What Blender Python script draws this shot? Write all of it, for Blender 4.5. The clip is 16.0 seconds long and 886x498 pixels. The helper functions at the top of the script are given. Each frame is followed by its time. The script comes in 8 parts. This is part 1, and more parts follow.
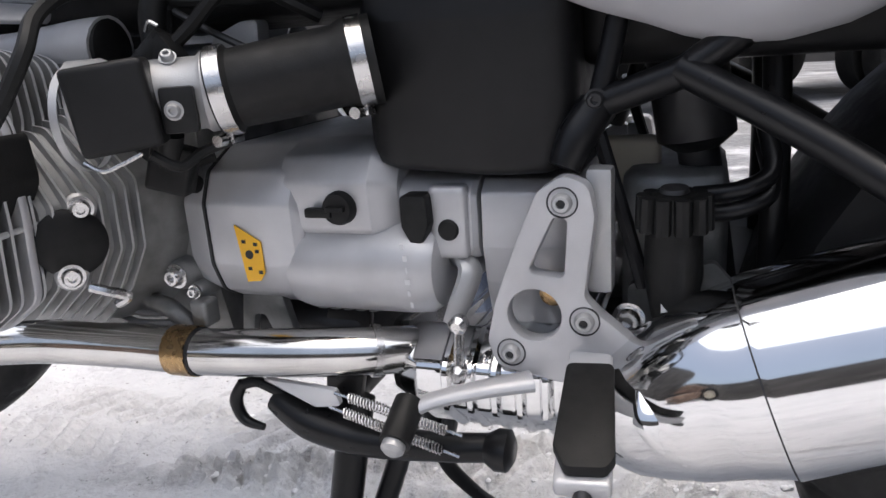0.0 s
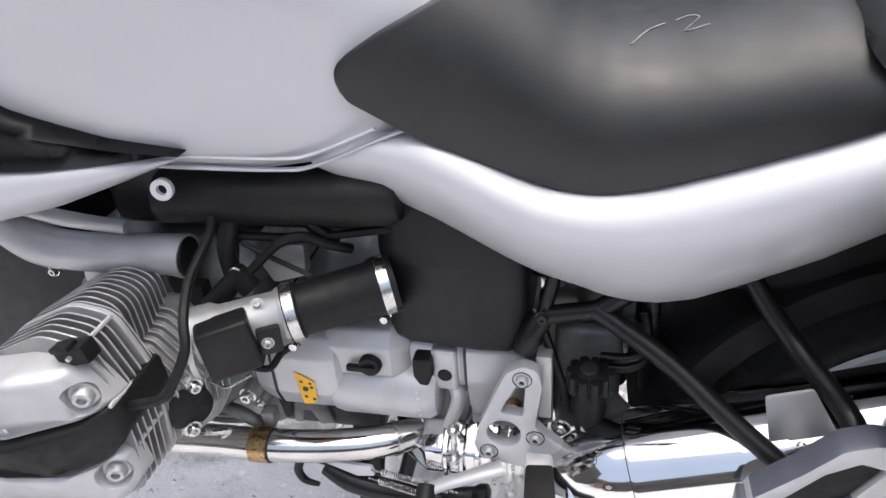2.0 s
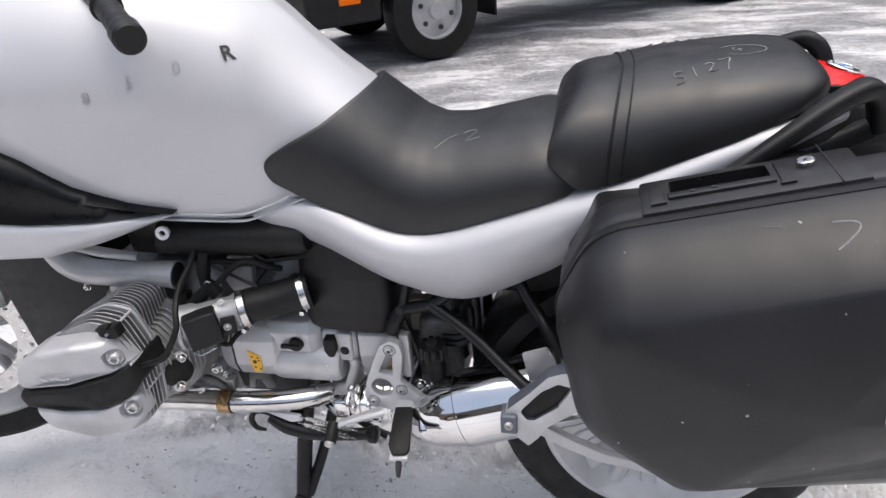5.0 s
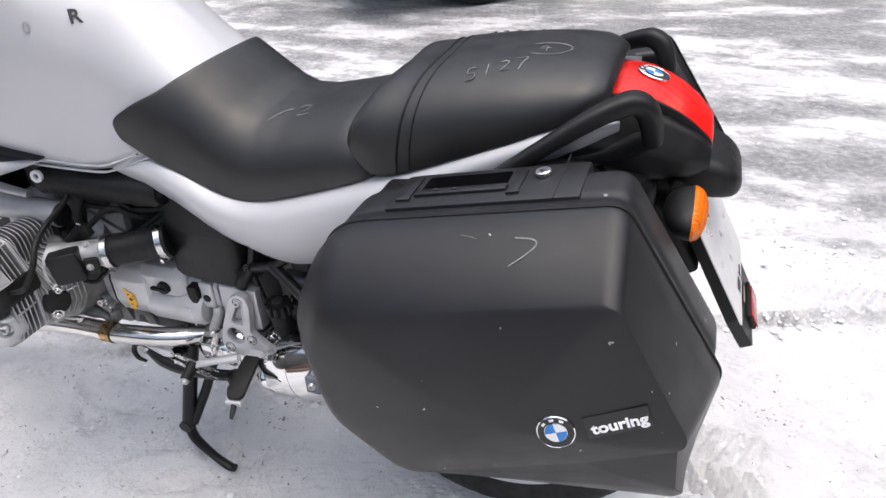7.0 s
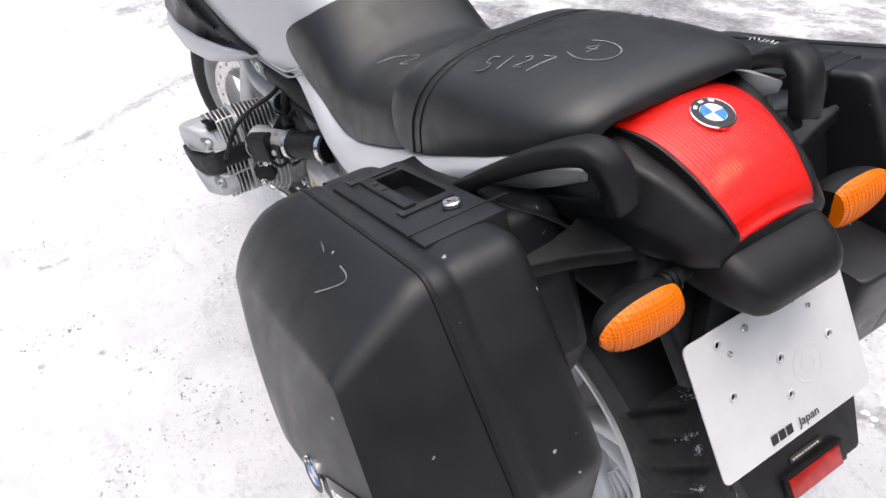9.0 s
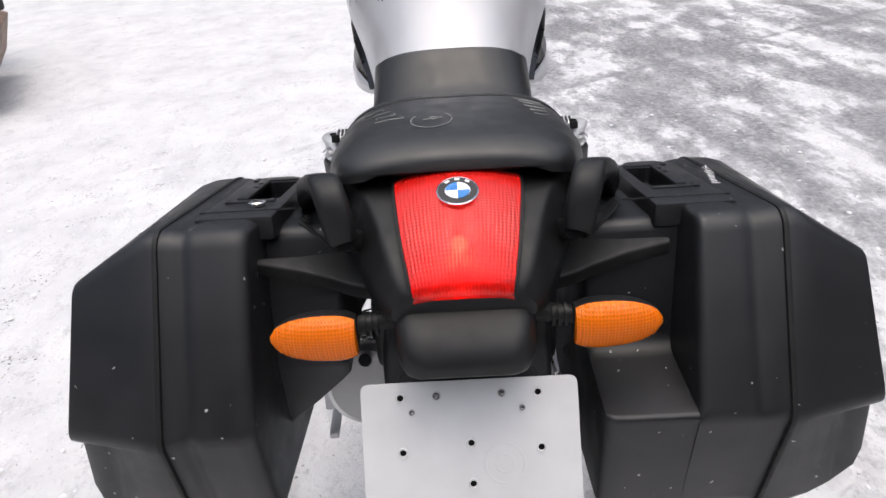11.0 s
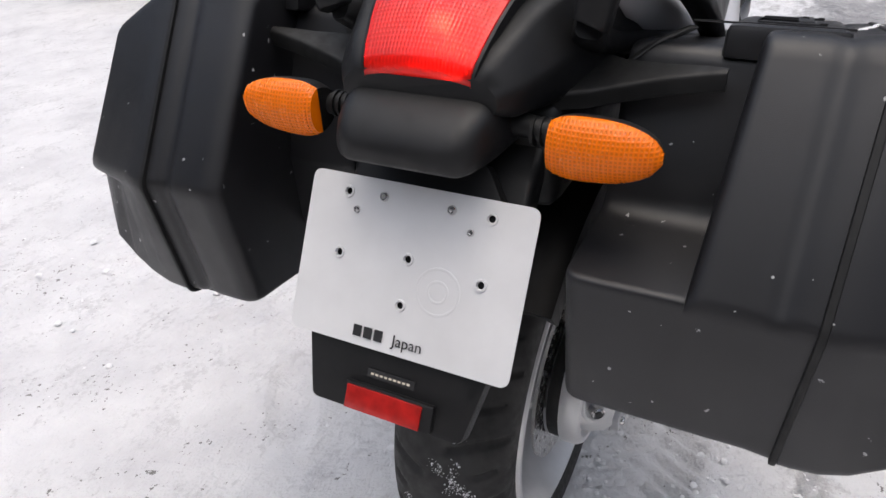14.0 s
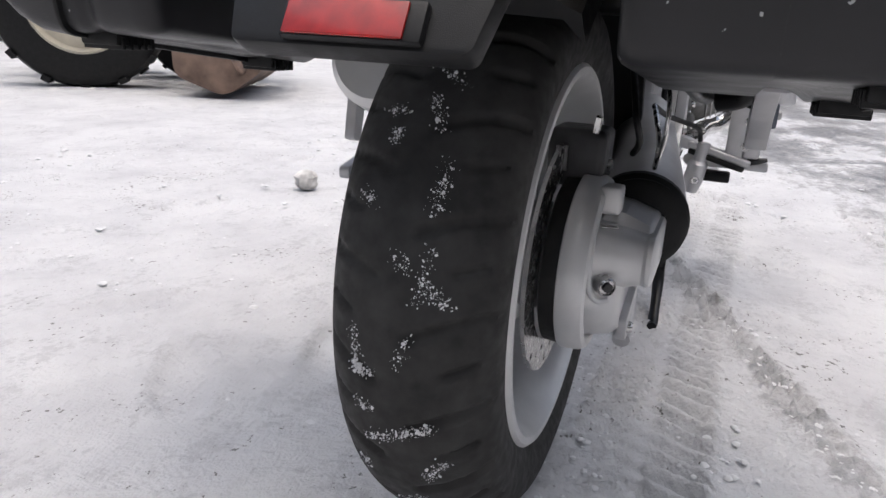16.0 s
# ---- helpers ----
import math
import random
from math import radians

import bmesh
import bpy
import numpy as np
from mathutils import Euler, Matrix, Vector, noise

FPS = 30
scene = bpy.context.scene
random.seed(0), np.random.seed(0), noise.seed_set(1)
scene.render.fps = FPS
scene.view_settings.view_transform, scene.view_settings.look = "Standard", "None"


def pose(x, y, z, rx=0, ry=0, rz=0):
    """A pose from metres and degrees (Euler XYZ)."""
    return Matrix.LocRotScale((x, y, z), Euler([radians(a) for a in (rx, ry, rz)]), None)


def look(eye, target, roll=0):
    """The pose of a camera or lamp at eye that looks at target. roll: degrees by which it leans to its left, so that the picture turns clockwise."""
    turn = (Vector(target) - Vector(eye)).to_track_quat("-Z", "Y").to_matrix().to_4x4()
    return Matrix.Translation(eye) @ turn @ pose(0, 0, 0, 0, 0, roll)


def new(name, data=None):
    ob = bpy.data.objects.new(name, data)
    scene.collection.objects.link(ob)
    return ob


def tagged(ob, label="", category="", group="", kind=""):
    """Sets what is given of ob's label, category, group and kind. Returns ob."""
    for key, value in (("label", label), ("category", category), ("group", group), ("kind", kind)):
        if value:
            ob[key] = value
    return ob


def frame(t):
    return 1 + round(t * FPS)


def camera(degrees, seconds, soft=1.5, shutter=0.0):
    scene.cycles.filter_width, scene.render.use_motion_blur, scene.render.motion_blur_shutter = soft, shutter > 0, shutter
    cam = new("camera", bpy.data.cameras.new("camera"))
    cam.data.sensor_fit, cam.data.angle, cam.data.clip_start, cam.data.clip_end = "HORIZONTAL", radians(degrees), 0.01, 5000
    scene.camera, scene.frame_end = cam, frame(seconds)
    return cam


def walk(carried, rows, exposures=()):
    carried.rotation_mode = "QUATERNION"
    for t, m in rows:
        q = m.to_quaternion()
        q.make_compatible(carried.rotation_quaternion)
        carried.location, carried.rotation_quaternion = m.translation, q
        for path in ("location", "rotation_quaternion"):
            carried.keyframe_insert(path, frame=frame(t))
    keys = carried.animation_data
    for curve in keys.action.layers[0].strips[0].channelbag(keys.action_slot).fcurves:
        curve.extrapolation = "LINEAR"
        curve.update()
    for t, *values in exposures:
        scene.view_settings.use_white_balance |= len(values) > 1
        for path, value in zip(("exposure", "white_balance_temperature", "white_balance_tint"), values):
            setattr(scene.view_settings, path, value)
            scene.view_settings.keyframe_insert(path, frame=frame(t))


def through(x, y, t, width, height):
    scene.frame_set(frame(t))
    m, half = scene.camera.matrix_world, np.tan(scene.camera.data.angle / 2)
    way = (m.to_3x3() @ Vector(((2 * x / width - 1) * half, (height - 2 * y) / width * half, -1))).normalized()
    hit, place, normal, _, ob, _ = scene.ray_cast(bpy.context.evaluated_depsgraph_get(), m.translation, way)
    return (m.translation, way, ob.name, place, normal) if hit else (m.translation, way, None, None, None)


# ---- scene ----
cam = camera(64.8, 16.0)
PATH = [
    (0, (-0.379, -0.622, 0.619), (-1.073, 1.173, 0.073), -4.1),
    (0.5, (-0.408, -0.633, 0.755), (-1.03, 1.124, 0.028), -5.2),
    (1, (-0.424, -0.652, 0.878), (-1.006, 1.041, -0.013), -6.8),
    (1.5, (-0.409, -0.681, 0.98), (-0.954, 1.007, 0.057), -6.3),
    (2, (-0.397, -0.743, 1.024), (-0.824, 0.931, 0.017), -4.5),
    (2.5, (-0.368, -0.783, 1.02), (-0.695, 0.897, -0.016), -3.0),
    (3, (-0.319, -0.809, 1.037), (-0.722, 0.863, 0.017), -2.3),
    (3.5, (-0.277, -0.894, 1.076), (-0.733, 0.781, 0.084), -2.7),
    (4, (-0.222, -0.963, 1.121), (-0.637, 0.75, 0.177), -5.1),
    (4.2, (-0.219, -0.998, 1.148), (-0.581, 0.733, 0.215), -4.5),
    (6.3, (0.135, -1.145, 1.274), (-0.415, 0.527, 0.325), -1.5),
    (6.5, (0.179, -1.109, 1.279), (-0.374, 0.557, 0.322), -0.3),
    (7, (0.258, -1.011, 1.277), (-0.331, 0.572, 0.207), -2.6),
    (7.5, (0.346, -0.882, 1.267), (-0.335, 0.566, 0.066), -4.0),
    (8, (0.439, -0.747, 1.266), (-0.502, 0.519, 0.037), -5.6),
    (8.5, (0.574, -0.637, 1.299), (-0.685, 0.326, 0.078), -7.0),
    (9, (0.64, -0.532, 1.295), (-0.79, 0.172, 0.087), -8.4),
    (9.5, (0.694, -0.396, 1.293), (-0.816, 0.136, 0.095), -8.1),
    (10, (0.809, -0.249, 1.294), (-0.834, 0.038, 0.191), -1.1),
    (10.2, (0.843, -0.204, 1.273), (-0.837, 0.05, 0.218), -1.7),
    (12.3, (0.935, 0.237, 1.248), (-0.707, -0.331, 0.258), -1.7),
    (12.5, (0.898, 0.242, 1.237), (-0.72, -0.317, 0.202), -0.4),
    (13, (0.845, 0.27, 1.196), (-0.693, -0.336, 0.071), -1.4),
    (13.5, (0.821, 0.295, 1.126), (-0.682, -0.452, 0.038), -1.7),
    (14, (0.82, 0.293, 1.053), (-0.684, -0.509, 0.007), -2.9),
    (14.5, (0.865, 0.255, 0.948), (-0.736, -0.434, -0.034), 1.3),
    (15, (0.88, 0.222, 0.803), (-0.808, -0.367, -0.094), 3.3),
    (15.5, (0.835, 0.222, 0.656), (-0.921, -0.384, -0.086), 3.3),
    (16, (0.805, 0.224, 0.571), (-0.976, -0.46, -0.029), 3.1),
]
LIGHT = [(0, 0.42), (0.5, 0.82), (1.0, 1.0), (2.0, 0.78), (3.0, 0.66), (4.0, 0.48), (6.5, 0.42), (7.0, 0.54), (8.0, 0.66), (8.5, 0.72), (9.0, 0.55), (10.0, 0.35), (12.5, 0.19), (13.0, 0.38), (13.5, 0.34), (14.5, 0.05), (15.0, 0.02), (15.5, -0.08), (16.0, 0.12)]     # the clip's own exposure
walk(cam, [(t, look(eye, target, roll)) for t, eye, target, roll in PATH], LIGHT)

# ---------------------------------------------------------------- world and light
world = bpy.data.worlds.new("overcast_sky")
scene.world = world
world.use_nodes = True
wn, wl = world.node_tree.nodes, world.node_tree.links
sky = wn.new("ShaderNodeTexSky")
sky.sky_type, sky.sun_disc = "NISHITA", False
sky.sun_elevation, sky.sun_rotation = radians(86), radians(64)
sky.air_density, sky.dust_density = 1.0, 6.0
pale = wn.new("ShaderNodeHueSaturation")
pale.inputs["Saturation"].default_value = 0.8
wl.new(sky.outputs[0], pale.inputs["Color"])
wl.new(pale.outputs[0], wn["Background"].inputs["Color"])
wn["Background"].inputs["Strength"].default_value = 0.16
sun = new("sun", bpy.data.lights.new("sun", "SUN"))
sun.data.energy, sun.data.angle, sun.data.color = 1.35, radians(100), (0.985, 0.99, 1.0)
sun.matrix_world = look((0.3, 0.15, 5.0), (0, 0, 0))

# ---------------------------------------------------------------- materials
def nodes_of(name, colour, rough, metal=0.0):
    m = bpy.data.materials.new(name)
    m.use_nodes = True
    n, l = m.node_tree.nodes, m.node_tree.links
    p = n["Principled BSDF"]
    p.inputs["Base Color"].default_value = (*colour, 1)
    p.inputs["Roughness"].default_value = rough
    p.inputs["Metallic"].default_value = metal
    return m, n, l, p


def noise_tex(n, l, scale, detail=4.0, kind="Object"):
    c = n.new("ShaderNodeTexCoord")
    t = n.new("ShaderNodeTexNoise")
    t.inputs["Scale"].default_value, t.inputs["Detail"].default_value = scale, detail
    l.new(c.outputs[kind], t.inputs["Vector"])
    return t


def ramp(n, l, src, stops):
    r = n.new("ShaderNodeValToRGB")
    e = r.color_ramp.elements
    while len(e) < len(stops):
        e.new(0.5)
    for el, (at, c) in zip(e, stops):
        el.position = at
        el.color = (*c, 1) if len(c) == 3 else c
    l.new(src, r.inputs[0])
    return r


def bumped(n, l, p, src, strength, distance):
    b = n.new("ShaderNodeBump")
    b.inputs["Strength"].default_value, b.inputs["Distance"].default_value = strength, distance
    l.new(src, b.inputs["Height"])
    l.new(b.outputs[0], p.inputs["Normal"])
    return b


def surface(name, colour, rough, metal=0.0, vary=0.15, scale=14.0, grain=0.0, grain_scale=600.0, coat=0.0, specks=0.0, speck_scale=60.0, spec=0.5):
    """A surface with blotches, a fine grain in relief, uneven gloss and, where wanted, small pale specks of dried slush."""
    m, n, l, p = nodes_of(name, colour, rough, metal)
    big = noise_tex(n, l, scale, 6.0)
    lo, hi = tuple(c * (1 - vary) for c in colour), tuple(min(1, c * (1 + vary)) for c in colour)
    col = ramp(n, l, big.outputs["Fac"], [(0.3, lo), (0.7, hi)])
    out = col.outputs[0]
    if specks:
        v = n.new("ShaderNodeTexVoronoi")
        v.inputs["Scale"].default_value = speck_scale
        c = n.new("ShaderNodeTexCoord")
        wob = noise_tex(n, l, 260.0, 2.0)
        vec = n.new("ShaderNodeMixRGB")
        vec.blend_type = "LINEAR_LIGHT"
        vec.inputs[0].default_value = 0.004
        l.new(c.outputs["Object"], vec.inputs[1])
        l.new(wob.outputs["Color"], vec.inputs[2])
        l.new(vec.outputs[0], v.inputs["Vector"])
        pick = n.new("ShaderNodeSeparateColor")
        l.new(v.outputs["Color"], pick.inputs[0])
        size = ramp(n, l, pick.outputs[0], [(1 - specks, (0, 0, 0)), (1.0, (0.13, 0.13, 0.13))])
        mask = n.new("ShaderNodeMath")
        mask.operation = "LESS_THAN"
        l.new(v.outputs["Distance"], mask.inputs[0])
        l.new(size.outputs[0], mask.inputs[1])
        mix = n.new("ShaderNodeMixRGB")
        l.new(mask.outputs[0], mix.inputs[0])
        l.new(out, mix.inputs[1])
        mix.inputs[2].default_value = (0.36, 0.36, 0.36, 1)
        out = mix.outputs[0]
    l.new(out, p.inputs["Base Color"])
    r = ramp(n, l, noise_tex(n, l, scale * 3, 5.0).outputs["Fac"], [(0.3, (rough * 0.8,) * 3), (0.7, (min(1, rough * 1.2),) * 3)])
    l.new(r.outputs[0], p.inputs["Roughness"])
    if grain:
        bumped(n, l, p, noise_tex(n, l, grain_scale, 3.0).outputs["Fac"], grain, 0.0008)
    p.inputs["Specular IOR Level"].default_value = spec
    if coat:
        p.inputs["Coat Weight"].default_value, p.inputs["Coat Roughness"].default_value = coat, 0.08
    return m


SILVER = surface("silver_paint", (0.50, 0.50, 0.52), 0.44, 0.18, 0.03, 5.0, 0.05, 2500.0, 0.35)
CAST = surface("cast_aluminium", (0.46, 0.46, 0.46), 0.48, 0.65, 0.12, 22.0, 0.25, 900.0)
CASTDARK = surface("stained_aluminium", (0.25, 0.25, 0.245), 0.5, 0.6, 0.35, 30.0, 0.3, 500.0)
SCOOP = surface("smooth_black_duct_plastic", (0.004, 0.004, 0.0045), 0.3, 0.0, 0.1, 12.0, spec=0.25)
GLOSSBLACK = surface("gloss_black_paint", (0.008, 0.008, 0.009), 0.14, 0.0, 0.1, 12.0)
DIRTYSNOW = surface("dirty_snow", (0.56, 0.545, 0.53), 0.85, 0.0, 0.45, 22.0, 0.8, 120.0)
# one casting in two tones: shaded fin sides, lit outer edges
FINS = surface("shade_toned_fin_sides", (0.30, 0.30, 0.30), 0.5, 0.6, 0.3, 24.0, 0.15, 900.0)
FINEDGE = surface("light_toned_fin_edges", (0.66, 0.66, 0.66), 0.4, 0.6, 0.08, 24.0)
STEEL = surface("bright_steel", (0.62, 0.61, 0.6), 0.25, 1.0, 0.1, 40.0)
CHROME = surface("chrome", (0.78, 0.78, 0.78), 0.07, 1.0, 0.05, 12.0)
HEATED = surface("heat_tinted_steel", (0.42, 0.28, 0.14), 0.28, 1.0, 0.25, 60.0)
PIPE = surface("polished_steel_pipe", (0.66, 0.65, 0.63), 0.14, 1.0, 0.12, 18.0)
PLASTIC = surface("black_plastic", (0.007, 0.007, 0.0075), 0.46, 0.0, 0.25, 18.0, 0.3, 1400.0, spec=0.32)
CASE = surface("grained_black_case_plastic", (0.010, 0.010, 0.0115), 0.38, 0.0, 0.25, 7.0, 0.30, 1600.0, 0.0, 0.34, 62.0, spec=0.42)
TYRE = surface("dusty_tyre_rubber", (0.026, 0.0255, 0.025), 0.7, 0.0, 0.4, 26.0, 0.3, 700.0, spec=0.3)
RUBBER = surface("black_rubber", (0.007, 0.007, 0.007), 0.55, 0.0, 0.3, 30.0, 0.2, 800.0, spec=0.3)
VINYL = surface("black_seat_vinyl", (0.011, 0.011, 0.0115), 0.42, 0.0, 0.2, 10.0, 0.25, 1300.0, spec=0.55)
TUBE = surface("black_painted_tube", (0.008, 0.008, 0.009), 0.34, 0.0, 0.25, 25.0, spec=0.3)
SILVERTRIM = surface("grey_painted_casting", (0.50, 0.50, 0.51), 0.40, 0.35, 0.10, 20.0, 0.15, 900.0)
BLUEGREY = surface("dark_blue_grey", (0.10, 0.11, 0.135), 0.35, 0.2, 0.2, 30.0)
SPOKES = surface("silver_wheel_paint", (0.66, 0.66, 0.66), 0.38, 0.3, 0.08, 20.0)
PLATE = surface("white_painted_plate", (0.60, 0.60, 0.605), 0.4, 0.0, 0.06, 14.0)
# dark tone stands in for the shade deep between the fins
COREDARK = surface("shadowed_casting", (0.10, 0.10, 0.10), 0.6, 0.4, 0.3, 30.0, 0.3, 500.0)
INK = surface("black_ink", (0.015, 0.015, 0.016), 0.5)
WHITE = surface("white_enamel", (0.8, 0.8, 0.8), 0.3)
BLUE = surface("blue_enamel", (0.03, 0.2, 0.55), 0.3)
YELLOW = surface("yellow_sticker", (0.85, 0.45, 0.02), 0.45, 0.0, 0.05, 30.0)
CHALK = surface("chalk", (0.20, 0.20, 0.20), 0.9, 0.0, 0.3, 150.0)
SLUSH = surface("packed_snow", (0.7, 0.7, 0.71), 0.8, 0.0, 0.1, 60.0, 0.6, 300.0)
DARKSTEEL = surface("dark_steel", (0.05, 0.05, 0.052), 0.45, 0.6, 0.3, 30.0)
REDREF = surface("red_reflector", (0.34, 0.012, 0.01), 0.22, 0.0, 0.3, 60.0, 0.12, 900.0, 0.3)
CREAM = surface("cream_painted_steel", (0.55, 0.5, 0.4), 0.5, 0.0, 0.15, 6.0)
RUST = surface("rusty_worn_steel", (0.19, 0.13, 0.1), 0.6, 0.4, 0.6, 5.0, 0.5, 80.0)
TRUCKPAINT = surface("dark_blue_truck_paint", (0.05, 0.06, 0.09), 0.35, 0.0, 0.1, 3.0, 0.0, 600.0, 0.5)
GREYSTEEL = surface("grey_wheel_paint", (0.42, 0.42, 0.43), 0.45, 0.4, 0.15, 8.0)


def lens_material(name, colour, through, rough=(0.08, 0.2), grid=0.0, ways=("Y", "Z"), dark=0.8, relief=0.5):
    m, n, l, p = nodes_of(name, colour, 0.12)
    p.inputs["Transmission Weight"].default_value = through
    p.inputs["IOR"].default_value = 1.45
    p.inputs["Specular IOR Level"].default_value = 0.3
    r = ramp(n, l, noise_tex(n, l, 40.0).outputs["Fac"], [(0.3, (rough[0],) * 3), (0.7, (rough[1],) * 3)])
    l.new(r.outputs[0], p.inputs["Roughness"])
    if grid:
        c = n.new("ShaderNodeTexCoord")
        waves = []
        for way in ways:
            w = n.new("ShaderNodeTexWave")
            w.bands_direction = way
            w.inputs["Scale"].default_value, w.inputs["Distortion"].default_value = grid, 0.0
            l.new(c.outputs["Object"], w.inputs["Vector"])
            waves.append(w.outputs["Fac"])
        q = n.new("ShaderNodeMath")
        q.operation = "MAXIMUM"
        l.new(waves[0], q.inputs[0])
        l.new(waves[1], q.inputs[1])
        bumped(n, l, p, q.outputs[0], relief, 0.001)
        tint = ramp(n, l, q.outputs[0], [(0.2, tuple(v * dark for v in colour)), (0.95, colour)])
        l.new(tint.outputs[0], p.inputs["Base Color"])
    return m


RED = lens_material("red_lens", (0.92, 0.020, 0.014), 0.5, (0.04, 0.10), 88.0, ("X", "Y"), 0.78, 0.25)
AMBER = lens_material("amber_lens", (0.95, 0.195, 0.002), 0.15, (0.10, 0.2), 86.0, ("Y", "Z"), 0.74, 0.5)
GLOW, _, _, gp = nodes_of("lit_bulb", (1, 0.6, 0.4), 0.4)
gp.inputs["Emission Color"].default_value, gp.inputs["Emission Strength"].default_value = (1, 0.66, 0.4, 1), 200.0


def snow_material():
    m, n, l, p = nodes_of("trodden_snow", (0.7, 0.7, 0.71), 0.75)
    c = n.new("ShaderNodeTexCoord")
    sep = n.new("ShaderNodeSeparateXYZ")
    l.new(c.outputs["Object"], sep.inputs[0])

    def stretched(sx, sy, turn):
        st = n.new("ShaderNodeMapping")
        st.inputs["Scale"].default_value = (sx, sy, 1.0)
        st.inputs["Rotation"].default_value = (0, 0, radians(turn))
        l.new(c.outputs["Object"], st.inputs["Vector"])
        return st.outputs[0]

    def tex(scale, detail, rough, vec=None):
        t = n.new("ShaderNodeTexNoise")
        t.inputs["Scale"].default_value, t.inputs["Detail"].default_value, t.inputs["Roughness"].default_value = scale, detail, rough
        l.new(vec or c.outputs["Object"], t.inputs["Vector"])
        return t.outputs["Fac"]

    def math2(op, a, b):
        q = n.new("ShaderNodeMath")
        q.operation = op
        for k, v in enumerate((a, b)):
            if isinstance(v, (int, float)):
                q.inputs[k].default_value = v
            else:
                l.new(v, q.inputs[k])
        return q.outputs[0]

    def blend(fac, a, b):
        mix = n.new("ShaderNodeMixRGB")
        l.new(fac, mix.inputs[0])
        for k, v in ((1, a), (2, b)):
            if isinstance(v, tuple):
                mix.inputs[k].default_value = (*v, 1)
            else:
                l.new(v, mix.inputs[k])
        return mix.outputs[0]

    # the driven lane beyond the machine: ice and wet asphalt between streaks of snow
    worn = tex(1.4, 10.0, 0.7, stretched(0.55, 1.0, -28))
    streak = tex(4.2, 9.0, 0.76, stretched(0.45, 1.0, -12))
    fine = tex(22.0, 6.0, 0.7)
    arcs = n.new("ShaderNodeTexWave")
    arcs.wave_type, arcs.bands_direction = "BANDS", "Y"
    arcs.inputs["Scale"].default_value, arcs.inputs["Distortion"].default_value = 0.5, 16.0
    arcs.inputs["Detail"].default_value, arcs.inputs["Detail Scale"].default_value, arcs.inputs["Detail Roughness"].default_value = 5.0, 0.9, 0.7
    l.new(stretched(0.6, 1.0, -20), arcs.inputs["Vector"])
    lane = n.new("ShaderNodeMapRange")
    lane.inputs["From Min"].default_value, lane.inputs["From Max"].default_value = 0.25, 1.3
    lane.inputs["To Min"].default_value, lane.inputs["To Max"].default_value = -0.20, 0.035
    across = math2("ADD", sep.outputs["Y"], math2("MULTIPLY", sep.outputs["X"], -0.22))
    l.new(across, lane.inputs["Value"])
    mask = math2("ADD", math2("ADD", math2("ADD", math2("MULTIPLY", worn, 0.47), math2("MULTIPLY", arcs.outputs["Fac"], 0.045)), math2("ADD", math2("MULTIPLY", streak, 0.37), math2("MULTIPLY", fine, 0.12))), lane.outputs[0])
    wet = ramp(n, l, mask, [(0.495, (0, 0, 0)), (0.525, (0.6,) * 3), (0.575, (1, 1, 1))])
    white = ramp(n, l, tex(2.6, 9.0, 0.66), [(0.28, (0.46, 0.46, 0.48)), (0.43, (0.55, 0.55, 0.565)), (0.60, (0.62, 0.62, 0.63))])
    grey = ramp(n, l, tex(34.0, 6.0, 0.75), [(0.3, (0.10, 0.10, 0.105)), (0.55, (0.26, 0.26, 0.27)), (0.72, (0.55, 0.55, 0.56))])
    colour = blend(wet.outputs[0], white.outputs[0], grey.outputs[0])
    # pressed patches a little darker, with a crumbly outline
    trod = ramp(n, l, math2("ADD", math2("MULTIPLY", tex(9.0, 9.0, 0.75, stretched(0.7, 1.0, 25)), 0.65), math2("MULTIPLY", tex(70.0, 4.0, 0.7), 0.35)), [(0.53, (0, 0, 0)), (0.585, (0.5,) * 3)])
    colour = blend(trod.outputs[0], colour, (0.40, 0.40, 0.415))
    # dark grit in loose flecks
    grit = ramp(n, l, math2("ADD", math2("MULTIPLY", tex(75.0, 3.0, 0.6), 0.6), math2("MULTIPLY", tex(4.0, 6.0, 0.7), 0.4)), [(0.605, (0, 0, 0)), (0.64, (1, 1, 1))])
    colour = blend(grit.outputs[0], colour, (0.17, 0.165, 0.16))
    # one narrow dirty wheel line that crosses the yard
    wl_x = math2("ADD", sep.outputs["X"], math2("MULTIPLY", math2("SUBTRACT", tex(3.0, 5.0, 0.6), 0.5), 0.12))
    off = math2("ABSOLUTE", math2("SUBTRACT", math2("SUBTRACT", sep.outputs["Y"], -0.86), math2("MULTIPLY", math2("SUBTRACT", wl_x, -2.5), LINE_SLOPE)), 0.0)
    near = ramp(n, l, math2("ADD", off, math2("MULTIPLY", math2("SUBTRACT", tex(30.0, 5.0, 0.7), 0.5), 0.22)), [(0.0, (0.75,) * 3), (0.05, (0.55,) * 3), (0.09, (0, 0, 0))])
    stop = n.new("ShaderNodeMapRange")
    stop.inputs["From Min"].default_value, stop.inputs["From Max"].default_value = -1.75, -2.05
    l.new(sep.outputs["X"], stop.inputs["Value"])
    gone = n.new("ShaderNodeMapRange")
    gone.inputs["From Min"].default_value, gone.inputs["From Max"].default_value = -1.0, -0.6
    l.new(sep.outputs["Y"], gone.inputs["Value"])
    patchy = ramp(n, l, tex(9.0, 5.0, 0.7), [(0.38, (0.15,) * 3), (0.55, (1, 1, 1))])
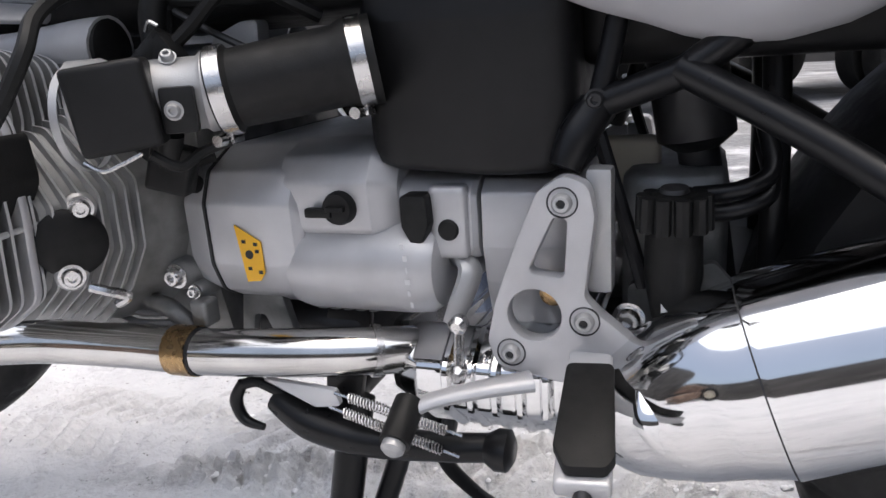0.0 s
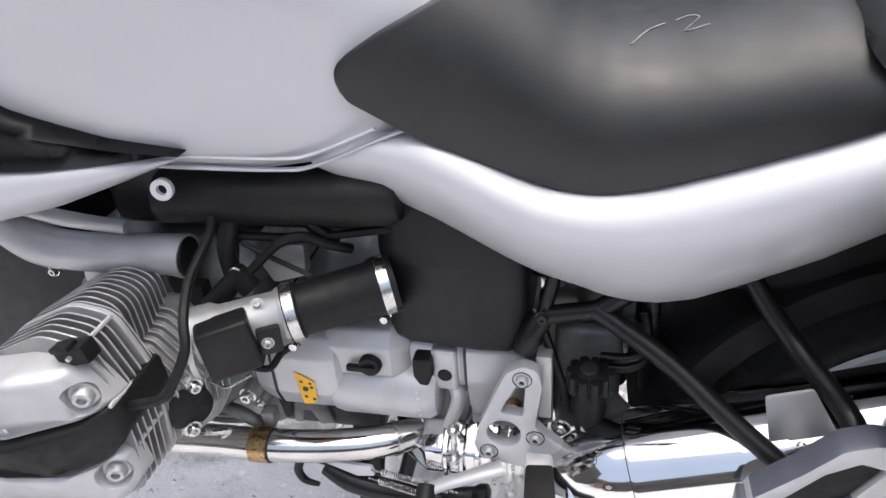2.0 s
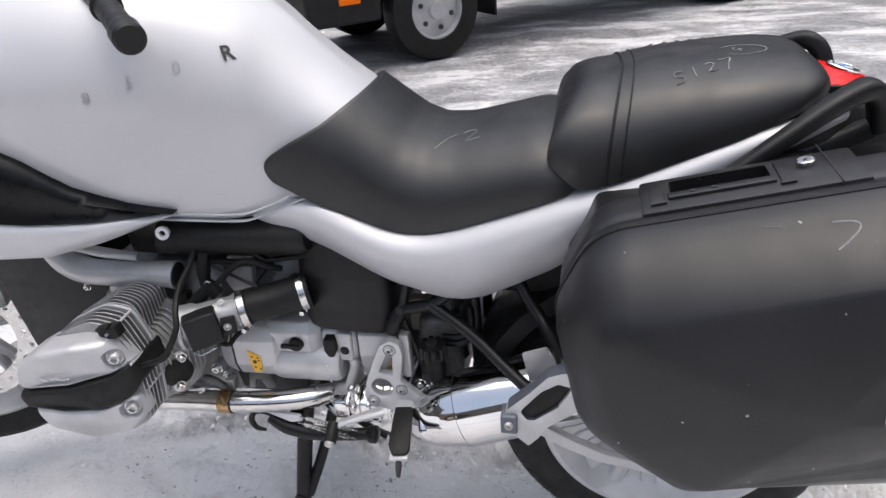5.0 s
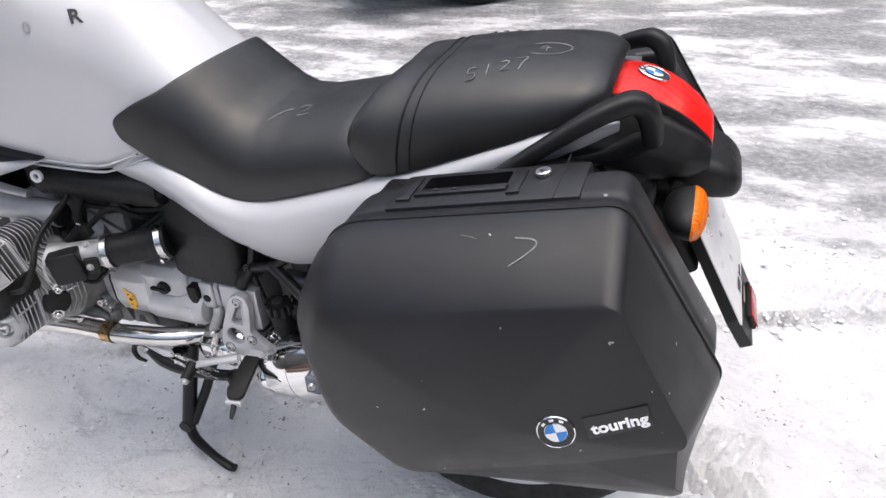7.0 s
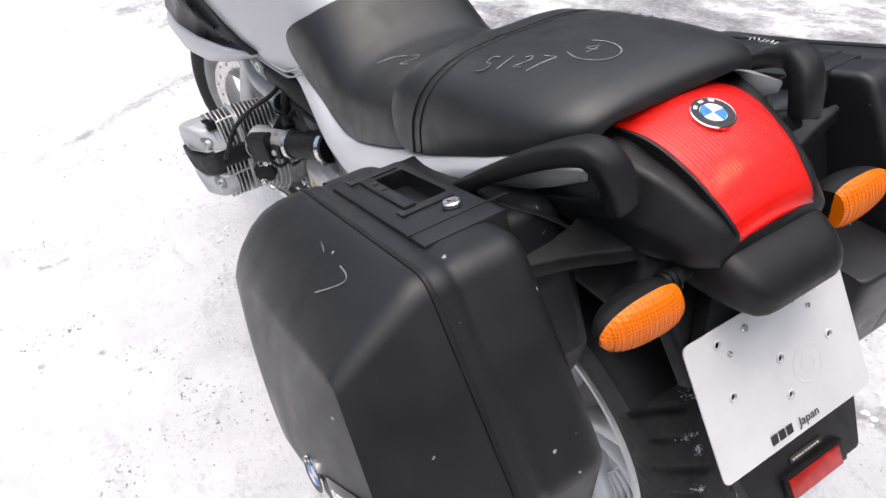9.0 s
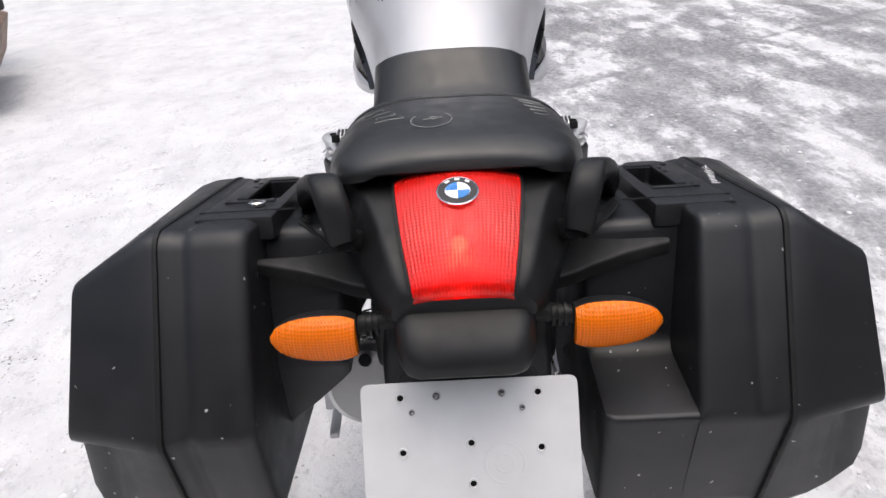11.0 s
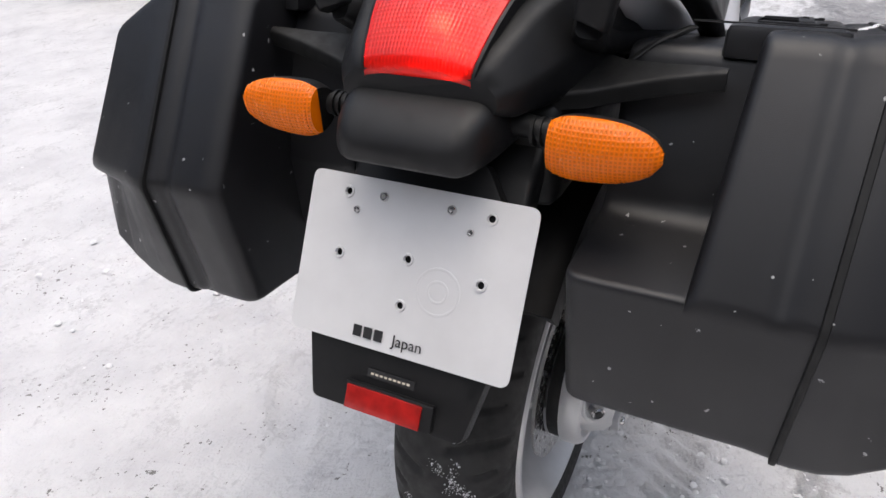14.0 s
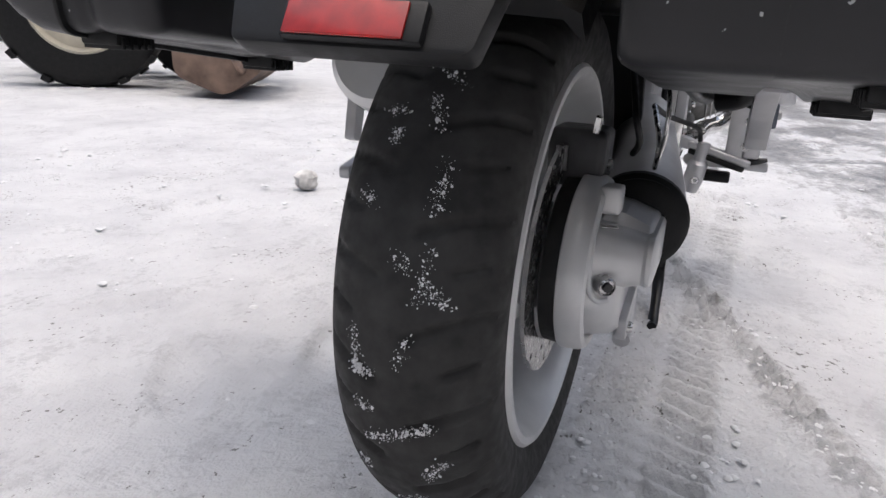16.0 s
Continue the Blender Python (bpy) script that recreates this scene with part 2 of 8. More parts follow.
    colour = blend(math2("MULTIPLY", math2("MULTIPLY", near.outputs[0], stop.outputs[0]), math2("MULTIPLY", gone.outputs[0], patchy.outputs[0])), colour, (0.19, 0.19, 0.20))
    off2 = math2("ABSOLUTE", math2("SUBTRACT", math2("SUBTRACT", sep.outputs["Y"], 0.83), math2("MULTIPLY", math2("SUBTRACT", wl_x, 0.75), 0.3737)), 0.0)
    near2 = ramp(n, l, math2("ADD", off2, math2("MULTIPLY", math2("SUBTRACT", tex(34.0, 5.0, 0.75), 0.5), 0.16)), [(0.0, (0.7,) * 3), (0.025, (0.5,) * 3), (0.05, (0, 0, 0))])
    stop2 = n.new("ShaderNodeMapRange")
    stop2.inputs["From Min"].default_value, stop2.inputs["From Max"].default_value = -1.5, -1.1
    l.new(sep.outputs["X"], stop2.inputs["Value"])
    colour = blend(math2("MULTIPLY", math2("MULTIPLY", near2.outputs[0], stop2.outputs[0]), patchy.outputs[0]), colour, (0.22, 0.22, 0.225))
    l.new(colour, p.inputs["Base Color"])
    gloss = ramp(n, l, wet.outputs[0], [(0.0, (0.8,) * 3), (1.0, (0.40,) * 3)])
    l.new(gloss.outputs[0], p.inputs["Roughness"])
    h = math2("ADD", tex(9.0, 8.0, 0.62), math2("ADD", math2("MULTIPLY", tex(26.0, 4.0, 0.6), 0.16), math2("MULTIPLY", tex(70.0, 4.0, 0.6), 0.20)))
    bumped(n, l, p, h, 0.7, 0.04)
    return m


LINE_SLOPE = -1.75
SNOW = snow_material()

# ---------------------------------------------------------------- mesh helpers
def finish(bm, sharp=38.0):
    bmesh.ops.remove_doubles(bm, verts=bm.verts, dist=1e-5)
    bmesh.ops.recalc_face_normals(bm, faces=bm.faces)
    for f in bm.faces:
        f.smooth = True
    for e in bm.edges:
        if len(e.link_faces) == 2 and e.calc_face_angle(0) > radians(sharp):
            e.smooth = False
    return bm


def origin_of(ob):
    v = Vector((0, 0, 0))
    while ob:
        v += ob.location
        ob = ob.parent
    return v


def part(name, bm, material, parent=None, label="", sharp=38.0):
    """One mesh under a thing or a part; the bmesh is in world metres."""
    finish(bm, sharp)
    if parent:
        bmesh.ops.translate(bm, verts=bm.verts, vec=-origin_of(parent))
    me = bpy.data.meshes.new(name)
    bm.to_mesh(me)
    bm.free()
    me.materials.append(material)
    ob = new(name, me)
    ob.parent = parent
    if label:
        ob["label"] = label
    return ob


def thing(name, at, label, category, group="", kind=""):
    ob = new(name)
    ob.location = at
    ob.empty_display_size = 0.05
    return tagged(ob, label, category, group, kind)


def V(*a):
    return Vector(a)


def smooth_path(pts, per=6):
    """Catmull-Rom through the points."""
    pts = [Vector(p) for p in pts]
    out = []
    for i in range(len(pts) - 1):
        a, b = pts[max(i - 1, 0)], pts[i]
        c, d = pts[i + 1], pts[min(i + 2, len(pts) - 1)]
        for k in range(per):
            t = k / per
            out.append(0.5 * (2 * b + (c - a) * t + (2 * a - 5 * b + 4 * c - d) * t * t + (3 * b - a - 3 * c + d) * t**3))
    return out + [pts[-1]]


def lerp_table(table, x):
    """Smooth value between the rows of (x, value...)."""
    rows = sorted(table)
    if x <= rows[0][0]:
        return rows[0][1:]
    for (x0, *a), (x1, *b) in zip(rows, rows[1:]):
        if x <= x1:
            t = (x - x0) / (x1 - x0)
            return [p + (q - p) * t for p, q in zip(a, b)]
    return rows[-1][1:]


def loft(bm, rings, cap=True, closed=True):
    vs = [[bm.verts.new(p) for p in ring] for ring in rings]
    n = len(rings[0])
    for a, b in zip(vs, vs[1:]):
        for i in range(n if closed else n - 1):
            j = (i + 1) % n
            bm.faces.new((a[i], a[j], b[j], b[i]))
    if cap and closed:
        bm.faces.new(vs[0][::-1])
        bm.faces.new(vs[-1])
    return bm


def tube(path, radius, seg=12, cap=True, flat=1.0, per=6, bm=None, up=None):
    """A tube along a smooth line; radius a number or one for each given point; flat squeezes it along its own up."""
    bm = bm or bmesh.new()
    n = len(path)
    pts = smooth_path(path, per) if n > 2 else [Vector(p) for p in path]
    rad = [radius] * n if isinstance(radius, (int, float)) else list(radius)
    rings = []
    side = None
    for i, p in enumerate(pts):
        d = (pts[min(i + 1, len(pts) - 1)] - pts[max(i - 1, 0)]).normalized()
        ref = Vector(up) if up else (side if side else (Vector((0, 0, 1)) if abs(d.z) < 0.9 else Vector((1, 0, 0))))
        a = d.cross(ref).normalized() if (up or not side) else (side - d * side.dot(d)).normalized()
        if not up:
            side = a
        b = a.cross(d).normalized()
        f = i / max(len(pts) - 1, 1) * (n - 1)
        k = min(int(f), n - 2)
        r = rad[k] + (rad[k + 1] - rad[k]) * (f - k)
        rings.append([p + a * (r * math.cos(2 * math.pi * s / seg)) + b * (r * flat * math.sin(2 * math.pi * s / seg)) for s in range(seg)])
    return loft(bm, rings, cap)


def lathe(profile, centre, axis, seg=32, bm=None, start=0.0, sweep=360.0):
    """Turn (along, radius) points about an axis through centre."""
    bm = bm or bmesh.new()
    c, ax = Vector(centre), Vector(axis).normalized()
    u = ax.cross(Vector((0, 0, 1)) if abs(ax.z) < 0.9 else Vector((1, 0, 0))).normalized()
    w = ax.cross(u)
    whole = abs(sweep - 360) < 1e-6
    rows = []
    for s in range(seg if whole else seg + 1):
        a = radians(start + sweep * s / seg)
        rows.append([c + ax * d + (u * math.cos(a) + w * math.sin(a)) * max(r, 1e-5) for d, r in profile])
    if whole:
        rows.append(rows[0])
    loft(bm, rows, cap=False, closed=False)
    return bm


def disc_stack(centre, axis, steps, seg=24, bm=None):
    """A turned solid from (along, radius) steps, closed at both ends."""
    prof = [(steps[0][0], 0.0), *steps, (steps[-1][0], 0.0)]
    return lathe(prof, centre, axis, seg, bm)


def rounded(pts, r, seg=4):
    """A polygon in the plane with its corners rounded; r one radius or one for each corner."""
    out, n = [], len(pts)
    rs = [r] * n if isinstance(r, (int, float)) else r
    for i in range(n):
        p, a, b = Vector(pts[i]), Vector(pts[i - 1]), Vector(pts[(i + 1) % n])
        da, db = (a - p), (b - p)
        la, lb = da.length, db.length
        half = max(da.angle(db) / 2, 0.05)
        cut = min(rs[i] / math.tan(half), la * 0.48, lb * 0.48)
        p0, p1 = p + da / la * cut, p + db / lb * cut
        for k in range(seg + 1):
            t = k / seg
            out.append((1 - t) ** 2 * p0 + 2 * t * (1 - t) * p + t * t * p1)
    return out


def plate(outline, y0, y1, holes=(), bm=None, frame=None, bevel=0.0):
    """A plate with holes: outline and holes in (x, z), thick from y0 to y1, or in the axes of frame."""
    own = bmesh.new()
    for loop in (outline, *holes):
        vs = [own.verts.new((p[0], 0, p[1])) for p in loop]
        for i in range(len(vs)):
            own.edges.new((vs[i - 1], vs[i]))
    bmesh.ops.triangle_fill(own, use_beauty=True, use_dissolve=True, edges=own.edges)
    front = list(own.faces)
    ret = bmesh.ops.extrude_face_region(own, geom=front)
    moved = [v for v in ret["geom"] if isinstance(v, bmesh.types.BMVert)]
    keep = set(moved)
    for v in own.verts:
        v.co.y = y1 if v in keep else y0
    bmesh.ops.recalc_face_normals(own, faces=own.faces)
    if bevel:
        es = [e for e in own.edges if len(e.link_faces) == 2 and e.calc_face_angle(0) > 1.0 and abs(e.verts[0].co.y - e.verts[1].co.y) < 1e-6]
        bmesh.ops.bevel(own, geom=es, offset=bevel, segments=2, affect="EDGES", profile=0.6)
    if frame:
        own.transform(frame)
    if bm is None:
        return own
    me = bpy.data.meshes.new("tmp")
    own.to_mesh(me)
    own.free()
    bm.from_mesh(me)
    bpy.data.meshes.remove(me)
    return bm


def circle(cx, cz, r, seg=16, squeeze=1.0):
    return [Vector((cx + r * math.cos(2 * math.pi * i / seg), cz + r * squeeze * math.sin(2 * math.pi * i / seg))) for i in range(seg)]


def box(lo, hi, bevel=0.004, seg=2, bm=None, frame=None):
    own = bmesh.new()
    bmesh.ops.create_cube(own, size=1.0)
    lo, hi = Vector(lo), Vector(hi)
    for v in own.verts:
        v.co = Vector([lo[k] + (v.co[k] + 0.5) * (hi[k] - lo[k]) for k in range(3)])
    if bevel:
        bmesh.ops.bevel(own, geom=list(own.edges), offset=bevel, segments=seg, affect="EDGES", profile=0.6)
    if frame:
        own.transform(frame)
    if bm is None:
        return own
    me = bpy.data.meshes.new("tmp")
    own.to_mesh(me)
    own.free()
    bm.from_mesh(me)
    bpy.data.meshes.remove(me)
    return bm


def bolt(name, at, axis, r, parent, material=None, seg=20, label=""):
    """A button-head bolt with a socket."""
    h = r * 0.55
    bm = lathe([(-h, 0), (-h, r * 1.25), (-h * 0.6, r * 1.3), (-h * 0.55, r), (h * 0.5, r * 0.96), (h, r * 0.75), (h, r * 0.45), (h * 0.1, r * 0.42), (h * 0.1, 0)], at, axis, seg)
    return part(name, bm, material or STEEL, parent, label)


def carve(ob, cutter):
    """Cut the closed shape of a bmesh, in world metres, out of a part."""
    bmesh.ops.translate(cutter, verts=cutter.verts, vec=-origin_of(ob))
    bmesh.ops.recalc_face_normals(cutter, faces=cutter.faces)
    me = bpy.data.meshes.new("cutter")
    cutter.to_mesh(me)
    cutter.free()
    tool = new("cutter", me)
    tool.parent = ob
    md = ob.modifiers.new("cut", "BOOLEAN")
    md.object, md.operation, md.solver = tool, "DIFFERENCE", "EXACT"
    bpy.context.view_layer.update()
    done = bpy.data.meshes.new_from_object(ob.evaluated_get(bpy.context.evaluated_depsgraph_get()))
    ob.modifiers.remove(md)
    old, ob.data = ob.data, done
    done.name = ob.name
    bpy.data.objects.remove(tool)
    bpy.data.meshes.remove(old)
    bpy.data.meshes.remove(me)
    bm = bmesh.new()
    bm.from_mesh(done)
    for f in bm.faces:
        f.smooth = True
    for e in bm.edges:
        e.smooth = not (len(e.link_faces) == 2 and e.calc_face_angle(0) > radians(38))
    bm.to_mesh(done)
    bm.free()
    return ob


def two_tone(ob, other, test):
    """Give the faces that pass the test a second material."""
    ob.data.materials.append(other)
    for f in ob.data.polygons:
        if test(f):
            f.material_index = 1
    return ob


def lettering(name, body, size, frame, material, parent, depth=0.0008, align="CENTER", squash=1.0, bold=0.0):
    """Raised letters in the built-in font, laid in the x-y plane of frame."""
    cu = bpy.data.curves.new("letters", "FONT")
    cu.body, cu.size, cu.extrude, cu.align_x, cu.align_y = body, size, depth, align, "CENTER"
    cu.resolution_u, cu.offset = 3, bold
    tmp = new("letters", cu)
    bpy.context.view_layer.update()
    me = bpy.data.meshes.new_from_object(tmp.evaluated_get(bpy.context.evaluated_depsgraph_get()))
    bpy.data.objects.remove(tmp)
    bm = bmesh.new()
    bm.from_mesh(me)
    bpy.data.meshes.remove(me)
    bmesh.ops.scale(bm, vec=(squash, 1, 1), verts=bm.verts)
    bm.transform(frame)
    return part(name, bm, material, parent)


def axes_frame(origin, x_axis, y_axis):
    """A frame whose x and y lie along the given ways."""
    x = Vector(x_axis).normalized()
    z = x.cross(Vector(y_axis)).normalized()
    y = z.cross(x)
    m = Matrix((x, y, z)).transposed().to_4x4()
    m.translation = Vector(origin)
    return m


def roundel(frame, r, parent):
    """A round enamel badge: chrome ring, black band with short pale bars, quarters in blue and white."""
    base = part("badge", lathe([(0, 0), (0, r), (0.002, r), (0.003, r * 0.95), (0.0024, r * 0.92), (0.0024, 0)], frame.translation, frame.col[2].to_3d(), 40), CHROME, parent, "round enamel badge in blue, white and black")
    def ring(r0, r1, a0, a1, h):
        bm = bmesh.new()
        k = max(3, int((a1 - a0) / 9))
        pts = [[frame @ Vector((q * math.cos(radians(a0 + (a1 - a0) * i / k)), q * math.sin(radians(a0 + (a1 - a0) * i / k)), h)) for i in range(k + 1)] for q in (r0, r1)]
        return loft(bm, pts, cap=False, closed=False)
    part("black_band", ring(r * 0.6, r * 0.93, 0, 360, 0.0027), INK, base)
    for i, m in enumerate((BLUE, WHITE, BLUE, WHITE)):
        part("quarter", ring(0.0001, r * 0.57, 90 + 90 * i, 180 + 90 * i, 0.003), m, base)
    for a in (128, 90, 52):
        part("mark", ring(r * 0.7, r * 0.85, a - 9, a + 9, 0.0032), WHITE, base)
    return base

# ---------------------------------------------------------------- ground
def ground_sheet():
    rng = np.random.default_rng(5)
    near = np.arange(-2.4, 1.6001, 0.011)
    far = 0.018 * np.cumsum(1.135 ** np.arange(76))
    xs = np.concatenate([-2.4 - far[::-1], near, 1.6 + far])
    ys = np.concatenate([-1.6 - far[::-1], np.arange(-1.6, 1.8001, 0.011), 1.8 + far])
    X, Y = np.meshgrid(xs, ys, indexing="ij")
    Z = np.zeros_like(X)
    for octave in range(6):
        f = 1.3 * 1.9**octave
        for _ in range(5):
            a, ph = rng.uniform(0, 2 * np.pi), rng.uniform(0, 2 * np.pi)
            Z += 0.0065 / 1.75**octave * np.sin(f * (X * np.cos(a) + Y * np.sin(a)) + ph + 0.8 * np.sin(0.7 * f * (X * np.sin(a) - Y * np.cos(a)) + 2 * ph))
    Z = np.where(np.hypot(X, Y) > 40, 0, Z * 0.55)
    # a lugged tyre track beside the rear wheel
    def track(x0, y0, x1, y1, width, pitch):
        d = np.array([x1 - x0, y1 - y0])
        ln = np.hypot(*d)
        u = ((X - x0) * d[0] + (Y - y0) * d[1]) / ln
        v = ((X - x0) * -d[1] + (Y - y0) * d[0]) / ln
        on = (np.abs(v) < width / 2) & (u > 0) & (u < ln)
        lug = 0.024 * (0.65 + 0.35 * np.sin(7 * u) * np.sin(11 * u + 9 * v)) * np.tanh(2.5 * np.sin(2 * np.pi * (u + 0.55 * np.abs(v) + np.where(v > 0, 0.5 * pitch, 0)) / pitch)) * np.where(np.abs(v) < 0.012, 0, 1)
        edge = 0.010 * np.exp(-((np.abs(v) - width / 2) / 0.02) ** 2) * (u > 0) * (u < ln)
        return np.where(on, lug - 0.002, 0) + edge * 0.6
    Z += track(0.55, 0.185, -0.55, 0.190, 0.20, 0.046)
    Z += track(-0.55, 0.190, -2.2, 0.26, 0.20, 0.046) * 0.6
    Z += track(0.75, 0.83, -1.15, 0.12, 0.05, 0.040) * 1.1
    Z += track(1.3, 0.95, -2.0, 0.75, 0.15, 0.06) * 0.7
    # trodden footprints
    for _ in range(60):
        fx, fy, fa = rng.uniform(-2.6, 1.2), rng.uniform(-2.2, 1.4), rng.uniform(0, np.pi)
        u = (X - fx) * np.cos(fa) + (Y - fy) * np.sin(fa)
        v = -(X - fx) * np.sin(fa) + (Y - fy) * np.cos(fa)
        q = (u / 0.14) ** 2 + (v / 0.05) ** 2
        Z += -0.010 * np.exp(-(q**2)) + 0.006 * np.exp(-((np.sqrt(q) - 1.15) / 0.18) ** 2) + np.where(q < 0.9, 0.0022 * np.sign(np.sin(u * 260)), 0)
    Z -= Z[np.hypot(X, Y) < 0.25].mean() * np.exp(-(X**2 + Y**2) / 0.2)
    n, m = X.shape
    idx = np.arange(n * m).reshape(n, m)
    faces = np.stack([idx[:-1, :-1], idx[1:, :-1], idx[1:, 1:], idx[:-1, 1:]], -1).reshape(-1, 4)
    me = bpy.data.meshes.new("ground")
    me.from_pydata(np.stack([X, Y, Z], -1).reshape(-1, 3).tolist(), [], faces.tolist())
    me.polygons.foreach_set("use_smooth", [True] * len(me.polygons))
    me.materials.append(SNOW)
    return tagged(new("ground", me), "trodden white snow with grey icy wheel-worn patches", "snow", kind="structure")


ground_sheet()


# plain dark walls added well away on every side, to darken low reflections
SHADEWALL = surface("added_dark_wall", (0.075, 0.07, 0.066), 0.8, 0.0, 0.4, 1.5, 0.4, 20.0)
for name, lo, hi in (("wall_north", (-15.0, 13.0, -0.1), (9.0, 13.4, 7.0)), ("wall_south", (-15.0, -11.4, -0.1), (9.0, -11.0, 3.6)), ("wall_west", (-15.4, -11.0, -0.1), (-15.0, 13.0, 7.0)), ("wall_east", (9.0, -11.0, -0.1), (9.4, 13.0, 7.0))):
    tagged(part(name, box(lo, hi, 0.02), SHADEWALL), "plain dark wall added to block low sky light", "wall", kind="structure")

# ---------------------------------------------------------------- the motorcycle
bike = thing("motorcycle", (0, 0, 0), "silver boxer-twin touring motorcycle on its centre stand in the snow", "motorcycle")
AX, AZ = 0.01, 0.318            # rear axle


# --- bodywork
TANK = [  # x, then (y, z) from the lower edge to the crown
    (-1.16, 0.05, 0.86, 0.15, 0.87, 0.20, 0.93, 0.20, 1.00, 0.13, 1.07, 0.0, 1.09),
    (-1.08, 0.08, 0.81, 0.180, 0.84, 0.240, 0.92, 0.255, 1.00, 0.17, 1.10, 0.0, 1.13),
    (-0.98, 0.10, 0.78, 0.185, 0.80, 0.235, 0.89, 0.258, 1.00, 0.18, 1.12, 0.0, 1.15),
    (-0.90, 0.11, 0.766, 0.184, 0.780, 0.222, 0.87, 0.246, 0.99, 0.175, 1.115, 0.0, 1.152),
    (-0.84, 0.11, 0.760, 0.182, 0.772, 0.210, 0.86, 0.229, 0.985, 0.165, 1.105, 0.0, 1.15),
    (-0.78, 0.11, 0.756, 0.176, 0.766, 0.196, 0.85, 0.209, 0.98, 0.150, 1.095, 0.0, 1.14),
    (-0.72, 0.11, 0.756, 0.169, 0.763, 0.184, 0.845, 0.185, 0.975, 0.130, 1.075, 0.0, 1.12),
    (-0.66, 0.10, 0.760, 0.156, 0.767, 0.170, 0.84, 0.164, 0.96, 0.11, 1.045, 0.0, 1.082),
    (-0.62, 0.09, 0.765, 0.148, 0.772, 0.154, 0.84, 0.143, 0.94, 0.09, 1.015, 0.0, 1.047),
    (-0.57, 0.08, 0.78, 0.135, 0.790, 0.146, 0.84, 0.130, 0.92, 0.08, 0.975, 0.0, 0.998),
    (-0.50, 0.08, 0.79, 0.125, 0.800, 0.135, 0.84, 0.12, 0.89, 0.07, 0.925, 0.0, 0.935),
    (-0.42, 0.07, 0.79, 0.11, 0.80, 0.115, 0.82, 0.10, 0.84, 0.06, 0.855, 0.0, 0.86),
]


def tank_half(x, grow=0.0):
    row = lerp_table(TANK, x)
    pts = [Vector((row[2 * i] + grow, row[2 * i + 1], 0)) for i in range(6)]
    return smooth_path(pts, 5)


def build_tank():
    rings = []
    for i in range(45):
        x = -1.16 + 0.74 * i / 44
        h = tank_half(x)
        rings.append([V(x, p.x, p.y) for p in h] + [V(x, -p.x, p.y) for p in h[-2::-1]])
    ob = part("fuel_tank", loft(bmesh.new(), rings), SILVER, bike, "silver fuel tank with dark lettering", 60)
    # raised flange along the lower edge
    for s in (-1, 1):
        line = [(-0.90, s * 0.190, 0.774), (-0.80, s * 0.182, 0.766), (-0.70, s * 0.170, 0.760), (-0.663, s * 0.166, 0.764), (-0.60, s * 0.160, 0.788), (-0.56, s * 0.156, 0.803)]
        part("lower_flange", tube(line, 0.004, 8, flat=0.5), SILVER, ob)
        part("lower_flange", tube([(x, y + s * 0.004, z + 0.013) for x, y, z in line[1:-1]], 0.003, 8, flat=0.6), SILVER, ob)
    # side lettering of the model number
    for ch, x, z in (("8", -0.850, 0.980), ("5", -0.790, 0.996), ("0", -0.730, 1.010), ("R", -0.666, 1.020)):
        h = tank_half(x)
        y = next((a.x + (b.x - a.x) * (z - a.y) / (b.y - a.y + 1e-9) for a, b in zip(h, h[1:]) if a.y <= z <= b.y), 0.16)
        h2 = tank_half(x, 0)
        lean = next((Vector((0, -(b.x - a.x), b.y - a.y)).normalized() for a, b in zip(h2, h2[1:]) if a.y <= z <= b.y), Vector((0, 0, 1)))
        yb = tank_half(x + 0.02)
        y2 = next((a.x + (b.x - a.x) * (z - a.y) / (b.y - a.y + 1e-9) for a, b in zip(yb, yb[1:]) if a.y <= z <= b.y), y)
        xdir = Vector((0.02, -(y2 - y), 0)).normalized()
        up = Vector((0, lean.y, lean.z))
        fr = axes_frame((x, -y - 0.0022, z), xdir, up)
        lettering("letter", ch, 0.032 if ch == "R" else 0.026, fr, INK if ch == "R" else GREYSTEEL, ob, 0.0004, bold=0.0006 if ch == "R" else 0.0)
    return ob


build_tank()


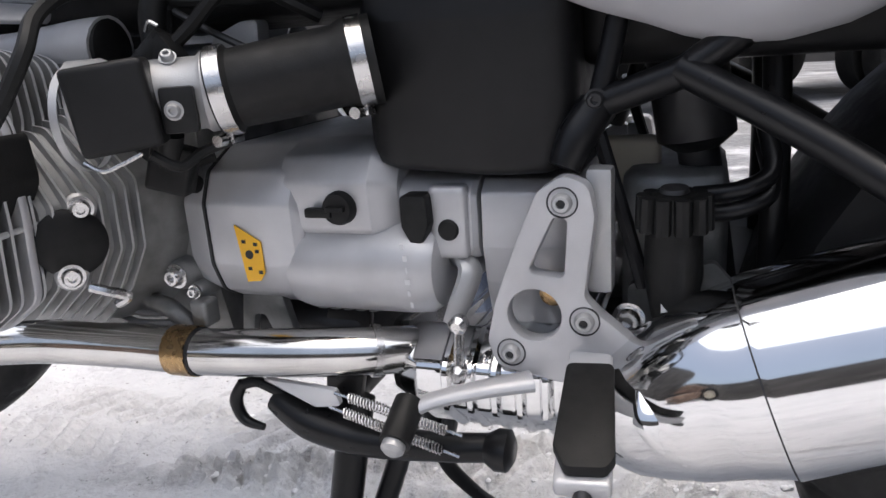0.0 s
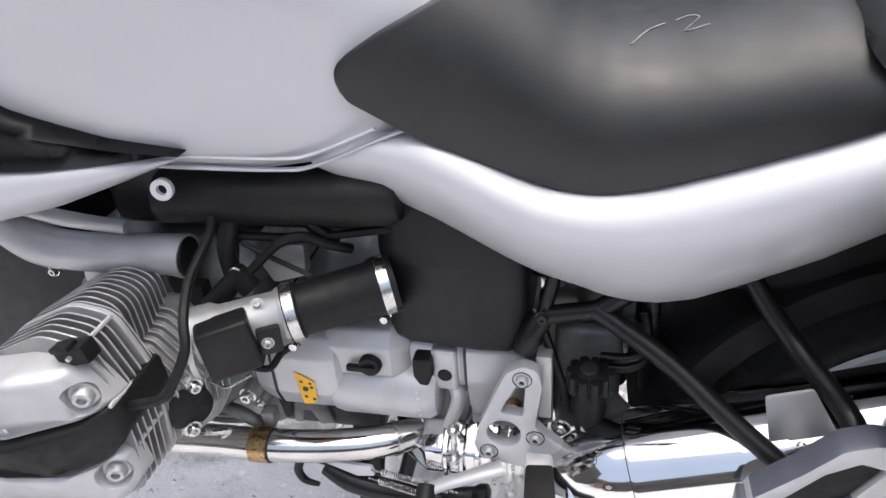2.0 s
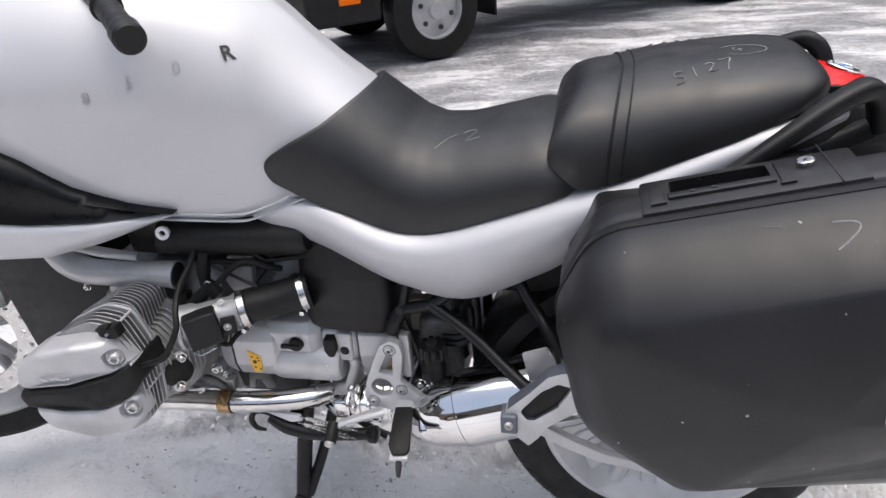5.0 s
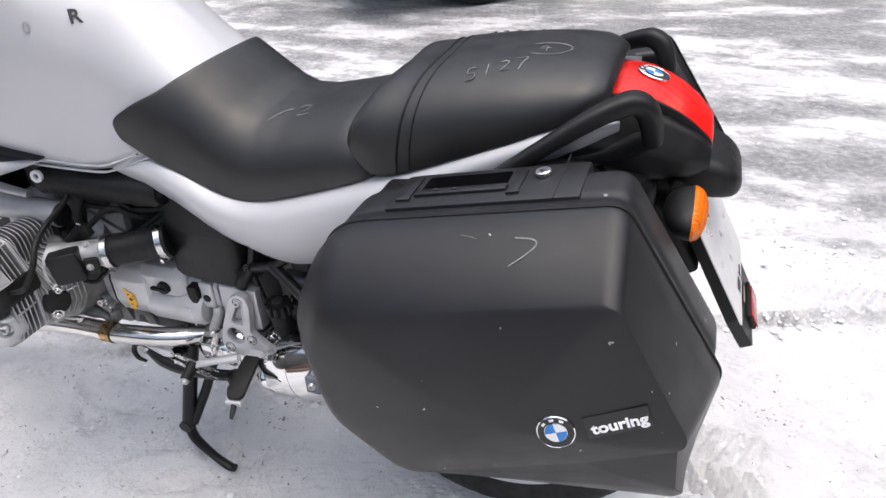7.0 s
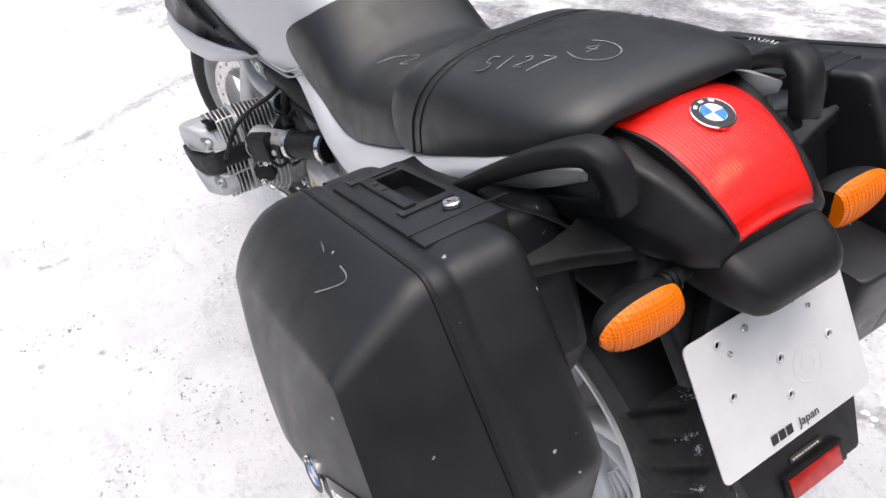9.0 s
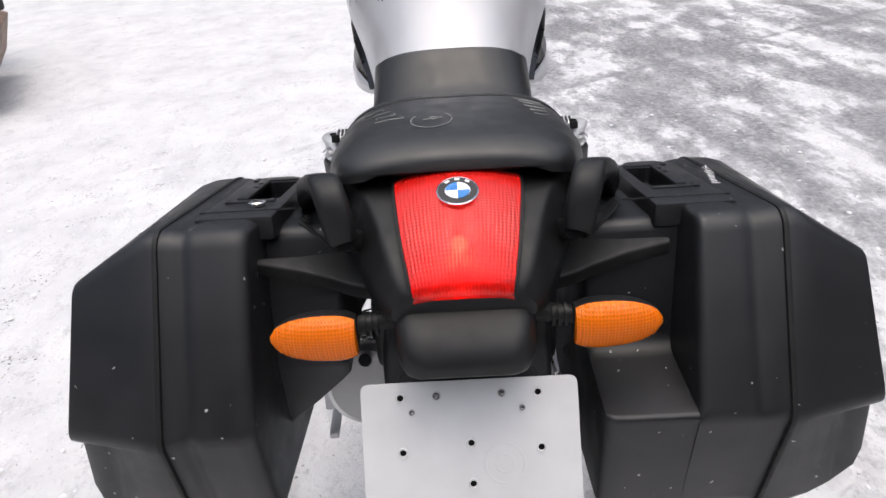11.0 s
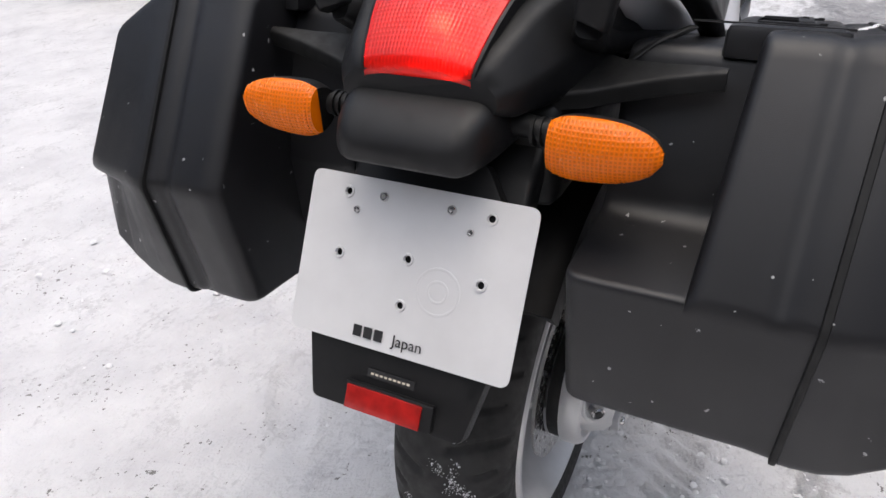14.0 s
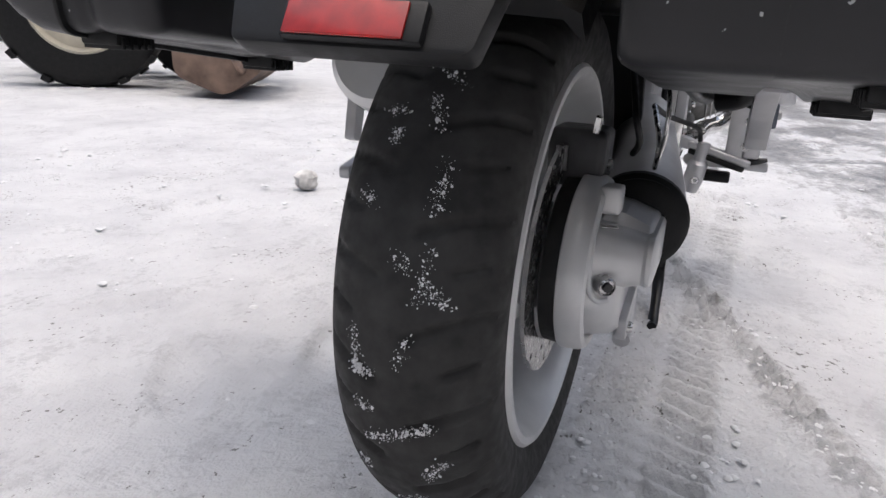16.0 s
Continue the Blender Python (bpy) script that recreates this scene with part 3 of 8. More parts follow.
def build_cowl(s):
    """Silver wing beside the tank with the black air scoop above it."""
    rows = [  # x, y, z upper edge, z lower edge
        (-1.20, 0.285, 0.815, 0.735), (-1.10, 0.285, 0.800, 0.722), (-1.00, 0.268, 0.790, 0.722), (-0.92, 0.240, 0.782, 0.735),
        (-0.86, 0.216, 0.780, 0.752), (-0.81, 0.196, 0.781, 0.768), (-0.785, 0.187, 0.781, 0.775)]
    rings, black = [], []
    for i in range(30):
        x = -1.20 + 0.415 * i / 29
        y, zu, zl = lerp_table(rows, x)
        r = (zu - zl) / 2
        rings.append([V(x, s * (y - 0.05 * (1 - math.cos(a)) * 0.5 - 0.004), (zu + zl) / 2 + r * math.sin(a)) for a in [math.pi * (k / 10 - 0.5) for k in range(11)]] + [V(x, s * (y - 0.07), zl + 0.01), ])
        zt = lerp_table([(-1.20, 0.985), (-1.08, 0.930), (-1.0, 0.885), (-0.94, 0.832), (-0.86, 0.802), (-0.785, 0.786)], x)[0]
        h = tank_half(x)
        yt = next((a.x + (b.x - a.x) * (zt - a.y) / (b.y - a.y + 1e-9) for a, b in zip(h, h[1:]) if a.y <= zt <= b.y), 0.18)
        rim = max(yt + 0.008, y - 0.012)
        black.append([V(x, s * (y - 0.010), zu - 0.003), V(x, s * (rim - 0.010), zu + 0.3 * (zt - zu) + 0.002), V(x, s * (0.5 * (rim + yt) + 0.012), zu + 0.72 * (zt - zu)), V(x, s * (yt + 0.004), zt), V(x, s * (yt - 0.02), zt), V(x, s * (y - 0.07), zu - 0.012)])
    cowl = part("side_cowl", loft(bmesh.new(), rings), SILVER, bike, "silver side cowl with a black air scoop", 60)
    part("air_scoop", loft(bmesh.new(), black), SCOOP, cowl, "black plastic scoop", 85)
    return cowl


for s in (-1, 1):
    build_cowl(s)

SEAT = [  # x, half width, z of the lower edge, z of the crown
    (-0.68, 0.164, 0.872, 1.05), (-0.645, 0.166, 0.844, 1.035), (-0.617, 0.167, 0.824, 1.015), (-0.562, 0.168, 0.794, 0.985), (-0.50, 0.167, 0.770, 0.948),
    (-0.46, 0.169, 0.755, 0.915), (-0.425, 0.170, 0.745, 0.886), (-0.389, 0.171, 0.744, 0.869), (-0.34, 0.173, 0.755, 0.868),
    (-0.277, 0.175, 0.776, 0.880), (-0.215, 0.176, 0.798, 0.893), (-0.175, 0.175, 0.812, 0.885), (-0.15, 0.160, 0.825, 0.89), (-0.13, 0.150, 0.835, 0.90)]


def seat_point(table, x, v, power=2.7):
    w, zb, zt = lerp_table(table, x)
    a = (1 - abs(v)) * math.pi / 2
    sy = 1 if v > 0 else -1
    return V(x, sy * w * math.cos(a) ** (2 / power) if abs(v) > 1e-6 else 0.0, zb + (zt - zb) * math.sin(a) ** (2 / power))


TIP = [(0.80, -0.585), (0.818, -0.612), (0.828, -0.624), (0.839, -0.6315), (0.848, -0.6345), (0.856, -0.634), (0.864, -0.629), (0.872, -0.619), (0.889, -0.590), (0.911, -0.543), (0.97, -0.449)]    # outline of the front edge: height, x


def build_rider_seat():
    rings = []
    N = 57
    def front(v):
        """Where the slanting front edge cuts this line of the cover."""
        a, b = -0.68, -0.44
        for _ in range(30):
            x = (a + b) / 2
            if x < lerp_table(TIP, seat_point(SEAT, x, v).z)[0]:
                a = x
            else:
                b = x
        return a
    for k in range(37):
        u = (k / 36) ** 1.6
        ring = []
        for i in range(N):
            v = -1 + 2 * i / (N - 1)
            v = (1 if v > 0 else -1) * (1 - (1 - abs(v)) ** 1.7)
            xf = front(v)
            p = seat_point(SEAT, xf + (-0.13 - xf) * u, v)
            if k == 0:                       # rolled front edge
                p = p - V(-0.002, 0.008 * (1 if p.y > 0 else -1) * min(1, abs(p.y) / 0.05), 0.005)
            elif k == 1:
                p = p - V(0.0, 0.002 * (1 if p.y > 0 else -1) * min(1, abs(p.y) / 0.05), 0.001)
            ring.append(p)
        ring += [V(ring[-1].x, ring[-1].y - 0.03, ring[-1].z + 0.012), V(ring[0].x, ring[0].y + 0.03, ring[0].z + 0.012)]
        rings.append(ring)
    ob = part("rider_seat", loft(bmesh.new(), rings, cap=False), VINYL, bike, "black vinyl rider's seat with a chalk mark", 70)
    return ob


PSEAT = [  # x, half width, lower edge, crown
    (-0.204, 0.150, 0.872, 0.905), (-0.200, 0.164, 0.864, 0.928), (-0.19, 0.172, 0.852, 0.942), (-0.175, 0.178, 0.839, 0.950), (-0.158, 0.181, 0.827, 0.954), (-0.13, 0.180, 0.828, 0.957), (-0.084, 0.178, 0.842, 0.967), (-0.03, 0.175, 0.863, 0.974),
    (0.052, 0.168, 0.894, 0.980), (0.10, 0.158, 0.914, 0.982), (0.135, 0.146, 0.928, 0.980), (0.155, 0.130, 0.937, 0.974), (0.168, 0.108, 0.944, 0.964)]


def build_passenger_seat():
    rings = []
    for k in range(37):
        x = -0.200 + 0.368 * k / 36
        ring = []
        for i in range(33):
            v = -1 + 2 * i / 32
            bow = 0.035 * (1 - abs(v)) * max(0, 1 - k / 22)       # the front edge lies further back on top
            ring.append(seat_point(PSEAT, x, v, 2.9) + V(bow, 0, 0))
        c = V(x, 0, ring[0].z + 0.008)
        ring += [V(x, ring[-1].y * 0.8, ring[-1].z + 0.008), V(x, ring[0].y * 0.8, ring[0].z + 0.008)]
        rings.append(ring)
    ob = part("passenger_seat", loft(bmesh.new(), rings), VINYL, bike, "black vinyl passenger seat with chalked numbers", 70)
    def on_cover(x, v):
        k = (x + 0.200) / 0.368 * 36
        return seat_point(PSEAT, x, v, 2.9) + V(0.035 * (1 - abs(v)) * max(0, 1 - k / 22), 0, 0)
    line = [on_cover(-0.118, v) for v in [-1 + i / 16 for i in range(33)]]
    part("piping", tube(line, 0.0021, 8, per=2), RUBBER, ob, "black seam piping")
    line = [on_cover(-0.098, v) for v in [-1 + i / 16 for i in range(33)]]
    part("piping", tube(line, 0.0014, 8, per=2), RUBBER, ob, "black seam piping")
    return ob


rider_seat = build_rider_seat()
passenger_seat = build_passenger_seat()


def seat_top(table, x, y, power, bow=0.0):
    """Height of a seat's skin over (x, y)."""
    w, zb, zt = lerp_table(table, x)
    c = min(0.999, abs(y) / w)
    return zb + (zt - zb) * max(0.0, 1 - c**power) ** (1 / power)


def chalk_line(pts, owner, table, power, r=0.0009):
    line = [V(x, y, seat_top(table, x, y, power) + 0.0006) for x, y in pts]
    part("chalk_mark", tube(line, r, 5, per=3, flat=0.5), CHALK, owner, "pale chalk stroke")


def chalk_figures():
    def put(strokes, ox, oy, ux, uy, vx, vy, owner, table, power):
        for st in strokes:
            chalk_line([(ox + a * ux + b * vx, oy + a * uy + b * vy) for a, b in st], owner, table, power)
    five = [[(0.8, 1), (0.2, 1), (0.15, 0.55), (0.7, 0.5), (0.7, 0.1), (0.1, 0.0)]]
    one = [[(0.4, 1), (0.4, 0.5), (0.4, 0)]]
    two = [[(0.1, 0.85), (0.5, 1), (0.75, 0.7), (0.2, 0.05), (0.9, 0.1)]]
    seven = [[(0.0, 0.95), (0.5, 1.0), (0.95, 1), (0.6, 0.4), (0.35, -0.3)]]
    four = [[(0.5, 1), (0.1, 0.45), (0.9, 0.5)], [(0.65, 0.8), (0.6, 0.4), (0.55, 0.0)]]
    for i, f in enumerate((five, one, two, seven)):
        put(f, -0.030 + 0.021 * i, -0.125 + 0.010 * i, 0.017, 0.003, -0.003, 0.027, passenger_seat, PSEAT, 2.9)
    put(four, 0.055, -0.040, 0.018, 0.003, -0.003, 0.024, passenger_seat, PSEAT, 2.9)
    ring = [(0.066 + 0.034 * math.cos(a), -0.028 + 0.026 * math.sin(a)) for a in [math.pi * (0.75 - 1.45 * i / 10) for i in range(11)]]
    chalk_line(ring, passenger_seat, PSEAT, 2.9)
    for i in range(5):
        chalk_line([(-0.05 + 0.02 * i, 0.085 + 0.006 * i), (-0.045 + 0.02 * i, 0.105), (-0.058 + 0.02 * i, 0.125)], passenger_seat, PSEAT, 2.9, 0.0013)
    put(two, -0.335, -0.085, 0.03, 0.002, -0.004, 0.035, rider_seat, SEAT, 2.7)
    chalk_line([(-0.375, -0.10), (-0.36, -0.075), (-0.345, -0.06)], rider_seat, SEAT, 2.7, 0.001)


chalk_figures()


def build_side_panel(s):
    rows = [  # x, top z, low z, y outer
        (-0.672, 0.768, 0.756, 0.156), (-0.65, 0.778, 0.743, 0.161), (-0.609, 0.794, 0.718, 0.168), (-0.56, 0.797, 0.692, 0.178), (-0.53, 0.786, 0.677, 0.183), (-0.484, 0.765, 0.654, 0.190), (-0.449, 0.751, 0.639, 0.194),
        (-0.415, 0.746, 0.628, 0.196), (-0.39, 0.746, 0.618, 0.197), (-0.362, 0.750, 0.613, 0.198), (-0.334, 0.757, 0.613, 0.199), (-0.30, 0.768, 0.621, 0.200), (-0.26, 0.782, 0.640, 0.200), (-0.198, 0.804, 0.672, 0.200), (-0.163, 0.817, 0.694, 0.199),
        (-0.08, 0.845, 0.745, 0.195), (0.0, 0.876, 0.798, 0.186), (0.08, 0.905, 0.852, 0.175), (0.14, 0.922, 0.885, 0.160), (0.185, 0.926, 0.912, 0.146)]
    rings = []
    for i in range(75):
        x = -0.672 + 0.857 * i / 74
        t, lo, y = lerp_table(rows, x)
        h = t - lo
        ring = []
        for a, b in ((-0.055, 1.0), (-0.034, 0.985), (-0.016, 0.92), (-0.004, 0.82), (0.0, 0.70), (-0.002, 0.58), (-0.009, 0.44), (-0.020, 0.29), (-0.034, 0.15), (-0.047, 0.05), (-0.057, 0.0), (-0.066, 0.03), (-0.070, 0.5)):
            k = min(1.0, h / 0.12)
            ring.append(V(x, s * (y + a * k), lo + h * b))
        rings.append([smooth for smooth in smooth_path(ring, 3)])
    return part("side_panel", loft(bmesh.new(), rings), SILVER, bike, "silver side panel sweeping up under the seat", 60)


for s in (-1, 1):
    build_side_panel(s)

# --- tail
def build_tail():
    rings = []
    body = [  # x, half width top, half width low, z top, z low
        (0.05, 0.150, 0.155, 0.925, 0.86), (0.12, 0.128, 0.145, 0.932, 0.845), (0.18, 0.106, 0.128, 0.930, 0.835), (0.24, 0.088, 0.108, 0.912, 0.828), (0.285, 0.074, 0.090, 0.888, 0.83), (0.305, 0.062, 0.075, 0.868, 0.84)]
    for i in range(22):
        x = 0.05 + 0.255 * i / 21
        wt, wl, zt, zl = lerp_table(body, x)
        tw = lerp_table([(0.05, 0.070), (0.148, 0.070), (0.205, 0.066), (0.262, 0.058), (0.305, 0.048)], x)[0]
        d = 0.050 if 0.150 < x < 0.293 else 0.003
        sec = rounded([(-wl, zl), (wl, zl), (wl * 1.03, (zt + zl) / 2), (wt, zt), (tw, zt), (tw - 0.004, zt - d), (0.004 - tw, zt - d), (-tw, zt), (-wt, zt), (-wl * 1.03, (zt + zl) / 2)], [0.018, 0.018, 0.018, 0.012, 0.0005, 0.0005, 0.0005, 0.0005, 0.012, 0.018], 4)
        rings.append([V(x, p.x, p.y) for p in sec])
    tail = part("tail_unit", loft(bmesh.new(), rings), PLASTIC, bike, "black plastic tail unit", 45)
    # hood over the number plate
    rings = []
    for x, w, zt, zl in ((0.20, 0.082, 0.852, 0.79), (0.27, 0.080, 0.857, 0.792), (0.295, 0.079, 0.853, 0.792), (0.315, 0.077, 0.847, 0.792), (0.330, 0.073, 0.840, 0.792), (0.342, 0.067, 0.831, 0.794), (0.349, 0.058, 0.822, 0.798), (0.353, 0.045, 0.814, 0.803)):
        sec = rounded([(-w, zl), (w, zl), (w * 0.94, zt), (-w * 0.94, zt)], 0.022, 6)
        rings.append([V(x, p.x, p.y) for p in sec])
    part("plate_lamp_hood", loft(bmesh.new(), rings), PLASTIC, tail, "black plastic plate lamp hood", 60)
    # lamp: silvered bowl, ribbed red lens, bulb
    lens_rows = [(0.148, 0.074, 0.9405), (0.175, 0.0725, 0.9440), (0.205, 0.070, 0.9405), (0.235, 0.066, 0.929), (0.262, 0.062, 0.913), (0.285, 0.057, 0.893), (0.301, 0.053, 0.873), (0.299, 0.052, 0.854), (0.270, 0.055, 0.838)]
    def lens_grid(lift, inset):
        rows = []
        pts = smooth_path([Vector((x, w, z)) for x, w, z in lens_rows], 5)
        for q, p in enumerate(pts):
            row = []
            for i in range(241):
                v = -1 + 2 * i / 240
                rib = (0.00045 if q > 14 else 0.0002) * abs(math.sin(v * 15 * math.pi)) if abs(v) < 0.95 else 0
                rib += 0.0004 * abs(math.sin(q * 1.5)) if q < 14 or 24 < q < 31 else 0
                row.append(V(p.x + (lift + rib) * 0.4, v * (p.y - inset), p.z + lift + rib - (0.011 - 0.006 * min(1.0, q / 36)) * v * v - (0.002 if abs(v) == 1 else 0)))
            rows.append(row)
        return rows
    lamp = part("tail_lamp_bowl", loft(bmesh.new(), lens_grid(-0.040, 0.008)[:-15], cap=False, closed=False), STEEL, tail, "silvered lamp bowl")
    lens = part("red_lens", loft(bmesh.new(), lens_grid(0.006, 0.0), cap=False, closed=False), RED, tail, "ribbed red tail lamp lens", 60)
    rim = lens_grid(0.006, 0.0)
    for q in (0, -1):
        side = -1 if q == 0 else 1
        # opaque rim added down each side to keep bulb light from leaking
        rows = [[r[q] + V(0, side * 0.0002, 0.0012), r[q] + V(0, side * 0.0030, 0.0002), r[q] + V(-0.004, side * 0.0030, -0.030), r[q] + V(-0.004, side * 0.0002, -0.030)] for r in rim[:-6]]
        part("lens_frame", loft(bmesh.new(), rows), PLASTIC, tail, "black rim added to stop bulb light at the lens sides")
    md = lens.modifiers.new("thick", "SOLIDIFY")
    md.thickness, md.offset = 0.003, -1
    part("bulb", disc_stack((0.245, -0.002, 0.896), (0.5, 0, 0.86), [(-0.010, 0.005), (-0.004, 0.009), (0.004, 0.009), (0.009, 0.005)], 14), GLOW, tail, "glowing tail lamp bulb")
    part("lens_screw", disc_stack((0.160, 0, 0.951), (0, 0, 1), [(-0.006, 0.006), (0.001, 0.006), (0.003, 0.004)], 14), RED, tail)
    fr = axes_frame((0.213, 0, 0.9453), (0, 1, 0), (-0.93, 0, 0.27))
    roundel(fr, 0.0235, tail)
    return tail


tail = build_tail()

# --- number plate and its carrier
PT, PB = V(0.307, 0, 0.7605), V(0.386, 0, 0.617)     # top and bottom middle of the plate


def build_plate():
    up = (PT - PB).normalized()
    fr = axes_frame((PT + PB) / 2, (0, 1, 0), up)
    fr = fr @ Matrix(((1, 0, 0, 0), (0, 0, 1, 0), (0, 1, 0, 0), (0, 0, 0, 1)))   # plate axes: x across, z up, y outward
    hh = (PT - PB).length / 2
    def at(px, pz):
        return Vector((px, pz))
    spots = {"tl": (-0.076, hh - 0.017), "tr": (0.076, hh - 0.017), "l": (-0.076, 0.004), "c": (0.0, 0.012), "r": (0.077, 0.004), "b": (0.0, -0.033)}
    outline = rounded([(-0.12, -hh), (0.12, -hh), (0.12, hh), (-0.12, hh)], 0.010, 5)
    holes = [circle(x, z, 0.0036, 10) for x, z in spots.values()]
    pl = part("number_plate", plate(outline, 0.0, 0.0016, holes, frame=fr), PLATE, bike, "white dealer display plate with bolt holes")
    for x, z in spots.values():
        ring = lathe([(0.0, 0.0035), (0.0034, 0.0042), (0.0034, 0.0058), (0.0, 0.0066)], fr @ Vector((x, 0, z)), fr.to_3x3() @ Vector((0, 1, 0)), 16)
        part("eyelet", ring, PLATE, pl)
    n = fr.to_3x3() @ Vector((0, 1, 0))
    for x in (-0.036, 0.036):
        bolt("screw", fr @ Vector((x, 0.002, hh - 0.016)), n, 0.0048, pl, STEEL, 14, "cross-head screw")
    for x in (-0.064, 0.058):
        bolt("screw", fr @ Vector((x, 0.002, hh - 0.033)), n, 0.0036, pl, STEEL, 14, "small screw")
    tf = axes_frame(fr @ Vector((0.0, 0.003, -hh + 0.014)), fr.to_3x3() @ Vector((1, 0, 0)), fr.to_3x3() @ Vector((0, 0, 1)))
    lettering("letters", "Japan", 0.0155, tf @ Matrix.Translation((0.015, 0, 0)), INK, pl, 0.0002)
    for k in range(3):
        part("print_bar", box((-0.045 + 0.0118 * k, -0.005, -0.0002), (-0.0358 + 0.0118 * k, 0.0062, 0.0003), 0, frame=tf), INK, pl)
    # two faint raised rings in the plate's own white
    for r in (0.022, 0.010):
        part("faded_ring", lathe([(0.0014, r - 0.0015), (0.0019, r - 0.001), (0.0019, r + 0.001), (0.0014, r + 0.0015)], fr @ Vector((0.036, 0.0, -0.012)), fr.to_3x3() @ Vector((0, 1, 0)), 32), PLATE, pl, "faint raised ring on the plate")
    # carrier behind and below
    low = PB - up * 0.055
    cf = fr
    side = rounded([(-0.084, -hh - 0.066), (0.084, -hh - 0.066), (0.098, -hh - 0.002), (0.096, -hh + 0.010), (0.088, hh - 0.012), (0.060, hh + 0.030), (-0.060, hh + 0.030), (-0.088, hh - 0.012), (-0.096, -hh + 0.010), (-0.098, -hh - 0.002)], 0.009, 4)
    car = part("plate_carrier", plate(side, -0.024, -0.004, frame=cf, bevel=0.003), PLASTIC, bike, "black plastic plate carrier with a red reflector")
    part("reflector_mount", box((-0.044, -0.006, -hh - 0.0635), (0.054, 0.003, -hh - 0.036), 0.003, frame=cf), PLASTIC, car)
    part("reflector", box((-0.040, 0.003, -hh - 0.0625), (0.043, 0.0055, -hh - 0.0385), 0.0010, frame=cf), REDREF, car, "red rear reflector")
    part("dealer_strip", box((-0.024, -0.004, -hh - 0.0285), (0.028, -0.0025, -hh - 0.0205), 0, frame=cf), DARKSTEEL, car, "small strip with illegible print")
    for k in range(9):
        part("print_bar", box((-0.020 + 0.005 * k, -0.0026, -hh - 0.0256), (-0.0168 + 0.005 * k, -0.002, -hh - 0.0236), 0, frame=cf), CREAM, car)
    # fender plate that carries it up to the tail
    rings = []
    for x, z, w in ((0.12, 0.83, 0.09), (0.20, 0.80, 0.095), (0.255, 0.755, 0.098), (0.30, 0.68, 0.095)):
        sec = rounded([(-w, -0.014), (w, -0.014), (w, 0.014), (-w, 0.014)], 0.008, 3)
        rings.append([V(x + p.y, p.x, z + p.y * 0.6) for p in sec])
    part("fender_stay", loft(bmesh.new(), rings), PLASTIC, car)
    return pl


build_plate()


def build_indicator(s):
    c = V(0.290, s * 0.165, 0.815)
    out = V(0, s, 0.02).normalized()
    def body(scale, front, back, n=14):
        """Pear-shaped shell, longest across, blunt at the inner end."""
        bm = bmesh.new()
        rings = []
        for i in range(n + 1):
            t = i / n
            u = -0.046 + 0.094 * t
            r = 0.0285 * math.sqrt(max(0.0, 1 - abs((t - 0.28) / (0.73 if t > 0.28 else 0.42)) ** 2.4 * 1.0)) * scale
            r = max(r, 0.0012)
            rings.append([c + out * u + V((front if math.cos(a) > 0 else back) * math.cos(a) * r / 0.032, 0, math.sin(a) * r) for a in [2 * math.pi * k / 20 for k in range(20)]])
        return loft(bm, rings)
    ind = part("indicator", body(0.98, 0.0, 0.042), PLASTIC, bike, "black indicator housing with an amber lens")
    lens = part("lens", body(1.0, 0.022, 0.001), AMBER, ind, "ribbed amber lens")
    ribs = bmesh.new()
    for k in range(14):
        u = -0.040 + 0.006 * k
        t = (u + 0.046) / 0.094
        r = 0.0277 * math.sqrt(max(0.05, 1 - abs((t - 0.28) / (0.73 if t > 0.28 else 0.42)) ** 2.4))
        tube([c + out * u + V(0.0216 * math.cos(a) * r / 0.032, 0, math.sin(a) * r) for a in [math.pi * (q / 6 - 0.5) * 0.92 for q in range(7)]], 0.0013, 5, per=2, bm=ribs)
    part("lens_ribs", ribs, AMBER, ind)
    part("stalk", tube([c - out * 0.04 + V(-0.02, 0, 0.0), c - out * 0.065 + V(-0.022, 0, 0.004), c - out * 0.105 + V(-0.025, 0, 0.008)], [0.011, 0.0105, 0.012], 12), RUBBER, ind, "ribbed rubber stalk")
    for k in range(3):
        part("stalk_ring", tube([c - out * (0.052 + 0.007 * k) + V(-0.021, 0, 0.002), c - out * (0.055 + 0.007 * k) + V(-0.021, 0, 0.002)], 0.0135, 12), RUBBER, ind)


for s in (-1, 1):
    build_indicator(s)


def bar(path, sizes, per=5, power=4.0, seg=20):
    """A moulded bar with a rounded square section; sizes of (half width across, half height)."""
    pts = smooth_path(path, per)
    n = len(path)
    rings = []
    for i, p in enumerate(pts):
        d = (pts[min(i + 1, len(pts) - 1)] - pts[max(i - 1, 0)]).normalized()
        side = d.cross(Vector((0, 0, 1)) if abs(d.z) < 0.92 else Vector((-1, 0, 0.2))).normalized()
        side = (Vector((0, 1, 0)) - d * d.y).normalized()
        b = side.cross(d)
        f = i / (len(pts) - 1) * (n - 1)
        k = min(int(f), n - 2)
        w = sizes[k][0] + (sizes[k + 1][0] - sizes[k][0]) * (f - k)
        h = sizes[k][1] + (sizes[k + 1][1] - sizes[k][1]) * (f - k)
        ring = []
        for q in range(seg):
            a = 2 * math.pi * q / seg
            ca, sa = math.cos(a), math.sin(a)
            r = (abs(ca) ** power + abs(sa) ** power) ** (-1 / power)
            ring.append(p + side * (w * r * ca) + b * (h * r * sa))
        rings.append(ring)
    return loft(bmesh.new(), rings)


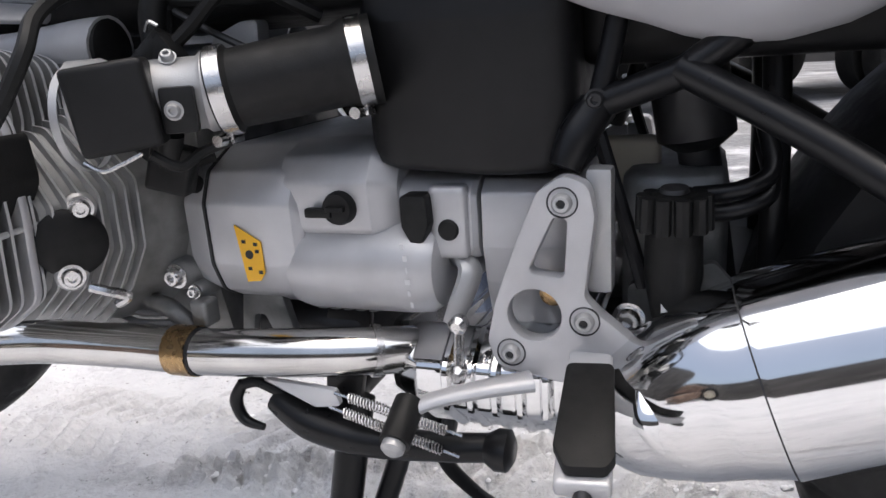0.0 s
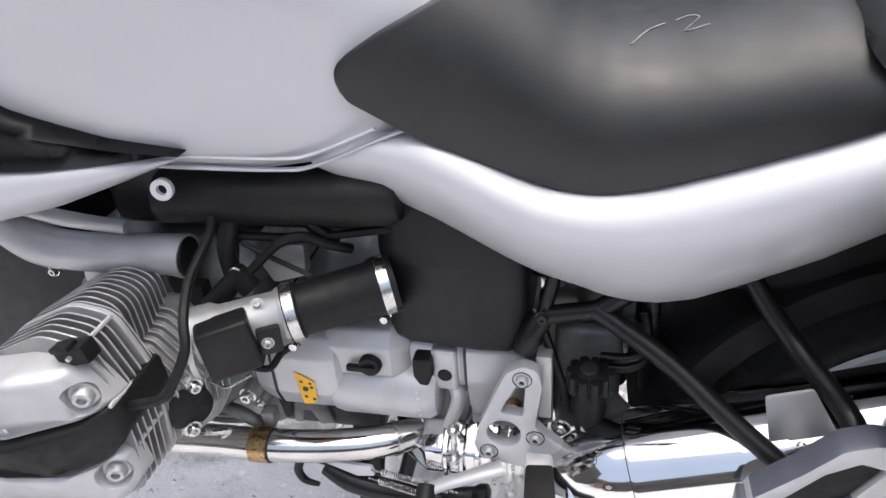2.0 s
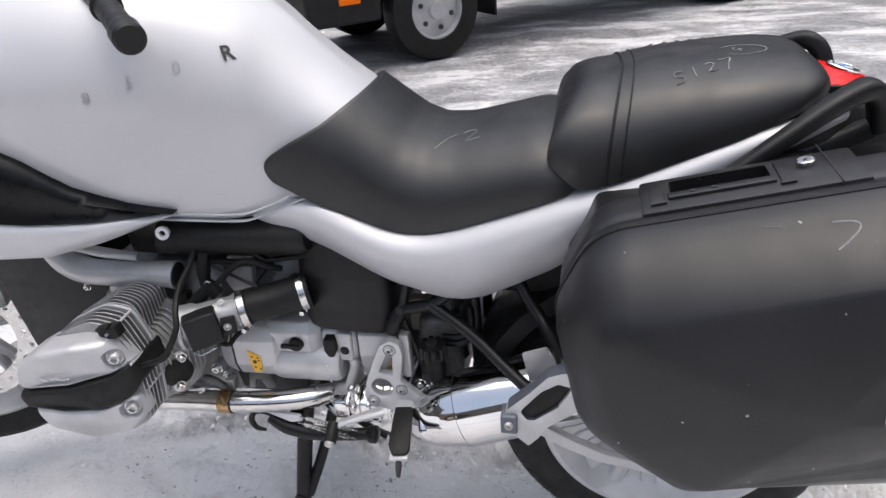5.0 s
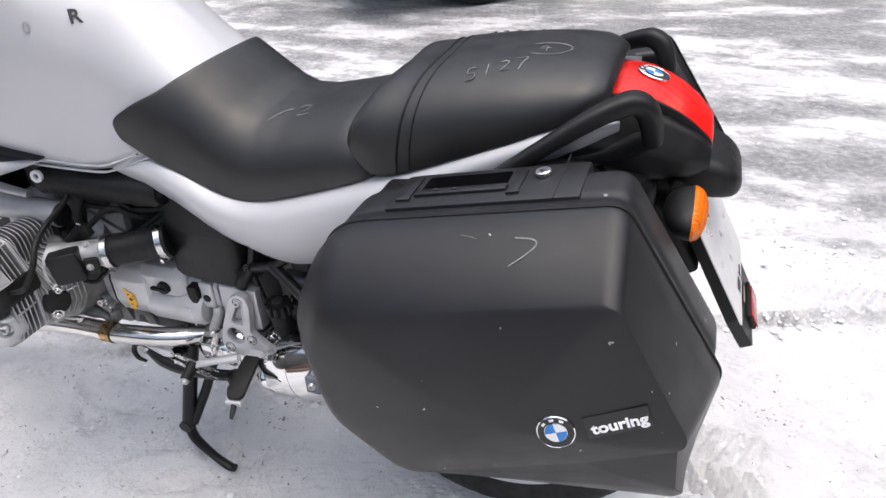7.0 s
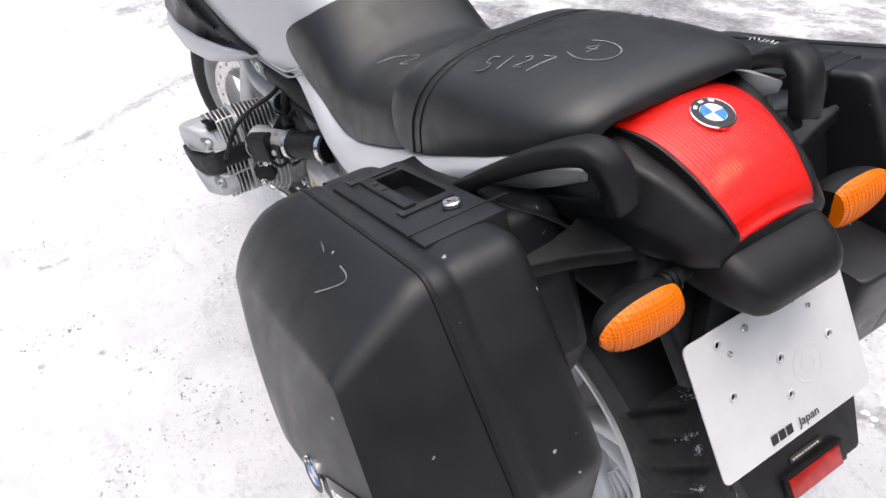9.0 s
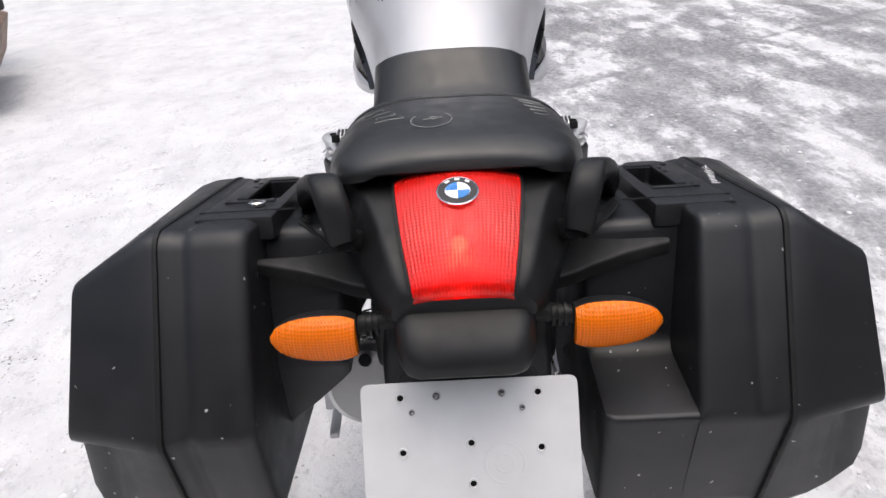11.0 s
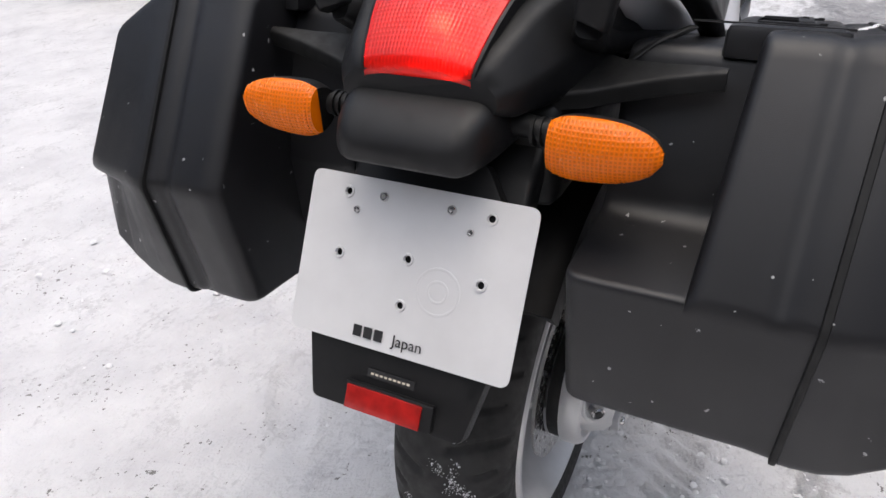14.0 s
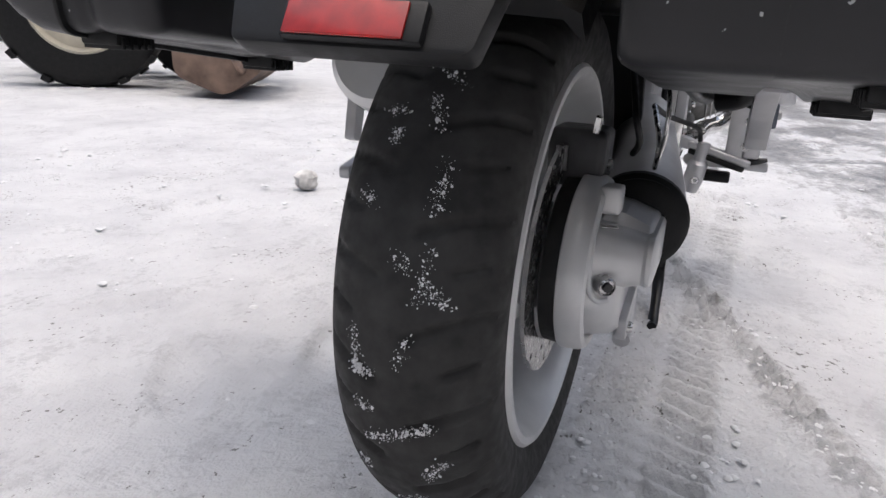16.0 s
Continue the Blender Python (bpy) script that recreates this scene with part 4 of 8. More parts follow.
def build_rail(s):
    line = [(0.012, s * 0.207, 0.838), (0.045, s * 0.203, 0.864), (0.098, s * 0.192, 0.903), (0.150, s * 0.172, 0.936), (0.186, s * 0.154, 0.952), (0.203, s * 0.145, 0.953), (0.216, s * 0.139, 0.943), (0.224, s * 0.134, 0.924), (0.228, s * 0.131, 0.903), (0.229, s * 0.130, 0.899)]
    sizes = [(0.011, 0.010), (0.012, 0.010), (0.013, 0.0105), (0.015, 0.012), (0.017, 0.013), (0.018, 0.014), (0.018, 0.0145), (0.0175, 0.0145), (0.0165, 0.0135), (0.014, 0.011)]
    rail = part("grab_rail", bar(line, sizes), PLASTIC, bike, "black plastic passenger grab rail", 50)
    foot = [(0.222, s * 0.128, 0.898), (0.200, s * 0.120, 0.884), (0.170, s * 0.116, 0.872), (0.13, s * 0.122, 0.862), (0.07, s * 0.150, 0.848), (0.02, s * 0.190, 0.832)]
    part("rail_foot", bar(foot, [(0.012, 0.012), (0.016, 0.014), (0.022, 0.014), (0.026, 0.013), (0.024, 0.012), (0.016, 0.012)]), PLASTIC, rail, "", 50)
    return rail


for s in (-1, 1):
    build_rail(s)

# ---------------------------------------------------------------- luggage cases
SEAM = [(-0.134, 0.842), (0.217, 0.917), (0.345, 0.716), (0.318, 0.550), (-0.02, 0.512), (-0.150, 0.60), (-0.180, 0.745)]
FACE = [(-0.118, 0.768), (0.226, 0.862), (0.320, 0.704), (0.215, 0.652), (-0.004, 0.566), (-0.098, 0.625), (-0.126, 0.715)]


def build_case(s, label):
    base_at = (0.08, s * 0.30, 0.50)
    case = thing("luggage_case", base_at, label, "luggage case", "pair of touring cases")
    def ring(poly, y, r, ys=None):
        q = rounded(poly, r, 5)
        return [V(p.x, s * (y if ys is None else ys(p)), p.y) for p in q]
    def grow(poly, k, c=(0.09, 0.71)):
        return [(c[0] + (x - c[0]) * k, c[1] + (z - c[1]) * k) for x, z in poly]
    rr = [0.085, 0.030, 0.030, 0.02, 0.05, 0.06, 0.075]
    # body half: soft groove round it, rolled inner edge
    mid = [(-0.134, 0.840), (0.215, 0.915), (0.340, 0.716), (0.314, 0.553), (-0.02, 0.518), (-0.149, 0.60), (-0.178, 0.745)]
    bm = bmesh.new()
    rows = []
    for y in (0.2400, 0.2410, 0.2440, 0.2490, 0.2560, 0.264, 0.276, 0.288, 0.298, 0.304, 0.308, 0.312, 0.316, 0.320, 0.324, 0.328, 0.334, 0.3405, 0.3415):
        roll = 0.06 * (1 - math.sqrt(max(0.0, 1 - min(1.0, (0.262 - y) / 0.022) ** 2))) if y < 0.262 else 0.0
        groove = 0.016 * math.exp(-(((y - 0.315) / 0.0075) ** 2))
        floor = 0.530 - 0.055 * min(1.0, max(0.0, (y - 0.285) / 0.05))
        row = []
        at_y = 0.2505 + (y - 0.240) * 0.5625 if s > 0 and y < 0.264 else y
        for p in ring(grow(mid, 1.0), at_y, rr):
            high = 1.0 if s < 0 else min(1.0, max(0.0, (p.z - 0.712) / 0.012))     # the right shell is plain below its notch
            k = 1.0 - (roll + groove) * high - (0.006 if y > 0.341 else 0.0) + 0.006 * max(0.0, (y - 0.318) / 0.02)
            row.append(V(0.09 + (p.x - 0.09) * k, p.y, max(0.71 + (p.z - 0.71) * k, floor)))
        rows.append(row)
    body = part("body", loft(bm, rows), CASE, case, "grained black plastic body shell", 50)
    # inner half: shelf under the indicator; the one over the muffler is cut away below
    step = [(-0.130, 0.822), (0.162, 0.886), (0.215, 0.722), (0.3385, 0.719), (0.3142, 0.5535), (-0.015, 0.520), (-0.14, 0.60), (-0.168, 0.74)]
    ends = (0.225, 0.2506)
    if s < 0:
        ends = (0.25, 0.262)
        step = [(-0.130, 0.822), (0.146, 0.880), (0.180, 0.80), (0.205, 0.71), (0.200, 0.60), (-0.015, 0.545), (-0.14, 0.60), (-0.168, 0.74)]
    rows = []
    for y, k in ((0.150, 0.965), (0.153, 0.985), (0.160, 0.997), (0.172, 1.0), (0.20, 1.0), (ends[0], 1.0), (ends[1], 1.0)):
        low = 0.57 + (0.285 - y) * 0.92 if s < 0 else 0.0
        rows.append([V(p.x, s * y, max(p.y, low)) for p in rounded(grow(step, k), [0.02, 0.02, 0.03, 0.02 if s < 0 else 0.008, 0.02, 0.02, 0.03, 0.03], 4)])
    part("inner_body", loft(bmesh.new(), rows), CASE, case, "", 40)
    # lid half
    def face_y(p):
        return 0.450 + 0.022 * (0.862 - p.y) / 0.3
    lid_rings = [ring(grow(SEAM, 0.985), 0.3462, rr), ring(grow(SEAM, 0.999), 0.3468, rr), ring(SEAM, 0.356, rr)]
    fr = [0.07, 0.022, 0.02, 0.1, 0.05, 0.06, 0.07]
    seam_r, face_r = rounded(SEAM, rr, 5), rounded(FACE, fr, 5)
    for t, b in ((0.2, 0.010), (0.4, 0.014), (0.6, 0.014), (0.8, 0.013), (0.9, 0.010), (0.965, 0.006)):
        ring_t = []
        for q, (a, c) in enumerate(zip(seam_r, face_r)):
            k = t * (1 - b)
            kx = k
            if q // 6 in (3, 4):                    # the lower edge turns in only near the face
                k, kx = k**2.3, max(0.0, (k - 0.88) / 0.12)
            elif q // 6 in (0, 5, 6):               # the front end is rounder than the back
                k = kx = k**2.5
            ring_t.append(V(a.x + (c.x - a.x) * kx, s * (0.356 + (face_y(c) - 0.356) * (t + b)), a.y + (c.y - a.y) * k))
        lid_rings.append(ring_t)
    lid_rings.append([V(c.x, s * face_y(c), c.y) for c in face_r])
    for k in (0.965, 0.92, 0.84, 0.72, 0.58, 0.42, 0.25, 0.1):          # the outer face swells like a shallow dome
        lid_rings.append([V(c.x, s * (face_y(c) + 0.028 * (1 - k**1.6)), c.y) for c in rounded(grow(FACE, k, (0.11, 0.70)), [v * k for v in fr], 5)])
    lid = part("lid", loft(bmesh.new(), lid_rings), CASE, case, "grained black plastic lid with worn pale scuffs", 32)
    # dark sealing groove
    part("seal", loft(bmesh.new(), [ring(grow(SEAM, 0.985), 0.340, rr), ring(grow(SEAM, 1.006), 0.3408, rr), ring(grow(SEAM, 1.009), 0.3435, rr), ring(grow(SEAM, 1.006), 0.3462, rr), ring(grow(SEAM, 0.985), 0.347, rr)]), RUBBER, case, "black rubber seal")
    # handle recess on the sloping top
    ux = V(0.351, 0, 0.075).normalized()
    def top(x, y, lift=0.0):
        return V(x, s * y, 0.842 + (x + 0.134) * 0.2137 + lift)
    def slab(x0, x1, y0, y1, h0, h1, mat, name, bev=0.003, lab=""):
        fr2 = axes_frame(top(x0, 0, 0), ux, (0, 1, 0))
        lo, hi = sorted((s * y0, s * y1))
        return part(name, box((0, lo, h0), ((x1 - x0) / ux.x, hi, h1), bev, frame=fr2), mat, case, lab)
    top_plate = slab(-0.078, 0.165, 0.222, 0.318, -0.03, 0.0010, CASE, "top_plate", 0.006, "raised plate round the carrying handle")
    fr3 = axes_frame(top(-0.042, 0, 0), ux, (0, 1, 0))
    for ob in (top_plate, body):
        carve(ob, box((0, min(s * 0.236, s * 0.276), -0.026), (0.115, max(s * 0.236, s * 0.276), 0.02), 0.006, 3, frame=fr3))
    slab(-0.046, 0.074, 0.228, 0.284, -0.036, -0.024, INK, "handle_recess", 0.0006, "dark bottom of the opening behind the handle")
    slab(-0.046, 0.074, 0.276, 0.292, -0.004, 0.0050, CASE, "carrying_handle", 0.003, "black carrying handle")
    slab(-0.066, -0.050, 0.238, 0.300, 0.0, 0.0032, CASE, "handle_end", 0.0012)
    slab(0.078, 0.090, 0.238, 0.300, 0.0, 0.0032, CASE, "handle_end", 0.0012)
    slab(0.076, 0.092, 0.296, 0.302, 0.0012, 0.0040, INK, "slot", 0)
    slab(-0.066, -0.048, 0.296, 0.302, 0.0012, 0.0040, INK, "slot", 0)
    for x in (-0.020, 0.004):
        slab(x, x + 0.006, 0.280, 0.286, 0.004, 0.0060, INK, "screw_hole", 0)
    slab(0.134, 0.1352, 0.200, 0.320, 0.0, 0.0020, INK, "panel_joint", 0)
    if s < 0:
        up = V(-0.21, 0, 0.978)
        lockp = top(0.111, 0.254, 0.002)
        lock = part("lock", disc_stack(lockp, up, [(0, 0.0105), (0.004, 0.0105), (0.0055, 0.009)], 24), STEEL, case, "round steel key lock")
        part("keyhole", box((-0.005, -0.0008, 0.0053), (0.005, 0.0008, 0.006), 0, frame=axes_frame(lockp, (0.8, 0.6, 0), (-0.6, 0.8, 0))), INK, lock)
    # feet along the lower edge
    for x in (0.03, 0.27):
        z = 0.512 + (x + 0.02) * 0.112
        foot = part("foot", box((x - 0.024, min(s * 0.305, s * 0.350), z - 0.004), (x + 0.024, max(s * 0.305, s * 0.350), z + 0.012), 0.003), RUBBER, case, "ribbed rubber foot")
        for k in range(5):
            part("rib", box((x - 0.021 + 0.009 * k, min(s * 0.303, s * 0.352), z - 0.0075), (x - 0.017 + 0.009 * k, max(s * 0.303, s * 0.352), z + 0.004), 0.001), RUBBER, foot)
    return case, face_y


left_case, face_y = build_case(-1, "black touring luggage case with round badge and pale scratches")
right_case, _ = build_case(1, "black touring luggage case with wet top and pale specks")


def lean_case(case):
    """The right case hangs lower at the top, and its joint and notch lean outward."""
    def clamp(v):
        return min(1.0, max(0.0, v))
    for ob in [*case.children, *(c for o in case.children for c in o.children)]:
        if ob.type != "MESH":
            continue
        at = origin_of(ob)
        for v in ob.data.vertices:
            p = v.co + at
            out = clamp((p.y - 0.262) / 0.08) * (1.0 - 0.6 * clamp((p.y - 0.36) / 0.08)) * 0.017 * clamp((p.z - 0.60) / 0.30)
            notch = 0.014 * clamp((p.z - 0.72) / 0.18) * clamp((p.y - 0.20) / 0.03) * (1.0 - clamp((p.y - 0.25) / 0.05))
            v.co.y += out + notch
            v.co.z -= 0.013 * clamp((p.z - 0.74) / 0.15)


lean_case(right_case)


def case_badges(case, s):
    lid = next(ob for ob in case.children if ob.name.startswith("lid"))
    bpy.context.view_layer.update()
    def seat_on(x, y, z, lift):
        """A frame on the lid's skin, its x along the rising lower edge."""
        _, p, n, _ = lid.closest_point_on_mesh(V(x, s * y, z) - origin_of(lid))
        d = V(-s * 0.060, 0.019, -s * 0.023)
        d = (d - n * d.dot(n)).normalized()
        return axes_frame(p + origin_of(lid) + n * lift, d, n.cross(d))
    roundel(seat_on(0.181, 0.487, 0.711, -0.0005), 0.0208, case)
    f2 = seat_on(0.2425, 0.477, 0.7325, 0.0005)
    plaque = part("plaque", box((-0.0345, -0.0135, -0.003), (0.0345, 0.0135, 0.0006), 0.0012, frame=f2), GLOSSBLACK, case, "glossy black plaque")
    lettering("letters", "touring", 0.0175, f2 @ Matrix.Translation((0.001, -0.003, 0.0010)), WHITE, plaque, 0.0004, squash=1.16, bold=0.0005)


def lid_scuffs():
    """One curved pale scratch and a few short ones on the sloping top of the lid."""
    n = V(0.0, -0.6, 0.8).normalized()
    lid = next(ob for ob in left_case.children if ob.name.startswith("lid"))
    bpy.context.view_layer.update()
    def on_lid(p):
        return lid.closest_point_on_mesh(p - origin_of(lid))[1] + origin_of(lid)
    for pts, r in (([(0.110, -0.408, 0.854), (0.124, -0.399, 0.865), (0.134, -0.389, 0.874), (0.128, -0.382, 0.878), (0.109, -0.380, 0.875)], 0.0011),
                   ([(0.046, -0.376, 0.866), (0.058, -0.378, 0.867), (0.066, -0.381, 0.867)], 0.0004),
                   ):
        part("scratch", tube([on_lid(V(*p)) + n * 0.0004 for p in pts], r, 5, per=4, flat=0.4), CHALK, left_case, "pale scuff mark")


lid_scuffs()


def frost_marks():
    """A row of short pale strokes of frost on the top edge of the right case."""
    bpy.context.view_layer.update()
    rng = random.Random(23)
    def on_case(p):
        best = None
        for ob in right_case.children:
            if ob.type == "MESH":
                q = ob.closest_point_on_mesh(p - origin_of(ob))[1] + origin_of(ob)
                if best is None or (q - p).length < (best - p).length:
                    best = q
        return best
    for k in range(13):
        c = V(0.070 - 0.0085 * k, 0.338 + 0.0019 * k + rng.uniform(-0.001, 0.001), 0.875 - 0.0018 * k)
        d = V(rng.uniform(-0.7, 0.7), 1.0, 0) * rng.uniform(0.003, 0.0055)
        pts = [on_case(c - d) + V(0, 0, 0.0005), on_case(c + V(rng.uniform(-0.002, 0.002), 0, 0)) + V(0, 0, 0.0005), on_case(c + d) + V(0, 0, 0.0005)]
        part("frost_mark", tube(pts, [0.0006, 0.0009, 0.0005], 5, per=2, flat=0.5), SLUSH, right_case, "small pale frost mark")
    for k in range(7):
        c = V(0.02 + 0.021 * k + rng.uniform(-0.004, 0.004), 0.398 + 0.002 * k, 0.862 + 0.004 * k)
        d = V(0.016, 0.001, 0.003) * rng.uniform(0.5, 1.0)
        pts = [on_case(c - d) + V(0, 0.0002, 0.0004), on_case(c + V(0, rng.uniform(-0.002, 0.002), 0)) + V(0, 0.0002, 0.0004), on_case(c + d) + V(0, 0.0002, 0.0004)]
        part("scratch", tube(pts, 0.0006, 5, per=2, flat=0.5), CHALK, right_case, "pale scuff mark")


frost_marks()
case_badges(left_case, -1)
case_badges(right_case, 1)

# ---------------------------------------------------------------- engine and gearbox
def section_loft(rows, name, mat, parent, label="", sharp=30):
    """A casting drawn out along x: rows of (x, [(y, z), ...])."""
    return part(name, loft(bmesh.new(), [[V(x, p.x, p.y) for p in rounded(poly, r, 4)] for x, poly, r in rows]), mat, parent, label, sharp)


def scaled(poly, k, c):
    return [(c[0] + (y - c[0]) * k, c[1] + (z - c[1]) * k) for y, z in poly]


def build_engine():
    rows = []
    poly = [(-0.12, 0.36), (0.12, 0.36), (0.14, 0.46), (0.13, 0.58), (0.09, 0.64), (-0.09, 0.64), (-0.13, 0.58), (-0.14, 0.46)]
    for x, k in ((-1.05, 0.75), (-1.02, 0.95), (-0.99, 1.0), (-0.80, 1.0), (-0.79, 0.97)):
        rows.append((x, scaled(poly, k, (0, 0.5)), 0.02))
    eng = section_loft(rows, "crankcase", CASTDARK, bike, "grey stained cast aluminium crankcase")
    for s in (-1, 1):
        flange = part("cylinder_flange", plate(rounded([(-0.99, 0.40), (-0.90, 0.403), (-0.884, 0.42), (-0.867, 0.455), (-0.872, 0.474), (-0.862, 0.50), (-0.858, 0.54), (-0.88, 0.60), (-0.99, 0.62)], 0.012, 4), *sorted((s * 0.13, s * 0.152)), bevel=0.003), CAST, eng, "machined cylinder flange")
        for d, y in ((0.0, 0.154), (-0.012, 0.161), (-0.024, 0.166)):
            line = [(-0.868 + d, s * y, 0.548), (-0.862 + d, s * y, 0.520), (-0.866 + d, s * y, 0.494), (-0.876 + d, s * y, 0.474), (-0.872 + d * 0.6, s * y, 0.455), (-0.885 + d * 0.4, s * y, 0.425), (-0.900 + d * 0.4, s * y, 0.408)]
            part("case_rib", tube(line, 0.0032, 8), CAST, eng)
        part("lower_rib", tube([(-0.890, s * 0.158, 0.411), (-0.869, s * 0.158, 0.398), (-0.825, s * 0.155, 0.399), (-0.80, s * 0.15, 0.404)], 0.0035, 8), CAST, eng)
        part("lower_rib", tube([(-0.880, s * 0.158, 0.418), (-0.860, s * 0.158, 0.407), (-0.825, s * 0.155, 0.408)], 0.003, 8), CAST, eng)
        for p, r in (((-0.812, 0.160, 0.444), 0.0085), ((-0.798, 0.156, 0.429), 0.005)):
            q = V(p[0], s * p[1], p[2])
            part("boss", disc_stack(q, (0, s, 0), [(-0.03, r * 1.9), (-0.008, r * 1.6), (-0.004, r * 1.35)], 18), CASTDARK, eng)
            bolt("bolt", q, (0, s, 0), r, eng, STEEL)
        part("drain_pipe", tube([(-0.865, s * 0.150, 0.417), (-0.829, s * 0.158, 0.416), (-0.812, s * 0.158, 0.405), (-0.80, s * 0.15, 0.39)], 0.0085, 10), CASTDARK, eng)
        part("banjo", box((-0.797, min(s * 0.145, s * 0.165), 0.400), (-0.780, max(s * 0.145, s * 0.165), 0.424), 0.004, 3), CASTDARK, eng)
        for k in range(6):
            x, z = -0.846 + 0.0055 * k, 0.455 + 0.0042 * k
            part("cast_print", box((x, min(s * 0.1405, s * 0.1425), z), (x + 0.0032, max(s * 0.1405, s * 0.1425), z + 0.010 - 0.003 * (k % 2)), 0.0006), CASTDARK, eng)
        neck = ((0.128, [(-0.98, 0.41), (-0.86, 0.40), (-0.818, 0.43), (-0.802, 0.48), (-0.802, 0.545), (-0.86, 0.60), (-0.98, 0.61)]),
                (0.170, [(-0.98, 0.41), (-0.87, 0.405), (-0.834, 0.44), (-0.812, 0.48), (-0.809, 0.54), (-0.86, 0.595), (-0.98, 0.605)]),
                (0.210, [(-0.98, 0.42), (-0.88, 0.425), (-0.842, 0.455), (-0.822, 0.485), (-0.820, 0.53), (-0.86, 0.58), (-0.98, 0.60)]),
                (0.252, [(-0.98, 0.43), (-0.88, 0.44), (-0.852, 0.465), (-0.842, 0.49), (-0.842, 0.525), (-0.865, 0.57), (-0.98, 0.59)]))
        part("cylinder_neck", loft(bmesh.new(), [[V(p.x, s * y, p.y) for p in rounded(poly, 0.012, 4)] for y, poly in neck]), CASTDARK, eng, "finned cast neck between crankcase and cylinder")
        for i in range(4, 11):
            y = 0.148 + 0.0098 * i
            (y0, a), (y1, b) = next((p, q) for p, q in zip(neck, neck[1:]) if p[0] <= y <= q[0])
            k = (y - y0) / (y1 - y0)
            poly = [(p[0] + (q[0] - p[0]) * k, p[1] + (q[1] - p[1]) * k) for p, q in zip(a, b)]
            big = [(-0.92 + (x + 0.92) * 1.06, 0.505 + (z - 0.505) * 1.06) for x, z in poly]
            # fin shading in colour: dark sides, pale outer edge
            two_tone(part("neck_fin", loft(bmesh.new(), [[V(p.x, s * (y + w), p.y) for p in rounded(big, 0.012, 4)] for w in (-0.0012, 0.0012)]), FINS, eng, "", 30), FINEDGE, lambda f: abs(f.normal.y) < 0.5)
        face = V(0.76, s * 0.65, 0.0)
        part("rubber_cover", disc_stack((-0.838, s * 0.233, 0.497), face, [(-0.01, 0.027), (0.010, 0.0265), (0.013, 0.022)], 36), RUBBER, eng, "round black rubber cover")
        for p in ((-0.822, 0.232, 0.522), (-0.828, 0.247, 0.472)):
            q = V(p[0], s * p[1], p[2])
            part("boss", disc_stack(q, face, [(-0.03, 0.013), (-0.006, 0.012), (-0.004, 0.010)], 18), CAST, eng)
            bolt("bolt", q, face, 0.0075, eng, STEEL)
        part("clip", tube([(-0.822, s * 0.238, 0.462), (-0.812, s * 0.232, 0.457), (-0.803, s * 0.222, 0.450), (-0.812, s * 0.225, 0.444)], 0.0042, 8), STEEL, eng, "small steel bracket")
    for s in (-1, 1):
        part("front_cover", plate(rounded([(-1.24, 0.42), (-1.04, 0.40), (-1.02, 0.62), (-1.06, 0.70), (-1.22, 0.72), (-1.27, 0.60)], 0.03, 4), *sorted((s * 0.02, s * 0.115)), bevel=0.01), PLASTIC, eng, "black plastic front cover")
        for x, z in ((-1.07, 0.585), (-1.06, 0.52), (-1.11, 0.49)):
            bolt("bolt", (x, s * 0.117, z), (0, s, 0), 0.006, eng, STEEL)
    part("sump", box((-1.0, -0.10, 0.345), (-0.66, 0.10, 0.395), 0.015, 3), DARKSTEEL, eng, "dark sump pan")
    part("wiring_loom", tube([(-0.86, -0.15, 0.60), (-0.82, -0.16, 0.56), (-0.79, -0.155, 0.545), (-0.765, -0.14, 0.55)], 0.008, 8), RUBBER, eng)
    for k in range(4):
        part("connector", box((-0.865 + 0.02 * k, -0.165, 0.60 - 0.012 * k), (-0.848 + 0.02 * k, -0.145, 0.622 - 0.012 * k), 0.002), RUBBER, eng)

    # gearbox in silver paint
    body = [(0.10, 0.412), (-0.115, 0.412), (-0.148, 0.432), (-0.158, 0.458), (-0.158, 0.510), (-0.146, 0.535), (-0.110, 0.553), (0.10, 0.556)]
    c = (-0.03, 0.485)
    rows = [(-0.803, scaled(body, 0.86, c), 0.012), (-0.798, scaled(body, 0.92, c), 0.012), (-0.772, scaled(body, 0.995, c), 0.012), (-0.769, scaled(body, 0.985, c), 0.012), (-0.766, scaled(body, 1.0, c), 0.012), (-0.705, scaled(body, 1.0, c), 0.014), (-0.690, scaled(body, 0.96, c), 0.014), (-0.684, scaled(body, 0.90, c), 0.014)]
    gb = section_loft(rows, "gearbox", SILVERTRIM, bike, "silver painted gearbox and starter cover with a yellow sticker")
    part("joint_line", loft(bmesh.new(), [[V(x, p.x, p.y) for p in rounded(scaled(body, 1.004, c), 0.012, 4)] for x in (-0.7705, -0.7680)]), INK, gb)
    up = [(0.08, 0.47), (-0.120, 0.47), (-0.146, 0.485), (-0.148, 0.525), (-0.135, 0.545), (-0.10, 0.556), (0.08, 0.556)]
    section_loft([(-0.700, up, 0.012), (-0.622, up, 0.012), (-0.612, scaled(up, 0.93, c), 0.012), (-0.604, scaled(up, 0.86, c), 0.012)], "upper_housing", SILVERTRIM, gb)
    lowb = [(0.08, 0.46), (-0.122, 0.46), (-0.128, 0.47), (-0.128, 0.512), (-0.118, 0.522), (-0.09, 0.530), (0.08, 0.530)]
    section_loft([(-0.63, lowb, 0.008), (-0.545, lowb, 0.008), (-0.541, scaled(lowb, 0.97, c), 0.008)], "rear_housing", SILVERTRIM, gb)
